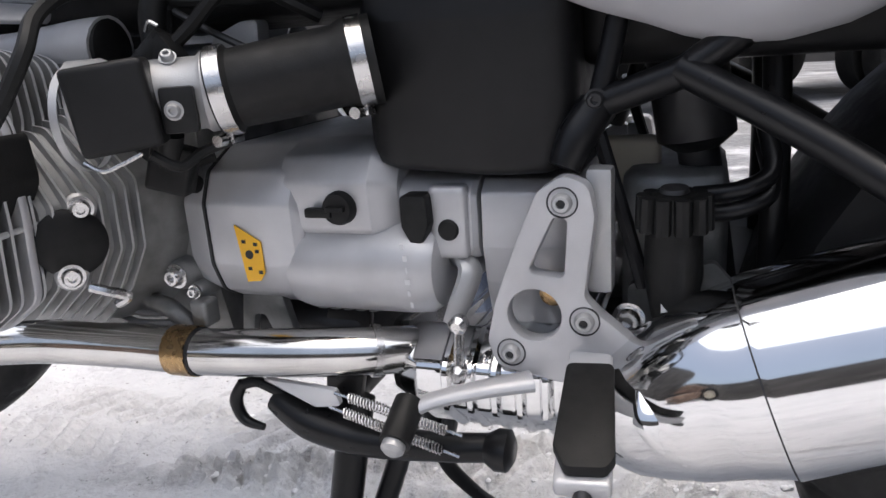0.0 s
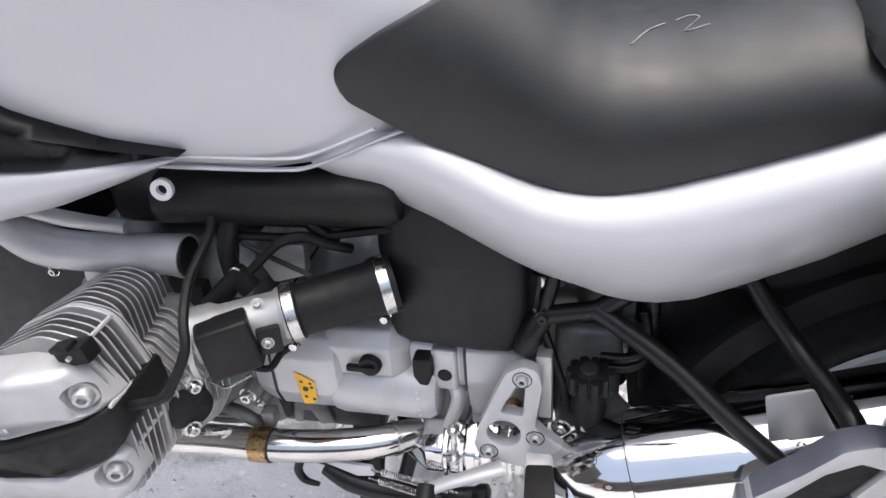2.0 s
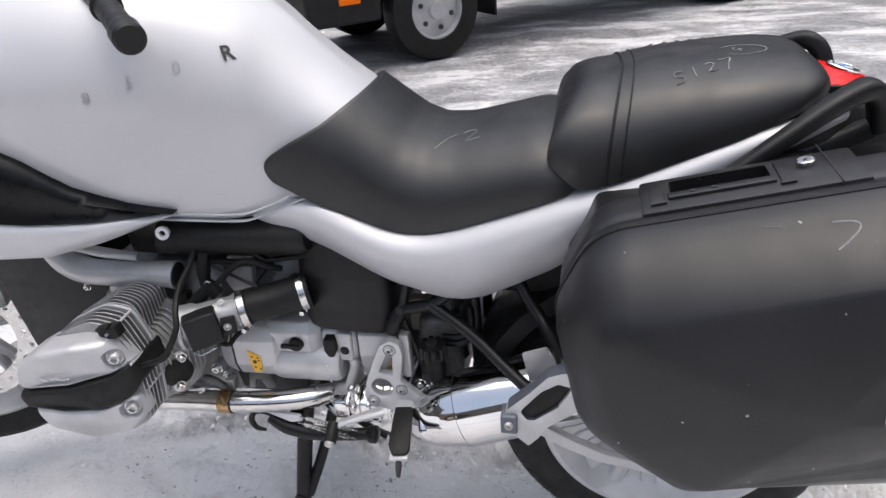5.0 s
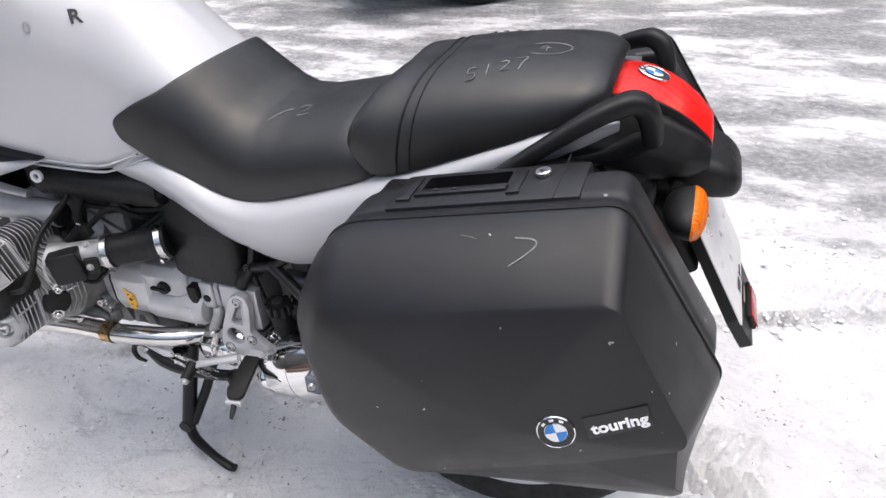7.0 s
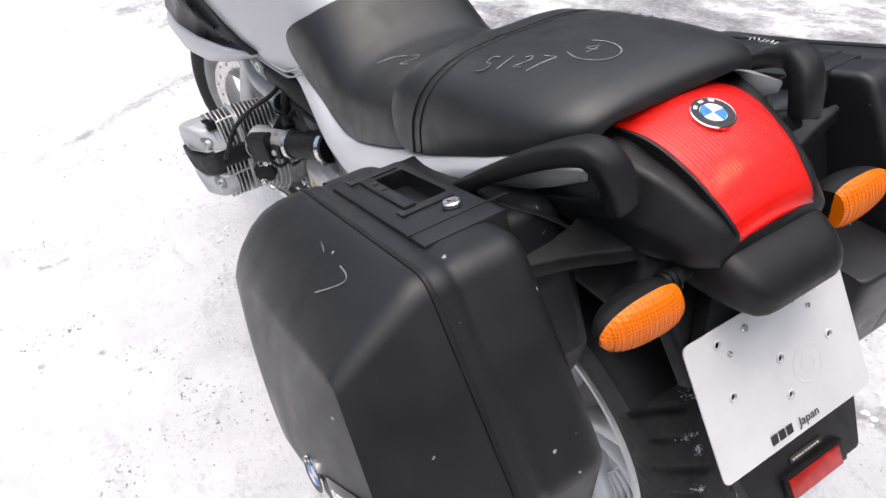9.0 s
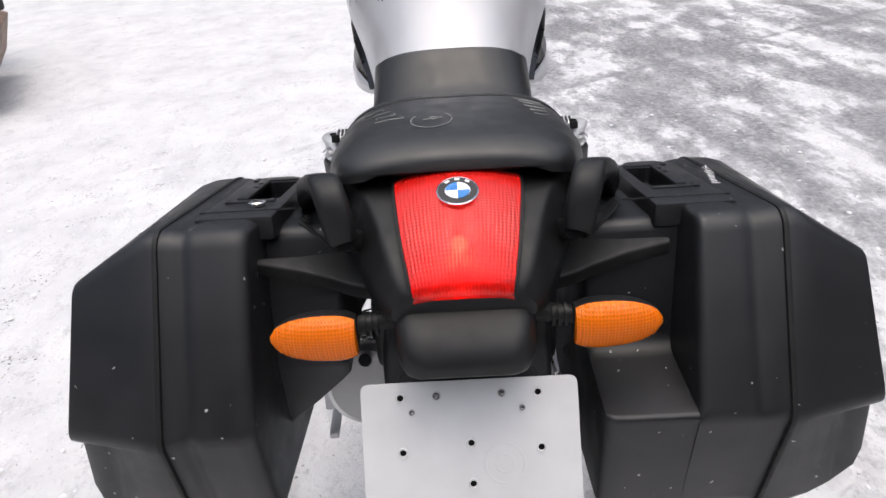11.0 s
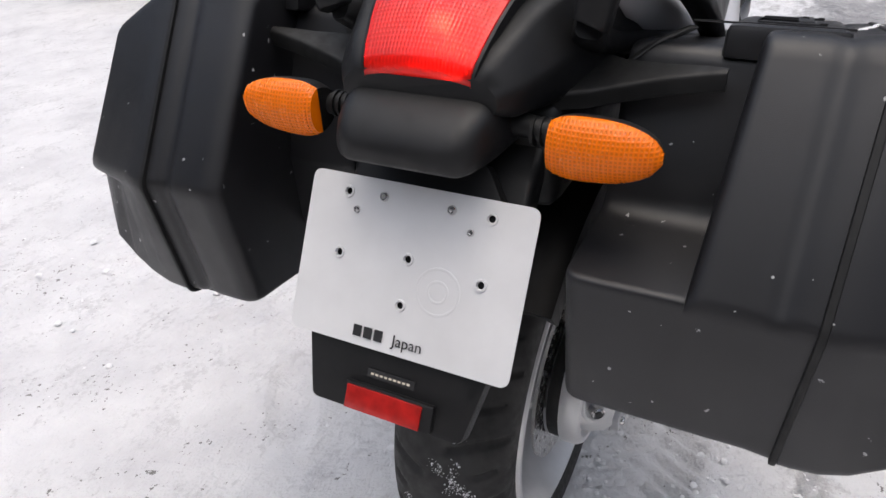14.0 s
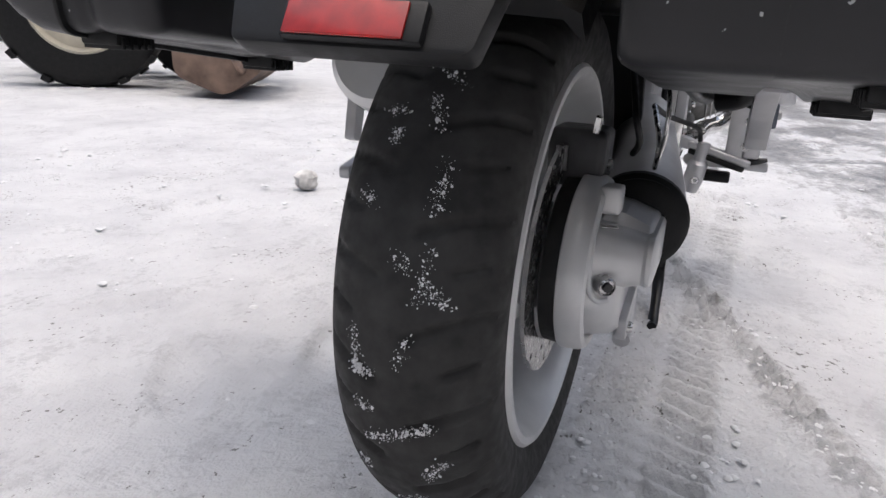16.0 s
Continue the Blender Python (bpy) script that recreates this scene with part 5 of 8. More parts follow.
    part("cap_boss", box((-0.578, -0.134, 0.462), (-0.547, -0.10, 0.520), 0.006, 3), SILVERTRIM, gb)
    st = bmesh.new()
    prof = [(0.0, 0.038), (0.012, 0.041), (0.10, 0.0405), (0.118, 0.039), (0.127, 0.033), (0.130, 0.022)]
    part("starter_cover", disc_stack((-0.700, -0.116, 0.452), (1, 0, 0), prof, 36), SILVERTRIM, gb)
    for k in range(5):
        part("cooling_slot", lathe([(0, 0.0412), (0.0, 0.0422), (0.0022, 0.0422), (0.0022, 0.0412)], (-0.684 + 0.012 * k, -0.116, 0.452), (1, 0, 0), 12, start=60, sweep=60), CAST, gb)
    fr = axes_frame((-0.590, -0.157, 0.452), (0, 0.15, -1), (1, 0, 0))
    for k in range(6):
        part("print_bar", box((-0.030 + 0.010 * k, -0.0022 + 0.001 * (k % 3), 0), (-0.0255 + 0.010 * k, 0.0012 + 0.001 * (k % 2), 0.0004), 0, frame=fr), PLATE, gb)
    # the black lever plug, rubber cap and blanking plug
    kn = part("filler_knob", disc_stack((-0.646, -0.146, 0.506), (0, -1, 0), [(-0.004, 0.014), (0.006, 0.0135), (0.010, 0.012), (0.010, 0.008)], 24), RUBBER, gb, "black plastic lever plug")
    part("lever", box((-0.674, -0.158, 0.499), (-0.650, -0.150, 0.507), 0.0025), RUBBER, kn)
    part("cross_rib", box((-0.654, -0.160, 0.5045), (-0.638, -0.152, 0.5085), 0.001), RUBBER, kn)
    cap = [(-0.597, 0.515), (-0.575, 0.515), (-0.574, 0.492), (-0.580, 0.477), (-0.590, 0.477), (-0.597, 0.490)]
    part("rubber_cap", plate(rounded(cap, 0.004, 3), -0.146, -0.124, bevel=0.003), RUBBER, gb, "black rubber cap")
    part("blanking_plug", disc_stack((-0.562, -0.128, 0.486), (0, -1, 0), [(-0.004, 0.0085), (0.007, 0.0085), (0.0085, 0.007)], 20), RUBBER, gb)
    stk = [(-0.7405, 0.493), (-0.7165, 0.479), (-0.7165, 0.4525), (-0.7215, 0.4455), (-0.7345, 0.4440)]
    sticker = part("sticker", plate(stk, -0.1600, -0.1590), YELLOW, gb, "yellow warning sticker")
    part("print_spot", disc_stack((-0.729, -0.1601, 0.468), (0, -1, 0), [(0, 0.0038), (0.0004, 0.0038)], 16), INK, sticker)
    for x, z in ((-0.733, 0.479), (-0.722, 0.477), (-0.721, 0.471), (-0.730, 0.456), (-0.720, 0.453)):
        part("print_bar", box((x - 0.0018, -0.1606, z - 0.0014), (x + 0.0018, -0.1601, z + 0.0014), 0), INK, sticker)
    rear = [(0.10, 0.40), (-0.104, 0.40), (-0.118, 0.44), (-0.124, 0.47), (-0.122, 0.512), (-0.110, 0.522), (0.10, 0.522)]
    section_loft([(-0.538, rear, 0.006), (-0.486, rear, 0.006), (-0.470, scaled(rear, 0.92, c), 0.006)], "output_housing", SILVERTRIM, gb, "silver cast rear housing")
    part("selector_arm", tube([(-0.556, -0.120, 0.462), (-0.548, -0.130, 0.450), (-0.556, -0.140, 0.425), (-0.562, -0.142, 0.412)], [0.009, 0.010, 0.009, 0.007], 10, flat=0.6), CAST, gb, "grey selector arm")
    part("breather_hose", tube([(-0.572, -0.10, 0.470), (-0.560, -0.11, 0.460), (-0.548, -0.105, 0.445)], 0.012, 10), CAST, gb)
    part("mount_tab", plate(rounded([(-0.765, 0.425), (-0.725, 0.425), (-0.715, 0.385), (-0.735, 0.380), (-0.745, 0.402), (-0.755, 0.402), (-0.760, 0.380), (-0.772, 0.38)], 0.003, 2), -0.13, -0.12, bevel=0.002), CASTDARK, gb)
    return gb


gearbox = build_engine()


# ---------------------------------------------------------------- cylinders
HEAD = [(-1.035, 0.500), (-1.030, 0.575), (-0.975, 0.618), (-0.905, 0.650), (-0.862, 0.642), (-0.841, 0.585), (-0.842, 0.520), (-0.848, 0.458), (-0.895, 0.428), (-1.0, 0.445)]
HEAD_R = [0.03, 0.03, 0.06, 0.04, 0.03, 0.03, 0.03, 0.02, 0.04, 0.04]
HEAD_C = (-0.930, 0.545)


def build_cylinder(s):
    def ring(poly, y, k=1.0, r=HEAD_R, c=HEAD_C):
        return [V(p.x, s * (y(p.x) if callable(y) else y), p.y) for p in rounded(scaled(poly, k, c), r, 6)]
    barrel0 = [(-0.99 if x < -0.99 else min(x, -0.88), z) for x, z in HEAD]
    # core coloured dark so the gaps between fins look shaded
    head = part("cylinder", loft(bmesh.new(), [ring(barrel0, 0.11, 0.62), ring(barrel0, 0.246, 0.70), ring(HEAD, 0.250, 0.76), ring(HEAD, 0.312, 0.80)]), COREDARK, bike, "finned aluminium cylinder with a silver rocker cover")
    barrel = [(-1.035, 0.500), (-1.030, 0.575), (-0.975, 0.618), (-0.905, 0.650), (-0.868, 0.640), (-0.866, 0.590), (-0.884, 0.540), (-0.896, 0.470), (-0.910, 0.436), (-1.0, 0.445)]
    def fin(y, k, half=0.0012):
        poly = barrel if y < 0.248 else HEAD
        # sides get the shaded tone, the outer edge the lit one
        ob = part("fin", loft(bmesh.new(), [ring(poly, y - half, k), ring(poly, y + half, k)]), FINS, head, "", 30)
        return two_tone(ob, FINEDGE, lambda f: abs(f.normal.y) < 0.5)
    for i in range(17):
        y = 0.158 + i * 0.0098
        k = 0.90 + 0.10 * min(1.0, i / 8)
        if abs(y - 0.262) > 0.006:
            fin(y, k)
    part("joint_flange", loft(bmesh.new(), [ring(HEAD, 0.2585, 1.0), ring(HEAD, 0.2595, 1.008), ring(HEAD, 0.2645, 1.008), ring(HEAD, 0.2655, 1.0)]), SILVERTRIM, head)
    # ribs that tie the fin edges together
    for a, b in (((-0.862, 0.266, 0.6415), (-0.866, 0.330, 0.636)), ((-0.8415, 0.264, 0.579), (-0.8395, 0.330, 0.583)), ((-0.8455, 0.250, 0.515), (-0.8455, 0.31, 0.512))):
        part("fin_rib", tube([(a[0], s * a[1], a[2]), (b[0], s * b[1], b[2])], 0.0024, 8), FINEDGE, head)
    def outer(x):
        return 0.368 - 0.040 * (max(0.0, x + 0.95) / 0.11) ** 2
    def lobe(poly, name, r, mat=SILVERTRIM, base=0.300, rise=0.0, lab="smooth silver rocker cover lobe"):
        cx, cz = sum(p[0] for p in poly) / len(poly), sum(p[1] for p in poly) / len(poly)
        def shrunk(d):
            return [(x + (cx - x) * min(1, d / max(0.02, abs(x - cx))) * 0.8, z + (cz - z) * min(0.9, d / max(0.004, abs(z - cz))) * 0.8) for x, z in poly]
        rows = []
        for d, dy in ((0.0, None), (0.0, -0.016), (0.0008, -0.010), (0.003, -0.0045), (0.0065, -0.001), (0.011, 0.0)):
            rows.append([V(p.x, s * (base if dy is None else outer(p.x) + rise + dy), p.y) for p in rounded(shrunk(d), r, 5)])
        return part(name, loft(bmesh.new(), rows), mat, head, lab, 55)
    up = lobe([(-1.030, 0.542), (-1.022, 0.592), (-0.977, 0.617), (-0.912, 0.631), (-0.868, 0.629), (-0.851, 0.606), (-0.838, 0.584), (-0.848, 0.575), (-0.865, 0.570), (-0.94, 0.557)], "rocker_cover", [0.02, 0.03, 0.03, 0.04, 0.012, 0.02, 0.005, 0.01, 0.03, 0.03])
    low = lobe([(-1.02, 0.512), (-0.959, 0.509), (-0.893, 0.510), (-0.858, 0.519), (-0.846, 0.512), (-0.842, 0.480), (-0.862, 0.455), (-0.92, 0.448), (-1.0, 0.465)], "rocker_cover", [0.01, 0.03, 0.03, 0.01, 0.006, 0.015, 0.015, 0.03, 0.02])
    lobe([(-1.034, 0.541), (-0.94, 0.557), (-0.865, 0.571), (-0.837, 0.586), (-0.834, 0.548), (-0.857, 0.517), (-0.893, 0.508), (-0.959, 0.507), (-1.026, 0.511)], "black_band", [0.01, 0.03, 0.03, 0.006, 0.02, 0.02, 0.03, 0.03, 0.01], RUBBER, 0.250, 0.0045, "black rubber trim band")
    for ob, x, z in ((up, -0.858, 0.597), (low, -0.857, 0.497)):
        y = outer(x)
        d = V(0.42, s, 0.0).normalized()
        at = V(x, s * y, z)
        carve(ob, disc_stack(at - d * 0.012, d, [(0.0, 0.0145), (0.004, 0.0155), (0.014, 0.0195), (0.03, 0.022)], 28))
        bolt("bolt", at - d * 0.005, d, 0.0105, head, CAST, 24, "button-head bolt in a recess")
    tilt = pose(0, 0, 0, 0, -14, 0)
    plug = part("spark_plug_cap", box((-0.018, -0.010, -0.012), (0.017, 0.010, 0.008), 0.003, frame=Matrix.Translation((-0.866, s * 0.316, 0.638)) @ tilt), RUBBER, head, "black plug cap")
    part("cap_lip", box((-0.012, -0.011, 0.006), (0.010, 0.004, 0.012), 0.002, frame=Matrix.Translation((-0.868, s * 0.320, 0.638)) @ tilt), RUBBER, plug)
    for k in range(9):
        part("raised_print", box((-0.986 + 0.007 * k, min(s * 0.3675, s * 0.3686), 0.567 + 0.0009 * k), (-0.981 + 0.007 * k, max(s * 0.3675, s * 0.3686), 0.571 + 0.0009 * k), 0.0), SILVERTRIM, head)
    return head


for s in (-1, 1):
    build_cylinder(s)


# ---------------------------------------------------------------- intake
def build_intake(s):
    tb = part("throttle_body", disc_stack((-0.712, s * 0.186, 0.602), V(-0.85, s * 0.50, -0.02), [(0.0, 0.028), (0.010, 0.029), (0.014, 0.026), (0.070, 0.026), (0.078, 0.030), (0.100, 0.030)], 28), CAST, bike, "grey cast throttle body with a black cover")
    part("sensor_cover", box((-0.027, -0.016, -0.030), (0.027, 0.016, 0.030), 0.005, 3, frame=Matrix.Translation((-0.757, s * 0.243, 0.597)) @ pose(0, 0, 0, 0, -6, -s * 32)), PLASTIC, tb, "matt black plastic cover")
    part("cover_ear", box((-0.012, -0.006, -0.016), (0.012, 0.006, 0.016), 0.003, frame=Matrix.Translation((-0.722, s * 0.222, 0.592)) @ pose(0, 0, 0, 0, 0, -s * 32)), PLASTIC, tb)
    bolt("bolt", (-0.720, s * 0.231, 0.592), V(0.4, s * 0.9, 0), 0.0052, tb, CAST)
    bolt("bolt", (-0.733, s * 0.213, 0.629), V(0.3, s * 0.6, 0.6), 0.0048, tb, CAST)
    part("clamp", lathe([(-0.003, 0.0365), (-0.003, 0.0375), (0.003, 0.0375), (0.003, 0.0365)], (-0.795, s * 0.236, 0.590), V(-0.95, s * 0.3, 0), 32), CAST, tb, "bright hose clamp")
    a, b = V(-0.715, s * 0.189, 0.601), V(-0.606, s * 0.138, 0.617)
    d = (b - a).normalized()
    hose = part("intake_hose", disc_stack(a, d, [(0.0, 0.0315), (0.012, 0.032), (0.016, 0.0285), (0.06, 0.0295), (0.092, 0.0295), (0.098, 0.0325), (0.12, 0.0325)], 32), RUBBER, bike, "black rubber intake hose with bright clamps")
    for q, r in ((0.007, 0.0328), (0.108, 0.0335)):
        cl = lathe([(-0.0055, r - 0.0015), (-0.0055, r), (0.0055, r), (0.0055, r - 0.0015)], a + d * q, d, 40)
        c = part("clamp", cl, STEEL, hose, "bright steel worm clamp")
        part("clamp_screw", disc_stack(a + d * q + V(0, s * 0.010, -r - 0.002), V(0, s, 0), [(-0.008, 0.0045), (0.008, 0.0045)], 12), STEEL, c)
        part("clamp_housing", box((-0.006, -0.007, -0.004), (0.006, 0.007, 0.004), 0.001, frame=Matrix.Translation(a + d * q + V(0, 0, -r - 0.001))), STEEL, c)
    part("throttle_cable", tube([(-0.765, s * 0.175, 0.633), (-0.747, s * 0.165, 0.650), (-0.721, s * 0.160, 0.672), (-0.696, s * 0.155, 0.677), (-0.674, s * 0.145, 0.663), (-0.655, s * 0.13, 0.650)], 0.0055, 8), RUBBER, tb, "black cable")
    part("cable_tie_rod", tube([(-0.773, s * 0.150, 0.663), (-0.738, s * 0.150, 0.644), (-0.698, s * 0.150, 0.625)], 0.003, 8), DARKSTEEL, tb, "thin dark rod")
    part("fuel_line", tube([(-0.789, s * 0.155, 0.629), (-0.783, s * 0.152, 0.657), (-0.780, s * 0.150, 0.682), (-0.752, s * 0.15, 0.702), (-0.708, s * 0.15, 0.704), (-0.686, s * 0.14, 0.678), (-0.67, s * 0.13, 0.66)], 0.0068, 8), RUBBER, tb, "black fuel hose")
    inj = part("injector", tube([(-0.806, s * 0.185, 0.600), (-0.785, s * 0.180, 0.622), (-0.764, s * 0.175, 0.645)], [0.013, 0.012, 0.009], 12), RUBBER, tb, "black fuel injector with its plug")
    part("injector_plug", box((-0.010, -0.008, -0.012), (0.012, 0.008, 0.012), 0.003, frame=Matrix.Translation((-0.764, s * 0.178, 0.630)) @ pose(0, 0, 0, 0, -40, 0)), RUBBER, inj)
    part("plug_clip", tube([(-0.772, s * 0.186, 0.648), (-0.766, s * 0.188, 0.654), (-0.760, s * 0.186, 0.651)], 0.0016, 6), STEEL, inj)
    for k in range(3):
        part("hose_ring", tube([(-0.781, s * 0.150, 0.664 + 0.009 * k), (-0.781, s * 0.150, 0.668 + 0.009 * k)], 0.0085, 10), RUBBER, tb)
    part("spring_wire", tube([(-0.775, s * 0.262, 0.562), (-0.760, s * 0.262, 0.556), (-0.748, s * 0.256, 0.560), (-0.735, s * 0.250, 0.566)], 0.0015, 6), STEEL, tb, "bent bright wire")
    part("wiring_block", box((-0.018, -0.012, -0.020), (0.016, 0.012, 0.018), 0.004, 3, frame=Matrix.Translation((-0.772, s * 0.180, 0.545)) @ pose(0, 0, 0, 0, 18, -s * 20)), RUBBER, tb, "black multi-way connector")
    part("loom", tube([(-0.760, s * 0.190, 0.572), (-0.770, s * 0.186, 0.550), (-0.776, s * 0.170, 0.535), (-0.780, s * 0.150, 0.525)], [0.009, 0.010, 0.009, 0.008], 10), RUBBER, tb, "taped black wiring loom")
    part("loom", tube([(-0.783, s * 0.165, 0.629), (-0.786, s * 0.160, 0.660), (-0.778, s * 0.152, 0.693), (-0.765, s * 0.145, 0.722)], [0.010, 0.011, 0.010, 0.010], 10), RUBBER, tb, "black corrugated hose")
    part("wire", tube([(-0.742, s * 0.235, 0.563), (-0.730, s * 0.222, 0.552), (-0.722, s * 0.205, 0.560), (-0.706, s * 0.192, 0.566)], 0.004, 8), RUBBER, tb)
    if s < 0:
        part("plug_lead", tube([(-0.799, s * 0.125, 0.745), (-0.795, s * 0.15, 0.714), (-0.787, s * 0.18, 0.692), (-0.781, s * 0.24, 0.674), (-0.770, s * 0.28, 0.657), (-0.763, s * 0.300, 0.635), (-0.776, s * 0.312, 0.606), (-0.79, s * 0.318, 0.588), (-0.838, s * 0.310, 0.566)], 0.0052, 8), RUBBER, tb, "thick black plug lead")
    return tb


for s in (-1, 1):
    build_intake(s)


def build_airbox():
    rows = []
    for x, w, zl, zt in ((-0.632, 0.105, 0.575, 0.72), (-0.622, 0.126, 0.546, 0.74), (-0.614, 0.134, 0.537, 0.75), (-0.600, 0.138, 0.533, 0.75), (-0.52, 0.140, 0.528, 0.75), (-0.486, 0.139, 0.529, 0.75), (-0.474, 0.136, 0.532, 0.75), (-0.466, 0.128, 0.542, 0.75), (-0.463, 0.115, 0.56, 0.74)):
        rows.append((x, [(-w, zl), (w, zl), (w + 0.004, (zl + zt) / 2), (w - 0.01, zt), (-w + 0.01, zt), (-w - 0.004, (zl + zt) / 2)], 0.010))
    ab = section_loft(rows, "airbox", PLASTIC, bike, "large matt black plastic airbox", 40)
    # dark tray and cross tube under the tank
    part("under_tray", box((-0.96, -0.11, 0.655), (-0.46, 0.11, 0.765), 0.02, 3), PLASTIC, ab)
    for s in (-1, 1):
        part("side_tube", disc_stack((-0.86, s * 0.140, 0.712), V(1, 0, 0.03), [(0, 0.020), (0.004, 0.030), (0.26, 0.030), (0.27, 0.024)], 24), RUBBER, ab, "black cylinder under the tank")
        part("cable_run", tube([(-0.80, s * 0.15, 0.672), (-0.70, s * 0.14, 0.668), (-0.58, s * 0.13, 0.682), (-0.50, s * 0.13, 0.695)], 0.005, 8), RUBBER, ab)
        eye = lathe([(-0.003, 0.0055), (-0.003, 0.0115), (0.003, 0.0115), (0.003, 0.0055), (-0.003, 0.0055)], (-0.824, s * 0.185, 0.742), V(0.15, s, 0.1), 24)
        part("eye_bolt", eye, PLATE, ab, "white ring at the tank mount")
        cast = rounded([(-0.766, 0.622), (-0.754, 0.643), (-0.728, 0.652), (-0.710, 0.653), (-0.714, 0.612), (-0.755, 0.600)], 0.005, 3)
        part("mount_plate", plate(cast, *sorted((s * 0.115, s * 0.132)), bevel=0.003), CAST, ab, "pale grey cast mount")
    # hugger between airbox and rear wheel
    rings = []
    for i in range(17):
        a = radians(168 - 118 * i / 16)
        r = 0.352
        c = V(AX, 0, AZ)
        rings.append([c + V(math.cos(a) * q, y, math.sin(a) * q) for q, y in ((r, -0.11), (r + 0.012, -0.09), (r + 0.016, 0), (r + 0.012, 0.09), (r, 0.11), (r - 0.03, 0.112), (r - 0.006, 0.095), (r, 0), (r - 0.006, -0.095), (r - 0.03, -0.112))])
    part("inner_fender", loft(bmesh.new(), rings), PLASTIC, ab, "black plastic inner fender")
    part("battery_tray", box((-0.47, -0.10, 0.60), (-0.10, 0.10, 0.78), 0.02, 3), PLASTIC, ab)
    part("tail_tray", box((-0.12, -0.11, 0.72), (0.24, 0.11, 0.83), 0.02, 3), PLASTIC, ab)
    return ab


build_airbox()


# ---------------------------------------------------------------- frame, pegs, stands
def build_frame(s):
    y = lambda v: s * v
    fr = part("rear_frame", tube([(-0.470, y(0.142), 0.535), (-0.462, y(0.135), 0.555), (-0.449, y(0.127), 0.576)], [0.011, 0.014, 0.013], 12), TUBE, bike, "black painted tubular rear frame")
    part("tube", tube([(-0.449, y(0.127), 0.576), (-0.391, y(0.138), 0.596)], 0.0105, 12), TUBE, fr)
    part("tube", tube([(-0.395, y(0.138), 0.598), (-0.32, y(0.165), 0.556), (-0.26, y(0.200), 0.518), (-0.215, y(0.228), 0.494)], [0.0108, 0.0108, 0.0105, 0.0105], 12), TUBE, fr)
    part("tube", tube([(-0.449, y(0.127), 0.576), (-0.435, y(0.12), 0.64), (-0.425, y(0.115), 0.72)], 0.008, 10), TUBE, fr)
    part("tube", tube([(-0.391, y(0.138), 0.596), (-0.34, y(0.13), 0.63), (-0.25, y(0.12), 0.68), (-0.05, y(0.115), 0.77), (0.12, y(0.11), 0.84)], 0.011, 10), TUBE, fr)
    part("tube", tube([(-0.450, y(0.125), 0.560), (-0.432, y(0.128), 0.50), (-0.417, y(0.130), 0.446)], 0.0055, 8), TUBE, fr)
    part("tube", tube([(-0.262, y(0.100), 0.665), (-0.240, y(0.125), 0.625), (-0.205, y(0.155), 0.582), (-0.181, y(0.198), 0.566), (-0.170, y(0.232), 0.560), (-0.166, y(0.245), 0.548)], 0.0105, 12), TUBE, fr)
    part("strut", tube([(-0.335, y(0.06), 0.64), (-0.331, y(0.07), 0.54), (-0.330, y(0.07), 0.44)], 0.010, 10), TUBE, fr)
    bolt("bolt", (-0.449, y(0.139), 0.580), (0, s, 0), 0.006, fr, DARKSTEEL)
    # carrier arms that hold the luggage case
    wedge = []
    for w, x0, x1, z in ((0.085, 0.150, 0.236, 0.842), (0.130, 0.164, 0.224, 0.843), (0.150, 0.174, 0.217, 0.845), (0.190, 0.186, 0.210, 0.852), (0.225, 0.192, 0.206, 0.857), (0.242, 0.194, 0.203, 0.858)):
        wedge.append([V(p.x, y(w), z + p.y - (p.x - 0.19) * 0.32) for p in rounded([(x0, -0.009), (x1, -0.009), (x1, 0.009), (x0, 0.009)], 0.004, 3)])
    part("case_bracket", loft(bmesh.new(), wedge), RUBBER, fr, "flat black gusset that holds the luggage case")
    for k in range(3):
        part("strap", tube([(0.098 + 0.016 * k, y(0.198), 0.872 + 0.004 * k), (0.125 + 0.016 * k, y(0.172), 0.862 + 0.004 * k), (0.146 + 0.014 * k, y(0.150), 0.852)], 0.0035, 8, flat=0.5), RUBBER, fr, "thin black rubber strap")
    part("case_bracket", tube([(-0.178, y(0.20), 0.505), (-0.10, y(0.185), 0.52), (0.0, y(0.165), 0.56), (0.08, y(0.152), 0.62)], 0.010, 10), TUBE, fr)
    return fr


for s in (-1, 1):
    build_frame(s)


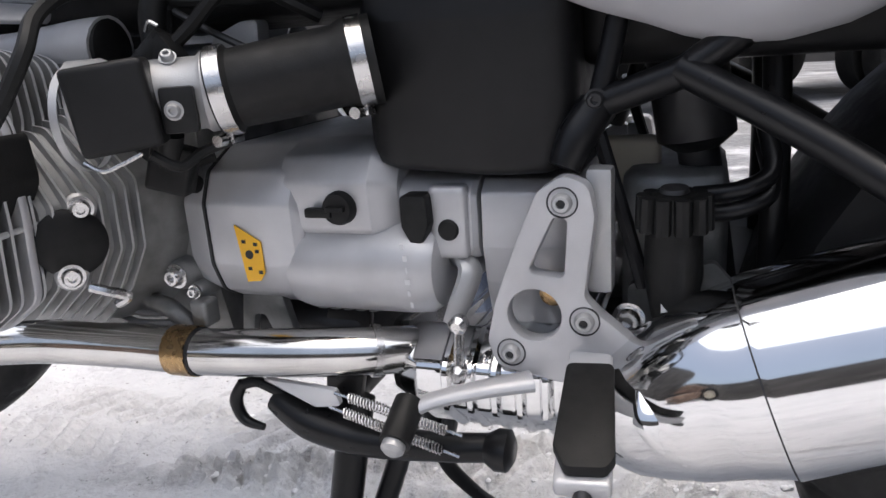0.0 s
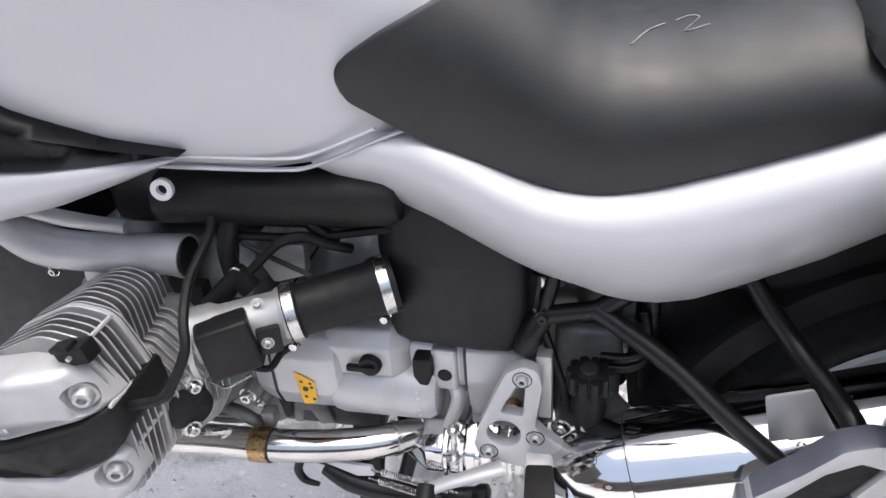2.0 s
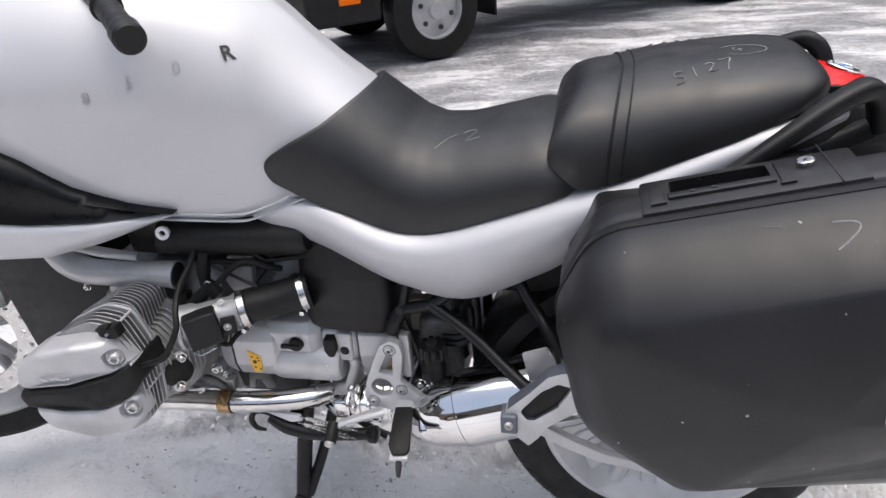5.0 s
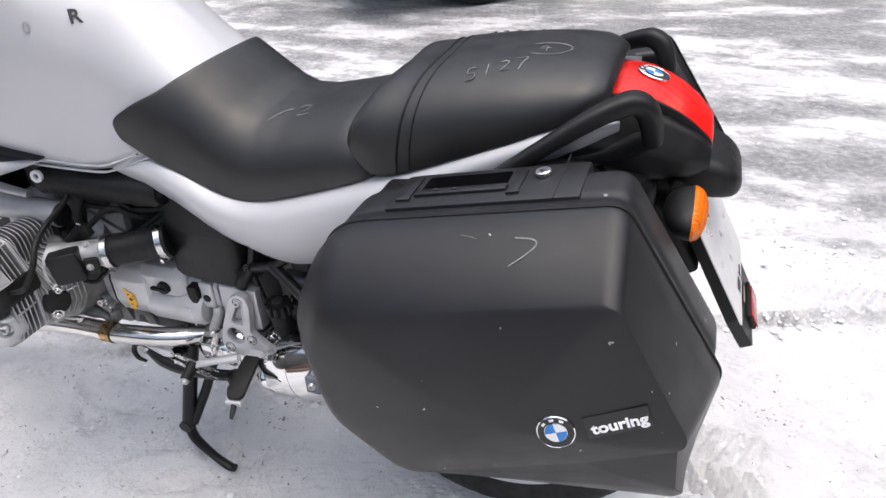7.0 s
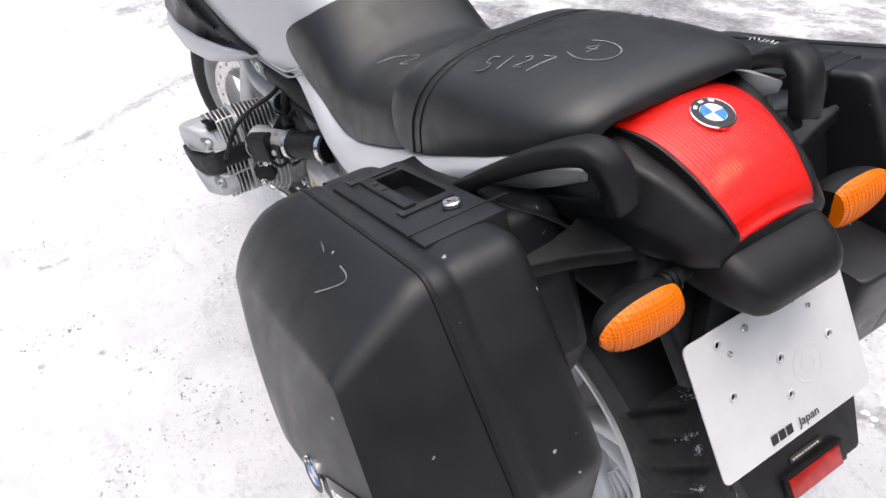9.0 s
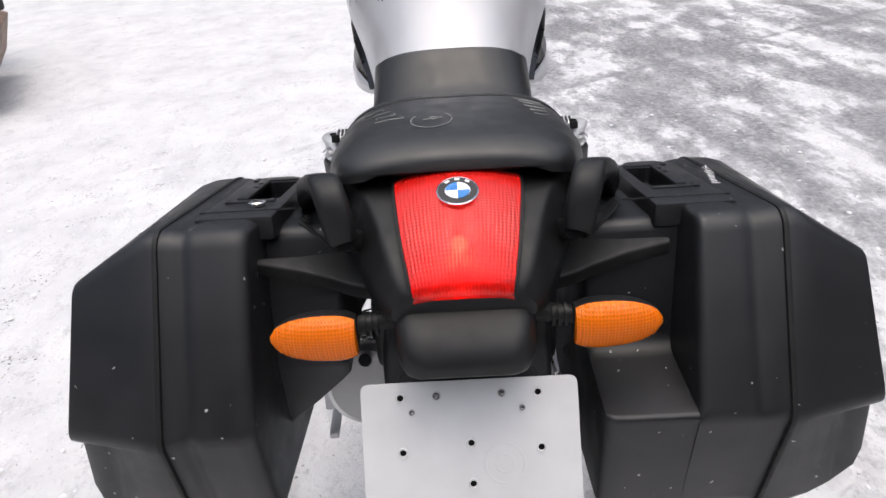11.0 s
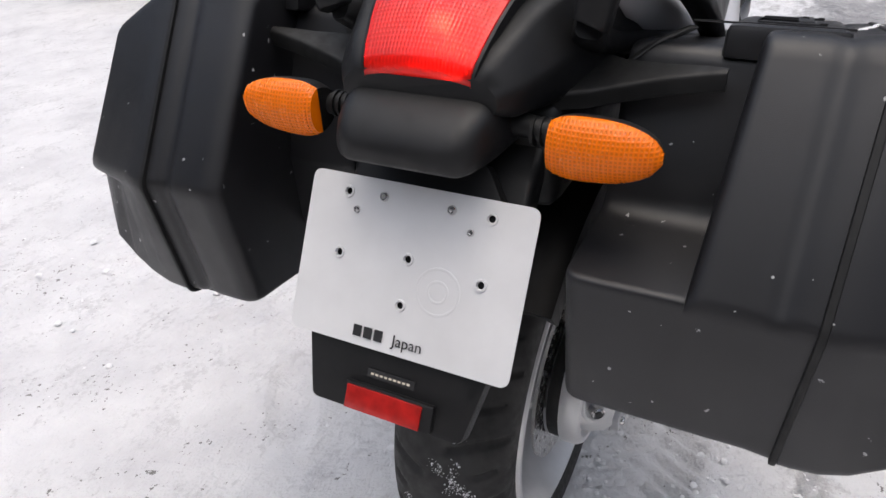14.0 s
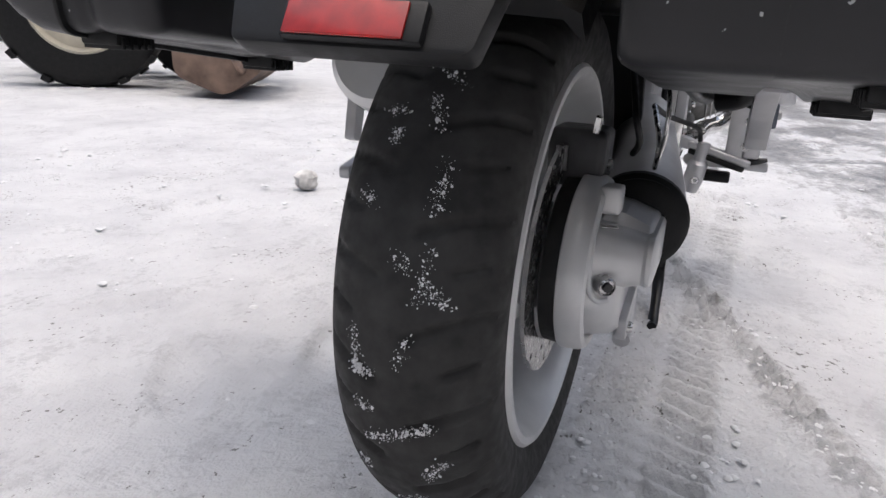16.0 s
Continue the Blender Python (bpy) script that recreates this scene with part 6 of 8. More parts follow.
def build_foot_plate(s):
    outline = [(-0.468, 0.534), (-0.450, 0.528), (-0.446, 0.505), (-0.451, 0.470), (-0.454, 0.447), (-0.444, 0.436), (-0.425, 0.420), (-0.402, 0.396), (-0.417, 0.378), (-0.447, 0.402), (-0.470, 0.380), (-0.520, 0.390), (-0.526, 0.410), (-0.519, 0.440), (-0.502, 0.485), (-0.486, 0.522)]
    rad = [0.014, 0.014, 0.01, 0.02, 0.01, 0.01, 0.01, 0.004, 0.004, 0.006, 0.008, 0.012, 0.012, 0.02, 0.03, 0.014]
    tri = rounded([(-0.474, 0.505), (-0.465, 0.503), (-0.468, 0.461), (-0.494, 0.464)], 0.005, 4)
    fp = part("foot_plate", plate(rounded(outline, rad, 5), *sorted((s * 0.148, s * 0.164)), [tri, circle(-0.490, 0.432, 0.0195, 28)], bevel=0.0025), SILVERTRIM, bike, "silver cast footrest plate with cut-outs and torx bolts", 50)
    for x, z in ((-0.468, 0.515), (-0.454, 0.430), (-0.508, 0.402)):
        part("bolt_ring", lathe([(-0.003, 0.0096), (-0.0016, 0.0101), (-0.0016, 0.0107), (-0.003, 0.0111)], (x, s * 0.1665, z), (0, s, 0), 24), DARKSTEEL, fp)
        part("socket", disc_stack((x, s * 0.1665, z), (0, s, 0), [(0.0, 0.0030), (0.0012, 0.0032)], 6), INK, fp)
        bolt("bolt", (x, s * 0.166, z), (0, s, 0), 0.0072, fp, CAST, 24, "torx bolt")
    part("backing_plate", box((-0.455, min(s * 0.125, s * 0.147), 0.445), (-0.437, max(s * 0.125, s * 0.147), 0.535), 0.004), CAST, fp)
    part("hole_bush", disc_stack((-0.483, s * 0.12, 0.438), (0, s, 0), [(0, 0.010), (0.012, 0.010), (0.013, 0.006)], 20), HEATED, fp)
    bolt("stud", (-0.427, s * 0.138, 0.423), (0, s, 0), 0.009, fp, STEEL)
    # rider's peg
    d = V(0.10, s * 1.0, -0.25).normalized()
    a = V(-0.449, s * 0.176, 0.402)
    fr = axes_frame(a, d, V(1, 0, 0))
    peg = part("rider_peg", box((0.0, -0.017, -0.014), (0.103, 0.017, -0.002), 0.004, 3, frame=fr), SILVERTRIM, fp, "silver footpeg with black rubber")
    top = plate(rounded([(0.004, -0.015), (0.080, -0.018), (0.098, -0.010), (0.097, 0.014), (0.088, 0.019), (0.004, 0.017)], 0.006, 4), -0.007, 0.002, bevel=0.002, frame=fr @ Matrix(((1, 0, 0, 0), (0, 0, 1, 0), (0, -1, 0, 0), (0, 0, 0, 1))))
    part("rubber", top, RUBBER, peg, "worn black rubber pad")
    part("feeler_bolt", tube([fr @ V(0.098, 0, -0.010), fr @ V(0.112, 0, -0.018), fr @ V(0.124, 0, -0.024)], [0.006, 0.0055, 0.003], 10), DARKSTEEL, peg)
    part("clevis", box((-0.022, -0.015, -0.016), (0.006, 0.015, 0.002), 0.004, frame=fr), SILVERTRIM, peg)
    return fp


for s in (-1, 1):
    build_foot_plate(s)

lever = part("shift_lever", tube([(-0.492, -0.170, 0.383), (-0.525, -0.186, 0.381), (-0.560, -0.198, 0.374), (-0.577, -0.203, 0.366)], [0.012, 0.010, 0.009, 0.010], 12, flat=0.6), SILVERTRIM, bike, "silver gear lever with a rubber pad")
part("rubber", tube([(-0.577, -0.200, 0.372), (-0.577, -0.232, 0.356)], 0.0115, 16), RUBBER, lever, "black rubber sleeve")
part("end_stop", disc_stack((-0.577, -0.232, 0.356), V(0, -0.032, -0.016), [(0, 0.0085), (0.005, 0.0085), (0.008, 0.005)], 16), CAST, lever)
part("link_rod", tube([(-0.553, -0.150, 0.412), (-0.552, -0.160, 0.378)], 0.0042, 10), STEEL, lever)
for p in ((-0.553, -0.150, 0.415), (-0.552, -0.160, 0.378)):
    part("ball_joint", disc_stack(p, (0, -1, 0), [(-0.008, 0.004), (-0.004, 0.0075), (0.004, 0.0075), (0.008, 0.004)], 16), STEEL, lever)


def build_passenger_peg(s):
    """Cast arm that carries the folded passenger peg, seen beside the case."""
    out = [(-0.257, 0.494), (-0.252, 0.508), (-0.218, 0.542), (-0.191, 0.574), (-0.165, 0.584), (-0.139, 0.577), (-0.098, 0.572), (0.02, 0.550), (0.02, 0.528), (-0.080, 0.540), (-0.140, 0.517), (-0.189, 0.480), (-0.205, 0.454), (-0.220, 0.437), (-0.253, 0.468)]
    rad = [0.006, 0.010, 0.02, 0.02, 0.02, 0.03, 0.05, 0.0, 0.0, 0.04, 0.03, 0.02, 0.004, 0.004, 0.006]
    slot = rounded([(-0.143, 0.559), (-0.123, 0.560), (-0.099, 0.559), (-0.093, 0.551), (-0.102, 0.545), (-0.127, 0.545)], 0.004, 3)[::-1]
    gap = rounded([(-0.232, 0.505), (-0.200, 0.545), (-0.176, 0.561), (-0.155, 0.556), (-0.175, 0.520), (-0.211, 0.491), (-0.222, 0.491)], 0.005, 3)[::-1]
    peg = part("passenger_peg_arm", plate(rounded(out, rad, 4), *sorted((s * 0.256, s * 0.284)), [slot, gap], bevel=0.003), SILVERTRIM, bike, "silver cast passenger peg arm with a folded peg", 50)
    # upward faces are darker and bluer than the rest of the arm
    two_tone(peg, BLUEGREY, lambda f: f.normal.z > 0.55)
    rub = [(-0.231, 0.505), (-0.200, 0.544), (-0.177, 0.560), (-0.157, 0.555), (-0.176, 0.521), (-0.211, 0.492), (-0.221, 0.492)]
    part("folded_peg", plate(rounded(rub, 0.005, 3), *sorted((s * 0.250, s * 0.280)), bevel=0.004), RUBBER, peg, "black rubber of the folded peg")
    part("peg_knuckle", box((-0.262, min(s * 0.258, s * 0.292), 0.466), (-0.236, max(s * 0.258, s * 0.292), 0.500), 0.004, 3), BLUEGREY, peg, "worn blue-grey hinge block")
    if s < 0:
        low = [(-0.220, 0.440), (-0.200, 0.452), (-0.150, 0.424), (-0.10, 0.402), (-0.02, 0.385), (-0.02, 0.368), (-0.11, 0.384), (-0.165, 0.408)]
        part("lower_strut", plate(rounded(low, 0.006, 3), *sorted((s * 0.236, s * 0.252)), bevel=0.003), SILVERTRIM, peg)
        web = [(-0.098, 0.540), (-0.074, 0.540), (-0.050, 0.480), (-0.040, 0.420), (-0.062, 0.415), (-0.074, 0.470)]
        part("web", plate(rounded(web, 0.006, 3), *sorted((s * 0.240, s * 0.256)), bevel=0.003), SILVERTRIM, peg)
    bolt("pivot", (-0.249, s * 0.293, 0.484), (0, s, 0), 0.007, peg, CAST)
    part("arm_root", tube([(-0.16, s * 0.262, 0.55), (-0.165, s * 0.245, 0.51), (-0.178, s * 0.215, 0.500)], 0.013, 10), TUBE, peg)
    return peg


for s in (-1, 1):
    build_passenger_peg(s)

# preload adjuster and damper
pre = part("preload_adjuster", disc_stack((-0.397, -0.140, 0.517), V(0.0, 0.10, -1), [(0, 0.012), (0.003, 0.018), (0.024, 0.020), (0.028, 0.019), (0.060, 0.020), (0.085, 0.016), (0.105, 0.012)], 24), RUBBER, bike, "black spring preload adjuster with hoses")
for i in range(10):
    a = 2 * math.pi * i / 10
    part("knurl", tube([(-0.397 + 0.0195 * math.cos(a), -0.140 + 0.0195 * math.sin(a), 0.516), (-0.397 + 0.0205 * math.cos(a), -0.138 + 0.0205 * math.sin(a), 0.492)], 0.0055, 8), RUBBER, pre)
part("knob_cap", disc_stack((-0.397, -0.140, 0.518), V(0.0, -0.1, 1), [(0, 0.010), (0.003, 0.009)], 20), DARKSTEEL, pre)
part("label", box((-0.404, -0.1485, 0.424), (-0.394, -0.1465, 0.450), 0.0), PLATE, pre, "small white label")
for dz in (0.0, -0.014):
    part("hose", tube([(-0.385, -0.105, 0.508 + dz), (-0.355, -0.11, 0.513 + dz), (-0.335, -0.10, 0.525 + dz), (-0.340, -0.08, 0.555 + dz)], 0.0065, 10), TUBE, pre)
part("damper", disc_stack((-0.40, -0.04, 0.64), V(0.15, 0, -1), [(0, 0.03), (0.10, 0.03), (0.11, 0.016), (0.22, 0.016)], 20), DARKSTEEL, pre)
# added cream block in place of the bright snow seen between tubes
part("reservoir", box((-0.462, -0.040, 0.470), (-0.412, -0.012, 0.541), 0.008, 3), CREAM, pre, "cream block standing for bright snow behind the tubes")
part("stay_plate", plate(rounded([(-0.43, 0.40), (-0.35, 0.405), (-0.345, 0.43), (-0.37, 0.46), (-0.43, 0.44)], 0.006, 3), -0.11, -0.10), CASTDARK, pre)
swing = part("swing_arm", tube([(-0.46, 0.07, 0.42), (-0.34, 0.10, 0.40), (-0.20, 0.125, 0.37), (-0.10, 0.135, 0.345)], [0.05, 0.05, 0.045, 0.045], 18), CAST, bike, "grey cast swing arm with the shaft drive")
part("pivot_casting", box((-0.44, -0.07, 0.36), (-0.36, 0.08, 0.52), 0.015, 3), CASTDARK, swing)

# front suspension arm
for s in (-1, 1):
    arm = part("front_arm", tube([(-1.10, s * 0.13, 0.690), (-1.075, s * 0.135, 0.655), (-1.03, s * 0.14, 0.637), (-0.95, s * 0.145, 0.637), (-0.87, s * 0.148, 0.641), (-0.845, s * 0.148, 0.640)], [0.026, 0.026, 0.025, 0.023, 0.024, 0.026], 18), SILVERTRIM, bike, "silver cast front frame arm")
    part("arm_rib", tube([(-1.06, s * 0.14, 0.690), (-0.99, s * 0.145, 0.680), (-0.915, s * 0.145, 0.672)], [0.008, 0.010, 0.008], 10), SILVERTRIM, arm)
    part("rubber_end", disc_stack((-0.847, s * 0.148, 0.640), V(1, -0.1 * s, 0), [(0, 0.0235), (0.004, 0.0235), (0.006, 0.020)], 20), RUBBER, arm, "black rubber plug")

# ---------------------------------------------------------------- exhaust
def build_exhaust():
    line = [(-1.03, -0.275, 0.455), (-1.055, -0.25, 0.415), (-1.03, -0.212, 0.385), (-0.95, -0.187, 0.383), (-0.86, -0.180, 0.384), (-0.78, -0.178, 0.3845), (-0.70, -0.168, 0.386), (-0.645, -0.150, 0.384), (-0.610, -0.125, 0.378), (-0.585, -0.10, 0.368)]
    ex = part("exhaust_pipe", tube(line, 0.0203, 20), PIPE, bike, "polished steel exhaust header with a heat-tinted sleeve")
    other = [(x, -y, z) for x, y, z in line]
    part("right_pipe", tube(other, 0.0185, 16), PIPE, ex)
    part("tinted_sleeve", tube([(-0.806, -0.1785, 0.3843), (-0.782, -0.178, 0.3845)], 0.0222, 24), HEATED, ex, "brown heat-tinted sleeve")
    part("sleeve_joint", tube([(-0.783, -0.178, 0.3845), (-0.779, -0.178, 0.3845)], 0.0212, 24), INK, ex)
    part("weld_ring", tube([(-0.634, -0.144, 0.383), (-0.629, -0.140, 0.382)], 0.0222, 20), STEEL, ex)
    rows = []
    box_poly = [(-0.155, 0.345), (-0.12, 0.312), (0.09, 0.312), (0.12, 0.345), (0.12, 0.375), (0.09, 0.395), (-0.12, 0.402), (-0.155, 0.380)]
    for x, k in ((-0.645, 0.55), (-0.62, 0.85), (-0.59, 1.0), (-0.50, 1.0), (-0.455, 0.9), (-0.44, 0.6)):
        rows.append((x, scaled(box_poly, k, (-0.01, 0.355)), 0.012))
    col = section_loft(rows, "collector_box", CHROME, ex, "polished catalyst box")
    for i in range(6):
        x = -0.565 + 0.02 * i
        part("rib", loft(bmesh.new(), [[V(x + dx, p.x, p.y) for p in rounded(scaled(box_poly, k, (-0.01, 0.355)), 0.012, 4)] for dx, k in ((-0.005, 1.0), (-0.002, 1.03), (0.002, 1.03), (0.005, 1.0))]), CHROME, col)
    # muffler
    p0, p1 = V(-0.337, -0.166, 0.402), V(0.045, -0.160, 0.543)
    ax = (p1 - p0).normalized()
    ln = (p1 - p0).length
    link = part("link_pipe", tube([(-0.475, -0.10, 0.345), (-0.445, -0.130, 0.350), (-0.415, -0.152, 0.362), (-0.385, -0.162, 0.379), (-0.358, -0.1655, 0.394), (-0.334, -0.166, 0.4028), (-0.318, -0.166, 0.4075)], [0.026, 0.034, 0.048, 0.0575, 0.063, 0.0662, 0.0664], 36), CHROME, ex, "chrome cone")
    muf = part("muffler", disc_stack(p0, ax, [(0.000, 0.0640), (0.0005, 0.0672), (0.004, 0.0676), (ln - 0.03, 0.067), (ln - 0.01, 0.066), (ln, 0.058), (ln + 0.001, 0.03), (ln - 0.04, 0.026)], 40), CHROME, bike, "chrome muffler")
    part("seam_ring", lathe([(-0.0006, 0.0660), (-0.0006, 0.0670), (0.0008, 0.0670), (0.0008, 0.0660)], p0, ax, 40), DARKSTEEL, muf)
    part("end_cap", disc_stack(p0, ax, [(ln - 0.028, 0.0676), (ln - 0.008, 0.067), (ln + 0.002, 0.058), (ln + 0.003, 0.022)], 40), SPOKES, muf, "silver end cap with rows of slots")
    hang = p0 + ax * 0.135
    for q in range(3):
        for k in range(20):
            a = radians(18 * k + 6 * q)
            u = ax.cross(V(0, 1, 0)).normalized()
            w = ax.cross(u)
            d = u * math.cos(a) + w * math.sin(a)
            fr = axes_frame(p0 + ax * (ln - 0.060 + 0.017 * q) + d * 0.0665, ax, d.cross(ax))
            part("slot", box((-0.0055, -0.004, -0.0005), (0.0055, 0.004, 0.0012), 0.0, frame=fr), INK, muf)
    # pale grey colour stands in for the sky mirrored in chrome
    part("hanger_plate", plate(rounded([(-0.236, 0.556), (-0.196, 0.570), (-0.168, 0.522), (-0.186, 0.492), (-0.222, 0.492)], 0.005, 3), -0.206, -0.202, bevel=0.001), SILVERTRIM, muf, "chrome hanger plate, its sky reflection put in as pale grey")
    bolt("bolt", (-0.196, -0.208, 0.502), (0, -1, 0), 0.006, muf, STEEL)
    part("hanger_strap", lathe([(-0.022, 0.0672), (-0.022, 0.0688), (0.022, 0.0688), (0.022, 0.0672)], hang, ax, 40), CHROME, muf, "chrome hanger strap")
    part("guard_bulge", tube([(-0.408, -0.196, 0.404), (-0.402, -0.209, 0.386), (-0.394, -0.210, 0.366)], [0.008, 0.016, 0.008], 16, flat=0.5), CHROME, muf, "chrome guard bulge")
    part("clamp_bolt", tube([(-0.430, -0.175, 0.372), (-0.412, -0.190, 0.384)], 0.0055, 10), STEEL, muf)
    part("clamp_lug", box((-0.440, -0.178, 0.366), (-0.422, -0.160, 0.386), 0.003), CASTDARK, muf)


build_exhaust()


# ---------------------------------------------------------------- stands
def build_stands():
    cs = part("centre_stand", tube([(-0.70, -0.135, 0.300), (-0.70, 0.135, 0.300)], 0.014, 12), TUBE, bike, "black painted centre stand")
    for s in (-1, 1):
        leg = part("leg", tube([(-0.685, s * 0.085, 0.305), (-0.695, s * 0.115, 0.20), (-0.700, s * 0.145, 0.11)], [0.017, 0.016, 0.016], 12), TUBE, cs)
        part("foot", tube([(-0.700, s * 0.145, 0.115), (-0.690, s * 0.150, 0.075), (-0.650, s * 0.153, 0.035), (-0.612, s * 0.155, 0.012), (-0.595, s * 0.155, 0.010)], [0.014, 0.012, 0.010, 0.011, 0.010], 12, flat=0.8), TUBE, leg)
        part("brace", tube([(-0.630, s * 0.06, 0.31), (-0.660, s * 0.10, 0.20), (-0.69, s * 0.14, 0.115)], 0.011, 10), TUBE, cs)
        part("knuckle", disc_stack((-0.702, s * 0.147, 0.112), (0, s, 0), [(-0.012, 0.015), (0.012, 0.015)], 14), TUBE, leg)
    for s in (-1, 1):
        part("stand_bracket", plate(rounded([(-0.715, 0.288), (-0.680, 0.288), (-0.655, 0.40), (-0.700, 0.40)], 0.008, 3), *sorted((s * 0.088, s * 0.098)), bevel=0.002), TUBE, cs)
    ss = part("side_stand", tube([(-0.725, -0.155, 0.335), (-0.690, -0.162, 0.320), (-0.64, -0.165, 0.312), (-0.575, -0.165, 0.314), (-0.525, -0.160, 0.317)], [0.013, 0.016, 0.0145, 0.0120, 0.0115], 14), TUBE, bike, "black folded side stand with springs")
    part("foot", loft(bmesh.new(), [[V(-0.532 + dx, -0.162 + q[0], 0.317 + q[1]) for q in [(0.018 * k * math.cos(a), 0.016 * k * math.sin(a)) for a in [2 * math.pi * i / 14 for i in range(14)]]] for dx, k in ((0.0, 0.7), (0.008, 1.0), (0.018, 1.0), (0.022, 0.6))]), TUBE, ss)
    part("hook_arm", tube([(-0.752, -0.165, 0.350), (-0.738, -0.162, 0.352), (-0.715, -0.158, 0.340)], 0.005, 10), TUBE, ss)
    part("hook", tube([(-0.752, -0.165, 0.352), (-0.760, -0.168, 0.335), (-0.752, -0.170, 0.318), (-0.733, -0.170, 0.313)], [0.005, 0.006, 0.005, 0.003], 10), TUBE, ss)
    part("spring_plate", plate(rounded([(-0.728, 0.361), (-0.695, 0.360), (-0.657, 0.358), (-0.653, 0.344), (-0.677, 0.340), (-0.716, 0.356)], 0.003, 3), -0.172, -0.166, bevel=0.001), PLATE, ss, "pale zinc spring plate")
    for (a, b) in ((V(-0.656, -0.174, 0.357), V(-0.548, -0.172, 0.331)), (V(-0.660, -0.178, 0.346), V(-0.550, -0.176, 0.315))):
        d = (b - a)
        coil = [a + d * (0.12 + 0.76 * t / 220) + V(0.0, 0.0040 * math.cos(t * 0.9), 0.0040 * math.sin(t * 0.9)) for t in range(221)]
        part("spring", tube(coil, 0.0008, 5, per=1), STEEL, ss, "coil spring")
        part("spring_hook", tube([a, a + d * 0.12], 0.0014, 6), STEEL, ss)
        part("spring_hook", tube([b, b - d * 0.12], 0.0014, 6), STEEL, ss)


build_stands()


# ---------------------------------------------------------------- wheels
def tyre_mesh(cx, cz, R, rim_r, half, seg, grooves, depth):
    """A tyre about the y axis with cut grooves."""
    prof = []
    for i in range(41):
        t = -1 + 2 * i / 40
        a = t * math.pi / 2
        y = half * math.sin(a) if abs(t) < 0.72 else half * (math.sin(0.72 * math.pi / 2) + 0.10 * (abs(t) - 0.72) / 0.28 * math.cos((abs(t) - 0.72) / 0.28 * 3.0)) * (1 if t > 0 else -1)
        if abs(t) < 0.72:
            crown = R - (R - rim_r) * 0.42 * (abs(t) / 0.72) ** 2.3
        else:
            crown = R - (R - rim_r) * (0.42 + 0.58 * (abs(t) - 0.72) / 0.28)
        prof.append((y, crown, t))
    vs, fs = [], []
    n = len(prof)
    for k in range(seg):
        a = 2 * math.pi * k / seg
        for y, r, t in prof:
            cut = grooves(a, t) if abs(t) < 0.74 else 0
            rr = r - depth * cut
            vs.append((cx + rr * math.cos(a), y, cz + rr * math.sin(a)))
    for k in range(seg):
        k2 = (k + 1) % seg
        for i in range(n - 1):
            fs.append((k * n + i, k * n + i + 1, k2 * n + i + 1, k2 * n + i))
    bm = bmesh.new()
    made = [bm.verts.new(v) for v in vs]
    for f in fs:
        bm.faces.new([made[i] for i in f])
    return bm


def rear_grooves(a, t):
    """Curved sipes that sweep from near the middle out to the shoulders."""
    side = 1 if t > 0 else -1
    q = abs(t)
    turn = a / (2 * math.pi) * 22 + (0.5 if side > 0 else 0.0)
    w = (turn - 0.9 * q + 0.55 * q * q) % 1.0
    w2 = (turn + 0.42 - 0.5 * q) % 1.0
    cut = 0.0
    if 0.10 < q < 0.70:
        cut = max(0.0, 1 - abs(w - 0.5) / 0.075)
    if 0.34 < q < 0.60:
        cut = max(cut, 0.8 * max(0.0, 1 - abs(w2 - 0.5) / 0.06))
    return min(1.0, 2.2 * cut)


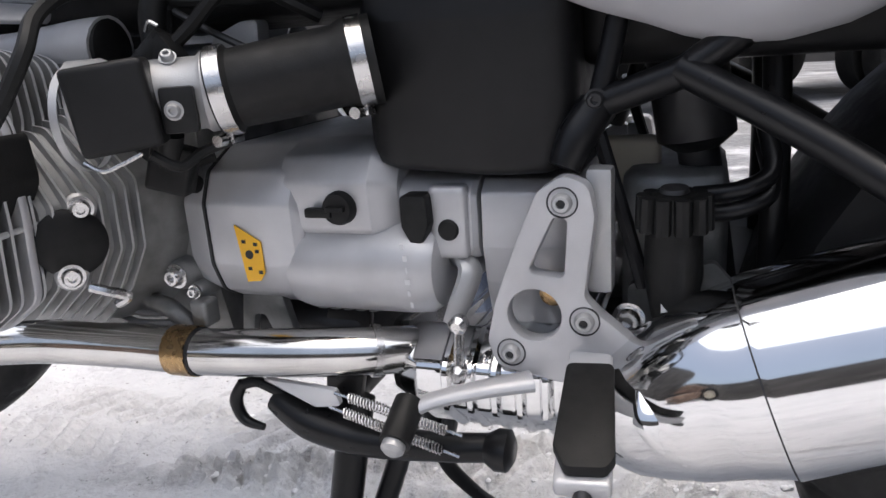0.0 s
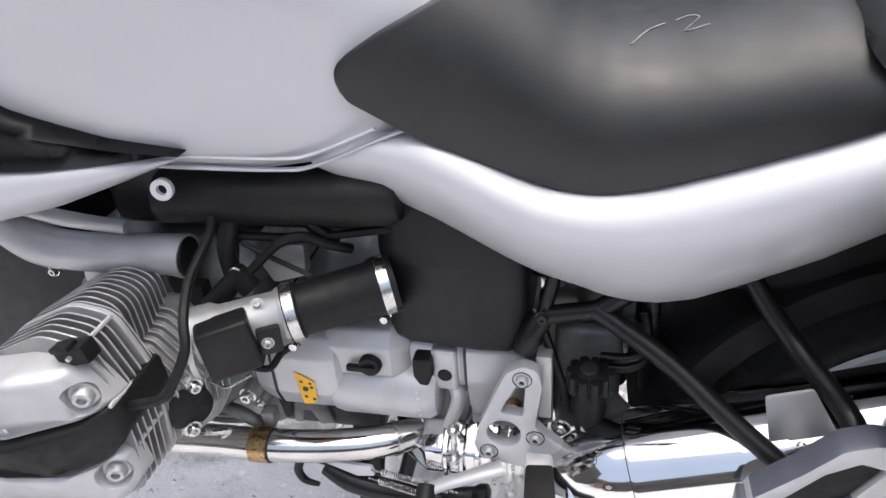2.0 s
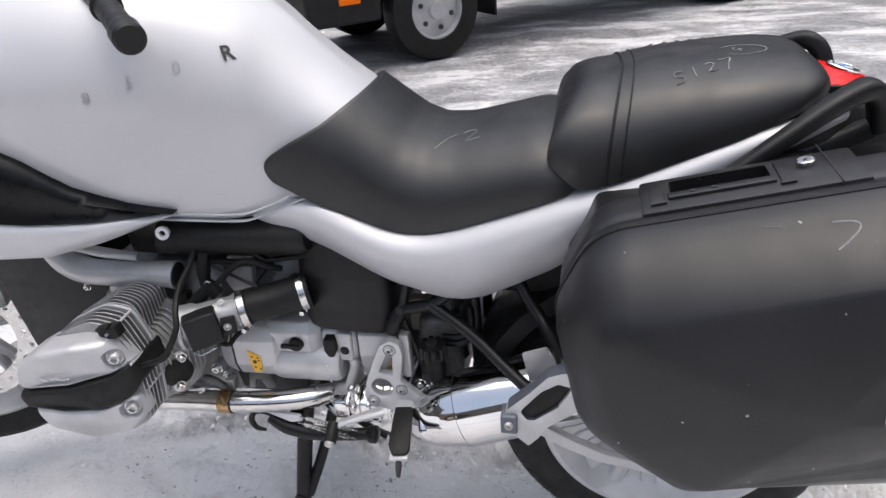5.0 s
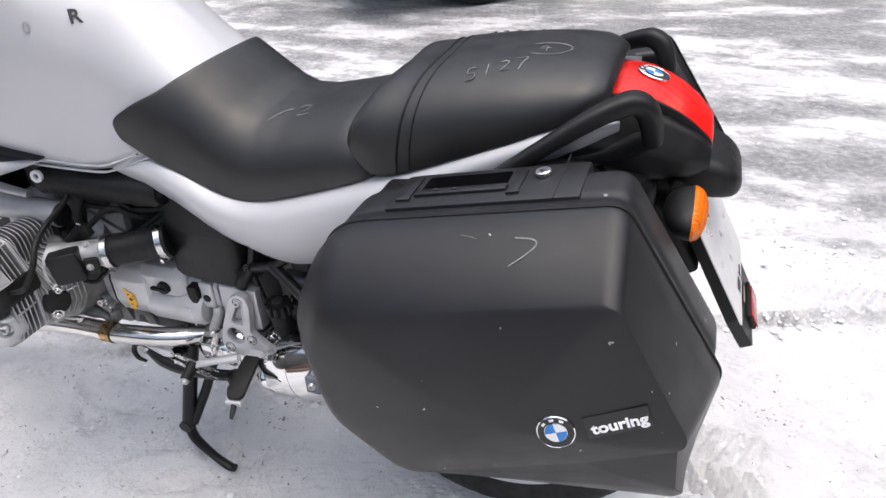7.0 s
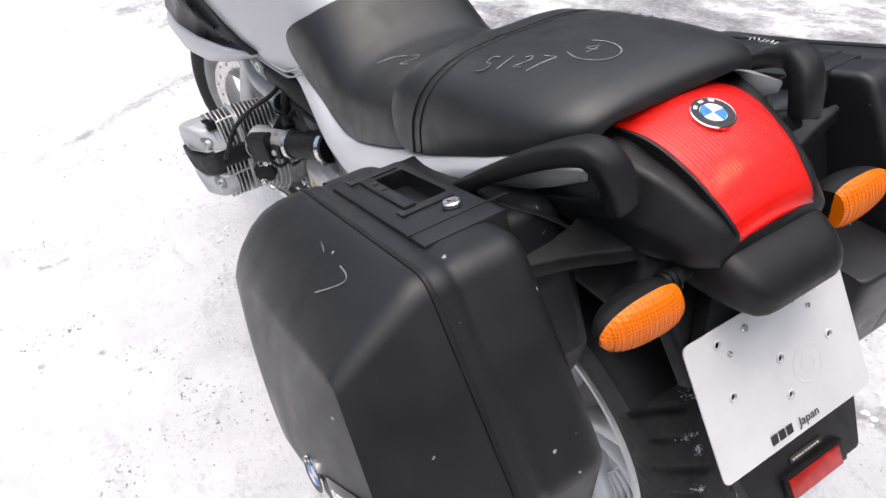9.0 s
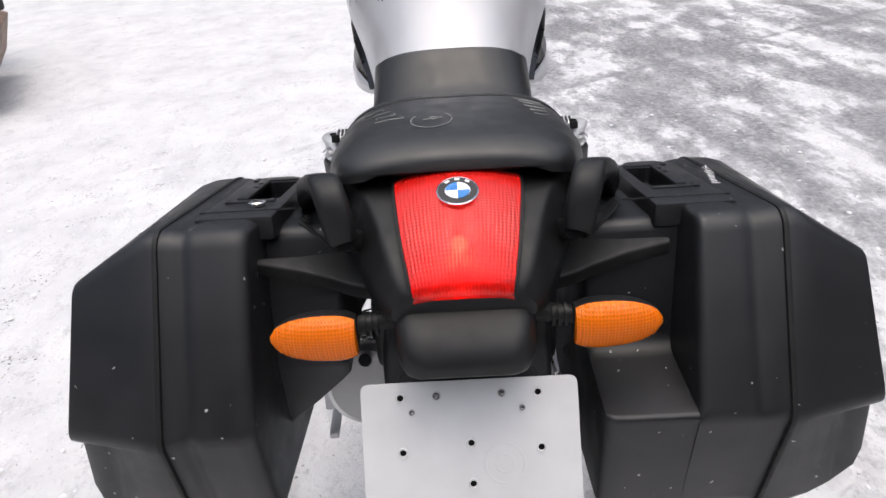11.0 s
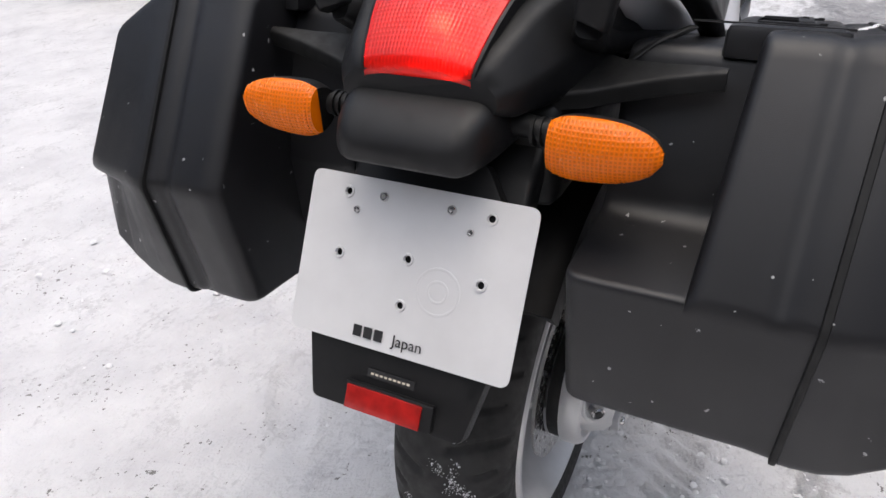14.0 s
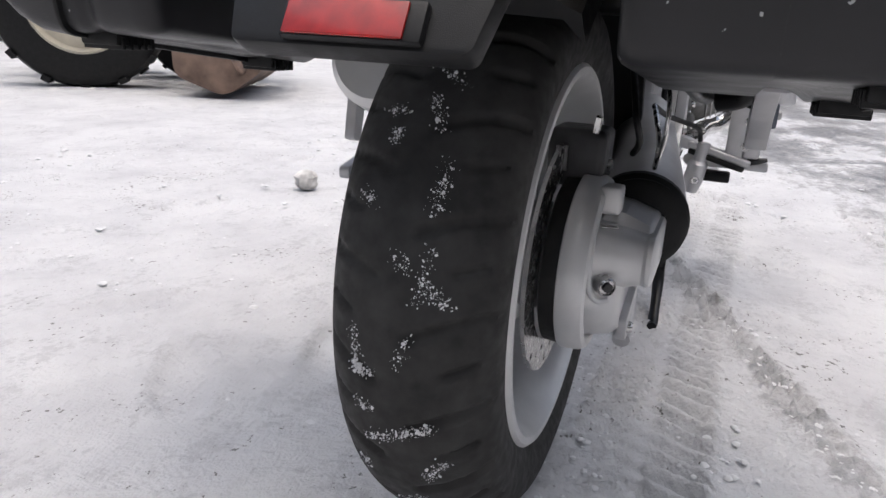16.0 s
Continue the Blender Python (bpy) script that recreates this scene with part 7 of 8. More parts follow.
def build_rear_wheel():
    c = (AX, 0, AZ)
    wheel = part("rear_wheel", lathe([(-0.072, 0.226), (-0.076, 0.222), (-0.076, 0.214), (-0.066, 0.206), (-0.050, 0.200), (-0.02, 0.186), (0.02, 0.186), (0.050, 0.200), (0.066, 0.206), (0.076, 0.214), (0.076, 0.222), (0.072, 0.226), (0.0, 0.196), (-0.072, 0.226)], c, (0, 1, 0), 72), SPOKES, bike, "silver cast rear wheel with a worn black tyre")
    part("tyre", tyre_mesh(AX, AZ, 0.318, 0.222, 0.0875, 620, rear_grooves, 0.0055), TYRE, wheel, "black tyre with snow packed in the tread", 50)
    part("hub", disc_stack(c, (0, 1, 0), [(-0.065, 0.045), (-0.06, 0.060), (0.05, 0.065), (0.06, 0.05)], 36), CAST, wheel)
    for i in range(5):
        a = radians(72 * i + 20)
        for da in (-0.16, 0.16):
            o = [V(AX + r * math.cos(a + w), y, AZ + r * math.sin(a + w)) for r, w, y in ((0.05, da * 0.4, -0.02), (0.12, da * 0.8, -0.028), (0.19, da, -0.030))]
            part("spoke", tube(o, [0.028, 0.022, 0.030], 12, flat=0.6), SPOKES, wheel)
    part("rim_dish", lathe([(-0.066, 0.206), (-0.052, 0.196), (-0.040, 0.186), (-0.030, 0.172), (-0.026, 0.150), (-0.024, 0.128), (-0.018, 0.128), (-0.018, 0.190)], c, (0, 1, 0), 72), SPOKES, wheel)
    for i in range(40):
        a = 2 * math.pi * i / 40
        part("rim_rib", tube([(AX + r * math.cos(a), y, AZ + r * math.sin(a)) for r, y in ((0.132, -0.026), (0.160, -0.029), (0.184, -0.040))], 0.0035, 6, per=2), SPOKES, wheel)
    disc = [circle(AX, AZ, 0.138, 60)[::-1], circle(AX, AZ, 0.10, 48)]
    holes = [circle(AX + r * math.cos(a), AZ + r * math.sin(a), 0.0042, 8) for k in range(30) for a in (2 * math.pi * k / 30,) for r in (0.110 + 0.009 * (k % 3),)]
    part("brake_disc", plate(disc[0], 0.060, 0.065, [disc[1], *holes]), STEEL, wheel, "drilled steel brake disc")
    # snow pressed into the tread
    rng = random.Random(7)
    def on_tread(a, y, lift=0.0):
        y = max(-0.078, min(0.078, y))
        tt = math.asin(y / 0.0875) / (math.pi / 2)
        r = 0.318 - (0.318 - 0.222) * 0.42 * (abs(tt) / 0.72) ** 2.3 + lift
        return V(AX + r * math.cos(a), y, AZ + r * math.sin(a))
    def crumb(a, y, r):
        n, ax = 6, rng.uniform(0, 3.1)
        flat = rng.uniform(0.35, 1.0)
        def at(k, q, lift):
            u, v = r * k * math.cos(q), r * k * flat * math.sin(q)
            return on_tread(a + (u * math.sin(ax) + v * math.cos(ax)) / 0.318, y + u * math.cos(ax) - v * math.sin(ax), lift)
        base = [at(rng.uniform(0.6, 1.3), 2 * math.pi * i / n, -0.0012) for i in range(n)]
        top = [at(rng.uniform(0.3, 0.8), 2 * math.pi * i / n, min(0.0025, r * 0.5)) for i in range(n)]
        loft(bm, [base, top])
    bm = bmesh.new()
    streaks = [  # angle, across, then the end of the streak, and how many crumbs
        (-19, -0.23, -14, 0.26, 120), (-27, 0.16, -22, 0.32, 70), (11, 0.15, 7.5, 0.34, 60), (28.5, 0.20, 21, 0.17, 70), (39, 0.0, 34, 0.10, 45), (33, -0.19, 31, -0.17, 34),
        (36.5, -0.30, 36, -0.14, 30), (23, -0.36, 21, -0.22, 26), (2, -0.30, -6, -0.24, 60), (-5, -0.30, -5.4, -0.16, 34), (-12, -0.30, -12, -0.16, 30), (16, 0.20, 7, 0.12, 40), (14, -0.04, 12, 0.08, 26), (2, 0.10, -4, 0.02, 22), (46, -0.1, 41, 0.2, 40), (-40, -0.1, -34, 0.1, 40), (-30, -0.35, -26, -0.3, 20)]
    for a0, t0, a1, t1, many in streaks:
        for _ in range(int(many * 2.2)):
            k = rng.random()
            a = radians(a0 + (a1 - a0) * k) + rng.gauss(0, 0.010)
            y = 0.0875 * math.sin((t0 + (t1 - t0) * k) * math.pi / 2) + rng.gauss(0, 0.0035)
            crumb(a, y, min(0.0030, 0.0003 + rng.expovariate(1 / 0.00045)))
    tagged(part("tread_snow", bm, SLUSH, wheel, "white snow caught in the tread"), kind="stuff")
    return wheel


build_rear_wheel()


def build_final_drive():
    c = V(AX, 0, AZ)
    cover = part("final_drive", disc_stack(c, (0, 1, 0), [(0.066, 0.092), (0.069, 0.099), (0.084, 0.1005), (0.088, 0.0985)], 56), RUBBER, bike, "silver cast final drive housing")
    part("housing", disc_stack(c, (0, 1, 0), [(0.086, 0.098), (0.088, 0.1035), (0.091, 0.1045), (0.110, 0.1035), (0.116, 0.100), (0.1185, 0.095), (0.1175, 0.090), (0.110, 0.084), (0.109, 0.05)], 64), SPOKES, cover, "silver cast cover", 28)
    # the foot of the housing, swelling outward below the bevel drive
    rows = []
    for y, poly, r in ((0.104, [(0.086, 0.290), (0.050, 0.240), (-0.03, 0.224), (-0.07, 0.27), (-0.03, 0.340), (0.070, 0.345)], 0.03),
                       (0.122, [(0.082, 0.290), (0.047, 0.242), (-0.03, 0.228), (-0.07, 0.27), (-0.03, 0.335), (0.068, 0.335)], 0.03),
                       (0.140, [(0.070, 0.293), (0.040, 0.243), (-0.03, 0.232), (-0.065, 0.27), (-0.03, 0.330), (0.058, 0.328)], 0.028),
                       (0.149, [(0.058, 0.296), (0.032, 0.250), (-0.02, 0.240), (-0.055, 0.27), (-0.03, 0.325), (0.048, 0.322)], 0.024)):
        rows.append([V(p.x, y, p.y) for p in rounded(poly, r, 6)])
    part("housing_foot", loft(bmesh.new(), rows), SPOKES, cover, "", 40)
    # the bevel drive: a short drum that points outward, and its lid above
    rows = []
    for y, back, lo, hi in ((0.104, 0.078, 0.294, 0.378), (0.130, 0.072, 0.300, 0.374), (0.150, 0.064, 0.305, 0.371), (0.168, 0.058, 0.309, 0.367), (0.172, 0.060, 0.308, 0.368), (0.177, 0.059, 0.309, 0.367), (0.180, 0.052, 0.315, 0.361)):
        rows.append([V(p.x, y, p.y) for p in rounded([(back, lo), (back, hi), (-0.085, hi), (-0.085, lo)], (hi - lo) * 0.46, 8)])
    part("bevel_drum", loft(bmesh.new(), rows), SPOKES, cover, "", 28)
    rows = []
    for x, k in ((0.034, 0.6), (0.022, 1.0), (-0.03, 1.0), (-0.085, 0.98)):
        rows.append([V(x, p.x, p.y) for p in rounded([(0.114, 0.345), (0.176, 0.345), (0.172, 0.345 + 0.028 * k), (0.140, 0.345 + 0.040 * k), (0.114, 0.345 + 0.044 * k)], 0.009, 5)])
    part("drive_lid", loft(bmesh.new(), rows), SPOKES, cover, "", 40)
    part("pocket_rib", tube([(0.052, 0.117, 0.407), (0.078, 0.116, 0.372), (0.086, 0.116, 0.335), (0.083, 0.119, 0.308), (0.076, 0.128, 0.296), (0.070, 0.138, 0.297)], 0.0035, 10), SPOKES, cover)
    part("top_lug", box((0.016, 0.112, 0.386), (0.046, 0.136, 0.417), 0.005, 3), SPOKES, cover)
    part("lug_pin", tube([(0.062, 0.120, 0.3765), (0.056, 0.138, 0.376)], 0.002, 6), STEEL, cover)
    part("oil_plug", disc_stack((0.0785, 0.137, 0.314), V(0.75, 0.6, -0.1), [(-0.012, 0.0115), (0.0, 0.011), (0.002, 0.009), (-0.001, 0.0085)], 24), STEEL, cover, "steel oil plug")
    part("plug_mark", disc_stack((0.0795, 0.138, 0.314), V(0.75, 0.6, -0.1), [(-0.001, 0.0055), (0.0012, 0.0055)], 8), INK, cover)
    part("rubber_boot", disc_stack((-0.065, 0.146, 0.350), V(-1, -0.10, 0.14), [(0.0, 0.052), (0.006, 0.060), (0.014, 0.058), (0.020, 0.063), (0.030, 0.063), (0.036, 0.056), (0.05, 0.054)], 32), RUBBER, cover, "black rubber boot")
    part("drive_tube", tube([(-0.105, 0.143, 0.356), (-0.17, 0.138, 0.375), (-0.26, 0.128, 0.405), (-0.42, 0.10, 0.44)], [0.060, 0.055, 0.046, 0.05], 24), SILVERTRIM, cover, "grey cast shaft tube")
    part("torque_arm", tube([(-0.02, 0.150, 0.215), (-0.20, 0.135, 0.26), (-0.40, 0.11, 0.32)], 0.011, 12), SILVERTRIM, cover)
    part("arm_lug", plate(rounded([(-0.05, 0.222), (0.022, 0.232), (0.030, 0.262), (-0.05, 0.28)], 0.008, 3), 0.146, 0.158, bevel=0.002), SILVERTRIM, cover)
    bolt("bolt", (0.008, 0.160, 0.245), (0, 1, 0), 0.007, cover, STEEL)
    part("sensor_lead", tube([(-0.06, 0.13, 0.44), (-0.02, 0.14, 0.46), (0.0, 0.135, 0.49), (-0.06, 0.12, 0.53), (-0.15, 0.10, 0.56)], 0.004, 8), RUBBER, cover)
    part("brake_pipe", tube([(-0.09, 0.155, 0.42), (-0.06, 0.165, 0.47), (-0.07, 0.16, 0.52), (-0.12, 0.14, 0.55)], 0.003, 8), STEEL, cover)
    cal = part("brake_caliper", box((-0.055, 0.042, 0.405), (0.015, 0.108, 0.472), 0.010, 3), DARKSTEEL, bike, "dark rear brake caliper")
    part("caliper_bolt", disc_stack((-0.02, 0.108, 0.43), (0, 1, 0), [(0, 0.008), (0.006, 0.008)], 6), STEEL, cal)
    part("pad_pin", tube([(0.018, 0.060, 0.452), (0.024, 0.062, 0.425)], 0.007, 10), CASTDARK, cal, "grey pad carrier")
    part("bleed_nipple", tube([(0.012, 0.095, 0.470), (0.018, 0.098, 0.488)], 0.004, 8), STEEL, cal)
    part("brake_pedal", tube([(-0.47, 0.18, 0.38), (-0.55, 0.20, 0.35), (-0.60, 0.22, 0.345)], [0.010, 0.009, 0.012], 10), SILVERTRIM, cal)


build_final_drive()


def build_brake_side():
    """Footrest hanger, brake lever and master cylinder on the right."""
    h = part("brake_hanger", plate(rounded([(-0.47, 0.53), (-0.44, 0.53), (-0.425, 0.45), (-0.43, 0.385), (-0.475, 0.385), (-0.485, 0.46)], 0.01, 3), 0.236, 0.262, bevel=0.003), SILVERTRIM, bike, "silver cast brake hanger with a rubber pedal")
    part("stop_block", box((-0.465, 0.262, 0.395), (-0.430, 0.288, 0.470), 0.005, 3), SILVERTRIM, h)
    for z in (0.415, 0.455, 0.505):
        bolt("bolt", (-0.424, 0.266, z), (1, 0.3, 0), 0.006, h, STEEL)
    part("pedal_plate", box((-0.50, 0.195, 0.374), (-0.44, 0.305, 0.390), 0.004, 2), SILVERTRIM, h)
    part("pedal_rubber", box((-0.47, 0.205, 0.350), (-0.436, 0.250, 0.366), 0.004, 2), RUBBER, h, "black rubber pad")
    part("master_cylinder", disc_stack((-0.44, 0.190, 0.330), V(0.1, 0.15, 1), [(0, 0.012), (0.02, 0.016), (0.05, 0.016), (0.055, 0.011), (0.085, 0.010)], 20), SILVERTRIM, h, "grey cast master cylinder")
    bolt("hex_nut", (-0.425, 0.196, 0.352), (1, 0.2, 0), 0.008, h, STEEL, 6)
    part("brake_line", tube([(-0.44, 0.195, 0.415), (-0.40, 0.19, 0.44), (-0.34, 0.165, 0.455), (-0.25, 0.15, 0.47), (-0.15, 0.14, 0.49)], 0.004, 8), RUBBER, h)
    part("fluid_pipe", tube([(-0.15, 0.14, 0.49), (-0.10, 0.150, 0.475), (-0.075, 0.158, 0.45), (-0.09, 0.155, 0.42)], 0.0035, 8), STEEL, h, "bent bright brake pipe")
    return h


build_brake_side()


def build_front_wheel():
    fx, fz = -1.505, 0.405
    c = (fx, 0, fz)
    w = part("front_wheel", lathe([(-0.048, 0.226), (-0.052, 0.214), (-0.03, 0.198), (0.03, 0.198), (0.052, 0.214), (0.048, 0.226), (0, 0.2), (-0.048, 0.226)], c, (0, 1, 0), 60), CAST, bike, "silver cast front wheel with a black tyre")
    part("tyre", tyre_mesh(fx, fz, 0.302, 0.222, 0.062, 160, lambda a, t: 1.0 if ((a / 6.2832 * 30 + abs(t)) % 1) < 0.15 and 0.15 < abs(t) < 0.68 else 0.0, 0.005), RUBBER, w, "black front tyre")
    part("hub", disc_stack(c, (0, 1, 0), [(-0.055, 0.03), (-0.05, 0.05), (0.05, 0.05), (0.055, 0.03)], 30), CAST, w)
    for i in range(5):
        a = radians(72 * i + 8)
        for da in (-0.17, 0.17):
            part("spoke", tube([(fx + r * math.cos(a + q), y, fz + r * math.sin(a + q)) for r, q, y in ((0.045, da * 0.4, 0), (0.12, da * 0.8, 0), (0.20, da, 0))], [0.016, 0.012, 0.014], 8), CAST, w)
    for s in (-1, 1):
        hol = [circle(fx + r * math.cos(a), fz + r * math.sin(a), 0.005, 8) for k in range(24) for a in (2 * math.pi * k / 24,) for r in (0.128 + 0.010 * (k % 2),)]
        part("brake_disc", plate(circle(fx, fz, 0.152, 48), *sorted((s * 0.066, s * 0.071)), [circle(fx, fz, 0.11, 40), *hol]), STEEL, w, "drilled front brake disc")
        part("fork_leg", tube([(fx + 0.01, s * 0.092, fz), (fx + 0.10, s * 0.092, fz + 0.22), (fx + 0.17, s * 0.092, fz + 0.38)], [0.024, 0.026, 0.022], 16), CAST, w, "silver fork leg")
        part("brake_caliper", box((fx + 0.06, min(s * 0.05, s * 0.10), fz + 0.08), (fx + 0.13, max(s * 0.05, s * 0.10), fz + 0.17), 0.008), CASTDARK, w)
        part("upper_tube", tube([(fx + 0.17, s * 0.092, fz + 0.38), (fx + 0.33, s * 0.092, fz + 0.75)], 0.017, 14), STEEL, w)
    part("front_arm_link", tube([(-1.30, 0, 0.60), (-1.15, -0.05, 0.60), (-1.02, -0.09, 0.56)], [0.03, 0.025, 0.03], 14), CASTDARK, bike)
    part("fork_bridge", box((fx + 0.12, -0.10, fz + 0.27), (fx + 0.18, 0.10, fz + 0.32), 0.012), CASTDARK, w)
    part("brake_hose", tube([(-1.33, -0.09, 0.46), (-1.27, -0.10, 0.545), (-1.18, -0.09, 0.535), (-1.12, -0.08, 0.49)], 0.006, 8), STEEL, w)
    w.matrix_basis = Matrix.Translation((fx + 0.05, 0, 0)) @ pose(0, 0, 0, 0, 0, 26) @ Matrix.Translation((-fx - 0.05, 0, 0))     # steered to the left
    return w


build_front_wheel()

# handlebar and grips
bar = part("handlebar", tube([(-0.80, -0.20, 1.100), (-0.90, -0.12, 1.130), (-0.98, 0.0, 1.145), (-0.90, 0.12, 1.130), (-0.80, 0.20, 1.100)], 0.012, 12), TUBE, bike, "black handlebar with rubber grips")
for s in (-1, 1):
    g = part("grip", disc_stack((-0.80, s * 0.20, 1.100), V(0.180, s * 0.20, -0.038), [(0.0, 0.022), (0.006, 0.022), (0.008, 0.0175), (0.125, 0.0175), (0.128, 0.021)], 20), RUBBER, bar, "black rubber grip")
    part("bar_end", disc_stack(V(-0.80, s * 0.20, 1.100) + V(0.180, s * 0.20, -0.038).normalized() * 0.128, V(0.180, s * 0.20, -0.038), [(0, 0.021), (0.03, 0.0205), (0.034, 0.017)], 24), PLASTIC, g, "dark bar-end weight")

# ---------------------------------------------------------------- things round about
def scatter_blob(bm, at, r, rng, squash=0.6):
    n = 7
    rings = []
    for j, (h, k) in enumerate(((-0.3, 0.7), (0.15, 1.0), (0.6, 0.75), (0.85, 0.3))):
        rings.append([V(*at) + V(r * k * math.cos(2 * math.pi * i / n) * rng.uniform(0.75, 1.2), r * k * math.sin(2 * math.pi * i / n) * rng.uniform(0.75, 1.2), r * squash * h) for i in range(n)])
    loft(bm, rings)


def snow_crumbs():
    rng = random.Random(11)
    bm = bmesh.new()
    for _ in range(700):
        x, y = rng.uniform(-3.0, 1.3), rng.uniform(-2.4, 1.6)
        if abs(y) < 0.1 and -0.3 < x < 0.3:
            continue
        scatter_blob(bm, (x, y, 0.002), rng.choice((0.003, 0.004, 0.005, 0.007, 0.011)), rng, 0.55)
    for _ in range(420):
        k = rng.random()
        x, y = 0.75 - 1.9 * k + rng.gauss(0, 0.03), 0.83 - 0.71 * k + rng.gauss(0, 0.035)
        scatter_blob(bm, (x, y, 0.003), rng.choice((0.003, 0.004, 0.006, 0.009)), rng, 0.6)
    for _ in range(500):
        x, y = rng.uniform(-1.2, 0.5), 0.19 + rng.choice((-1, 1)) * abs(rng.gauss(0.10, 0.03))
        scatter_blob(bm, (x, y, 0.003), rng.choice((0.003, 0.004, 0.005, 0.007)), rng, 0.6)
    me = bpy.data.meshes.new("snow_crumbs")
    finish(bm)
    bm.to_mesh(me)
    bm.free()
    me.materials.append(SLUSH)
    tagged(new("snow_crumbs", me), "loose crumbs of snow strewn over the ground", "snow", kind="stuff")


snow_crumbs()
rng = random.Random(3)
bm = bmesh.new()
rings = []
for j in range(9):
    a = math.pi * (j / 8 - 0.5)
    rings.append([V(-1.33 + 0.045 * math.cos(a) * math.cos(q) * rng.uniform(0.68, 1.18), -1.14 + 0.045 * math.cos(a) * math.sin(q) * rng.uniform(0.68, 1.18), 0.024 + 0.038 * math.sin(a)) for q in [2 * math.pi * k / 16 for k in range(16)]])
tagged(part("snowball", loft(bmesh.new(), rings), DIRTYSNOW, None, "", 30), "round lump of dirty white snow on the ground", "snowball")


def road_wheel(parent, at, axis, R, w, rim_mat, lug, rim_k=0.6):
    """A vehicle's wheel: lugged tyre, dished disc and hub nuts."""
    at, ax = V(*at), V(*axis).normalized()
    tyre = part("wheel", disc_stack(at, ax, [(-w / 2, R * rim_k), (-w / 2, R * 0.86), (-w * 0.42, R * 0.96), (-w * 0.25, R), (w * 0.25, R), (w * 0.42, R * 0.96), (w / 2, R * 0.86), (w / 2, R * rim_k), (w * 0.3, R * rim_k * 0.97)], 48), RUBBER, parent, "dark tyre")
    part("rim", disc_stack(at, ax, [(w * 0.2, R * rim_k), (w * 0.46, R * rim_k), (w * 0.47, R * rim_k * 0.94), (w * 0.30, R * rim_k * 0.88), (w * 0.36, R * rim_k * 0.66), (w * 0.38, R * rim_k * 0.35), (w * 0.55, R * rim_k * 0.30), (w * 0.56, R * rim_k * 0.1)], 40), rim_mat, tyre, "painted steel rim")
    u = ax.cross(V(0, 0, 1)).normalized()
    for i in range(6):
        a = 2 * math.pi * i / 6 + 0.3
        p = at + ax * (w * 0.36) + (u * math.cos(a) + V(0, 0, 1) * math.sin(a)) * R * rim_k * 0.62
        part("nut_cover", disc_stack(p, ax, [(0, R * 0.05), (R * 0.03, R * 0.05), (R * 0.04, R * 0.03)], 12), DARKSTEEL, tyre)
    for i in range(lug):
        a = 2 * math.pi * i / lug
        p = at + (u * math.cos(a) + V(0, 0, 1) * math.sin(a)) * R * 0.99
        fr = axes_frame(p, ax, u * math.cos(a) + V(0, 0, 1) * math.sin(a))
        side = 1 if i % 2 else -1
        part("tread_block", box((min(0.05 * w * side, 0.5 * w * side), -R * 0.03, -R * 0.05), (max(0.05 * w * side, 0.5 * w * side), R * 0.035, R * 0.05), 0, frame=fr), RUBBER, tyre)
    return tyre


# a light truck parked beyond the lane
d = V(-0.757, -0.653, 0)            # its heading
n = V(0.653, -0.757, 0)             # its near side, outward
F, R0 = V(-1.27, 4.22, 0), V(1.22, 6.36, 0)
truck = thing("light_truck", (-0.1, 5.6, 0), "dark light truck parked on the snowy lane", "truck")
for at, dual in ((F, 0), (R0, 1)):
    road_wheel(truck, at - n * 0.10 + V(0, 0, 0.37), n, 0.375, 0.21, GREYSTEEL, 0, 0.58)
    road_wheel(truck, at - n * 1.50 + V(0, 0, 0.37), -n, 0.375, 0.21, GREYSTEEL, 0, 0.58)
    if dual:
        road_wheel(truck, at - n * 0.36 + V(0, 0, 0.37), n, 0.375, 0.21, GREYSTEEL, 0, 0.58)
tf = Matrix((d, -n, V(0, 0, 1))).transposed().to_4x4()
tf.translation = F
part("chassis", box((-4.4, 0.25, 0.52), (0.5, 1.35, 0.75), 0.03, frame=tf), DARKSTEEL, truck)
cabp = [(0.95, 0.45), (0.95, 1.0), (0.80, 1.85), (0.60, 2.0), (-0.75, 2.0), (-0.80, 0.62), (-0.45, 0.62), (-0.42, 0.80), (-0.22, 0.92), (0.22, 0.92), (0.42, 0.80), (0.46, 0.40)]
cab = part("cab", plate(rounded(cabp, 0.06, 4), 0.0, 1.62, bevel=0.04, frame=tf), TRUCKPAINT, truck, "dark painted cab")
part("side_window", plate(rounded([(0.55, 1.15), (0.50, 1.75), (-0.55, 1.75), (-0.55, 1.15)], 0.05, 3), -0.01, 0.03, frame=tf), INK, cab)
part("front_bumper", box((0.45, -0.02, 0.36), (1.02, 1.64, 0.62), 0.05, 3, frame=tf), PLASTIC, truck, "dark plastic bumper")
part("marker_lamp", box((0.62, -0.03, 0.50), (0.78, 0.0, 0.56), 0.006, frame=tf), AMBER, truck, "amber side marker")
part("mud_flap", box((-0.55, 0.03, 0.25), (-0.53, 0.30, 0.62), 0.004, frame=tf), RUBBER, truck, "black mud flap")
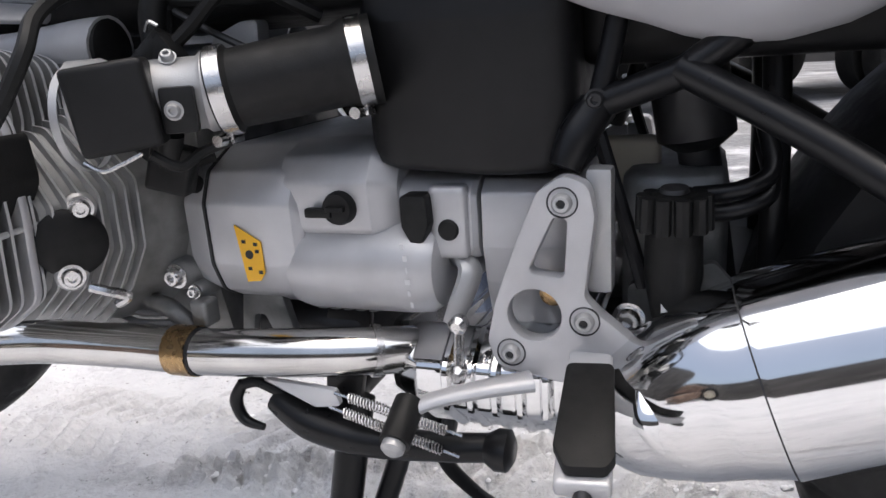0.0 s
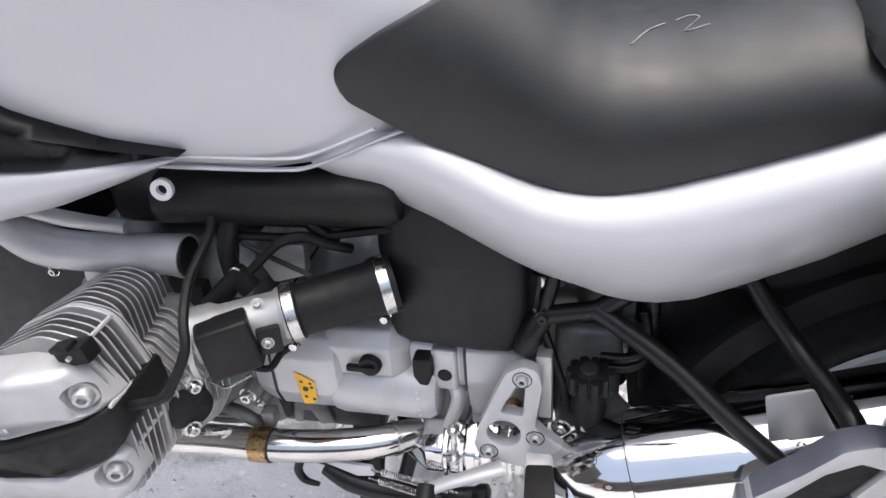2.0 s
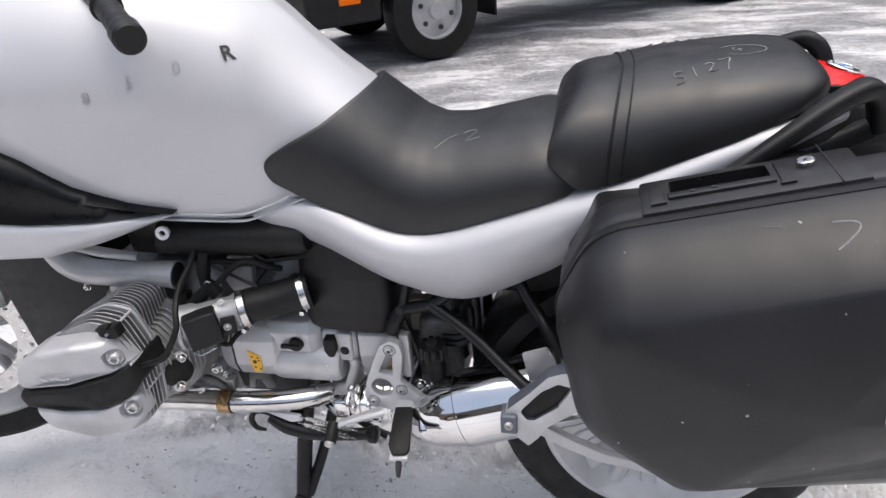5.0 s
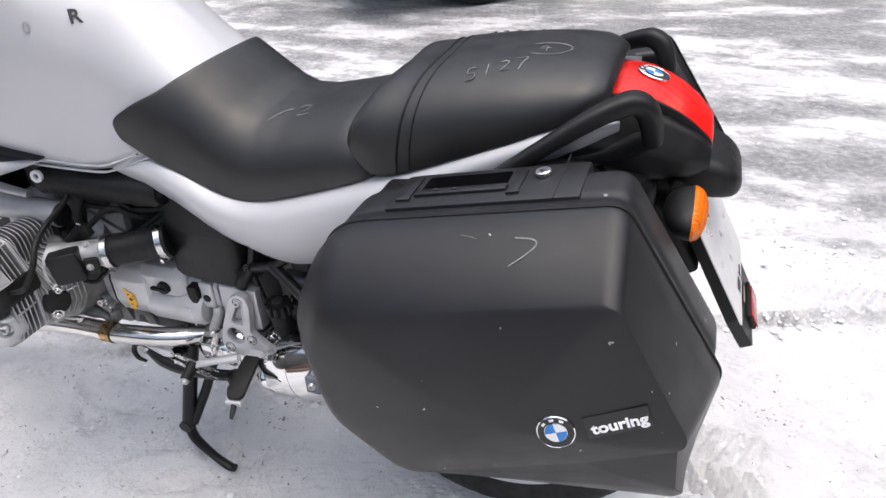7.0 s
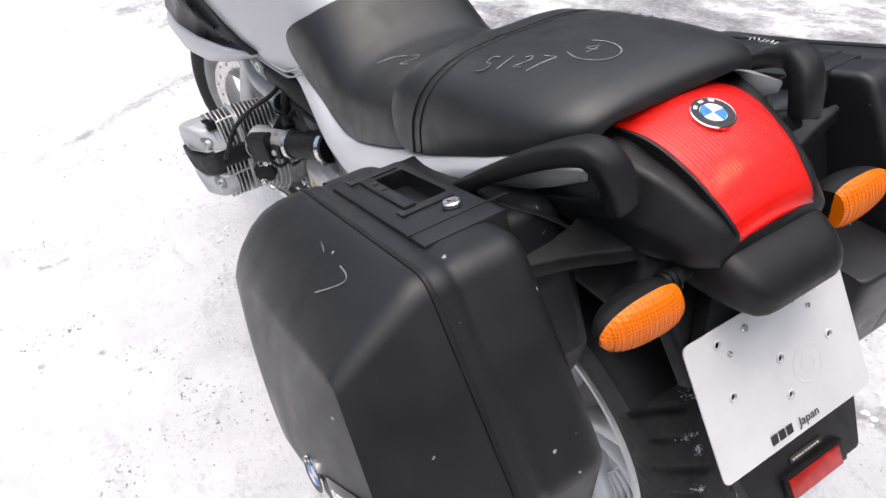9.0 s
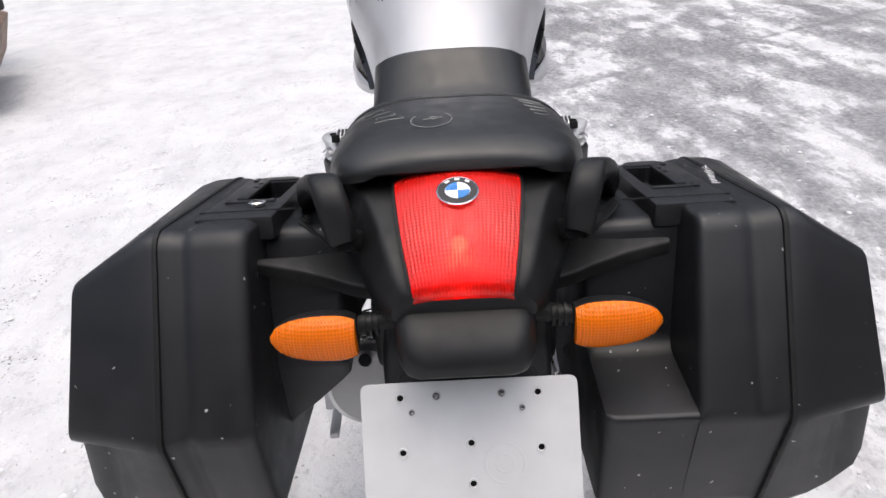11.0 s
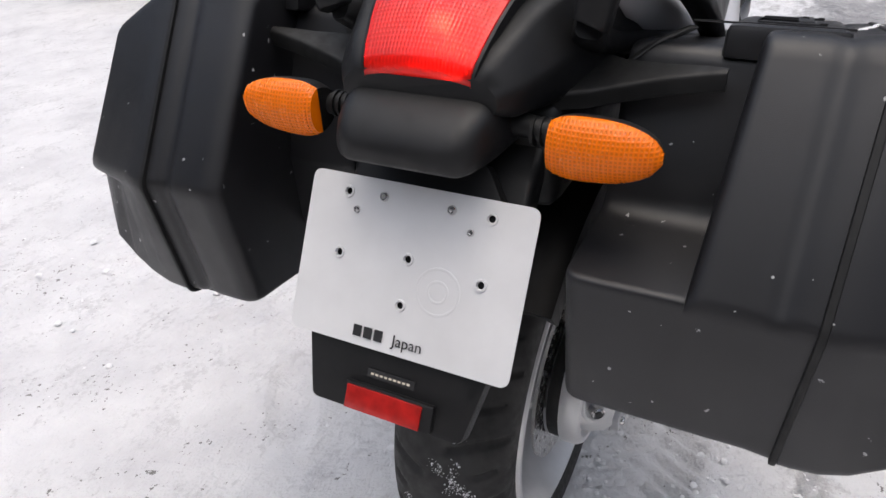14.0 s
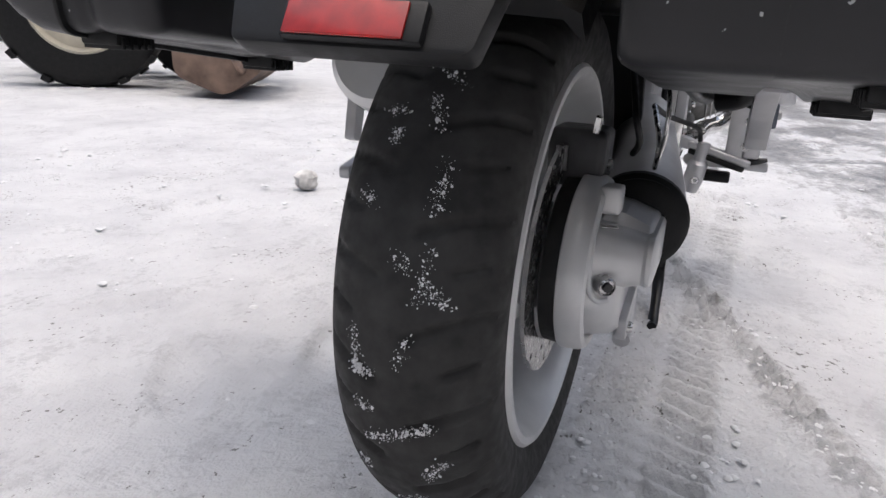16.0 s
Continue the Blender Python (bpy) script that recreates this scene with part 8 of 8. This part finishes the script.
part("mud_flap", box((-3.95, 0.03, 0.25), (-3.93, 0.45, 0.70), 0.004, frame=tf), RUBBER, truck, "black mud flap")
part("load_bed", box((-4.5, -0.05, 0.82), (-0.9, 1.67, 1.20), 0.03, frame=tf), TRUCKPAINT, truck, "dark load bed")

# a tractor with a front bucket on the open snow
trac = thing("tractor", (-4.2, -5.1, 0), "old tractor with cream wheels and a rusty bucket", "tractor")
ta = V(0.80, 0.60, 0).normalized()
tb = V(-0.60, 0.80, 0)
road_wheel(trac, V(-3.36, -4.40, 0.62), ta, 0.62, 0.36, CREAM, 28, 0.60)
road_wheel(trac, V(-4.75, -4.55, 0.42), ta, 0.42, 0.26, CREAM, 22, 0.58)
road_wheel(trac, V(-4.6, -5.5, 0.62), -ta, 0.62, 0.36, CREAM, 28, 0.60)
tm = Matrix((tb, -ta, V(0, 0, 1))).transposed().to_4x4()
tm.translation = V(-4.05, -5.0, 0)
part("engine_hood", box((-0.2, -0.28, 0.75), (1.6, 0.28, 1.35), 0.08, 4, frame=tm), RUST, trac, "rust-red hood")
part("frame_rail", box((-0.7, -0.22, 0.45), (1.7, 0.22, 0.75), 0.04, 3, frame=tm), DARKSTEEL, trac)
rows = []
for q, k in ((-0.62, 0.9), (-0.60, 1.0), (0.60, 1.0), (0.62, 0.9)):
    ring = [V(-3.88, -3.42, 0.36) + V(0.90, 0.43, 0) * q + V(-0.43, 0.90, 0) * (p.x * k) + V(0, 0, p.y * k) for p in rounded([(-0.30, -0.20), (0.05, -0.335), (0.30, -0.16), (0.40, 0.12), (0.30, 0.16), (-0.32, 0.34)], [0.12, 0.16, 0.12, 0.01, 0.02, 0.05], 5)]
    rows.append(ring)
part("loader_bucket", loft(bmesh.new(), rows), RUST, trac, "rounded rusty steel bucket", 40)
part("blade_arm", tube([(-3.95, -3.6, 0.30), (-4.0, -4.0, 0.40), (-4.05, -4.5, 0.55)], 0.05, 10), RUST, trac)
part("blade_edge", tube([(-3.45, -3.02, 0.20), (-3.15, -2.85, 0.30), (-2.95, -2.75, 0.38)], [0.035, 0.025, 0.018], 8), RUST, trac)
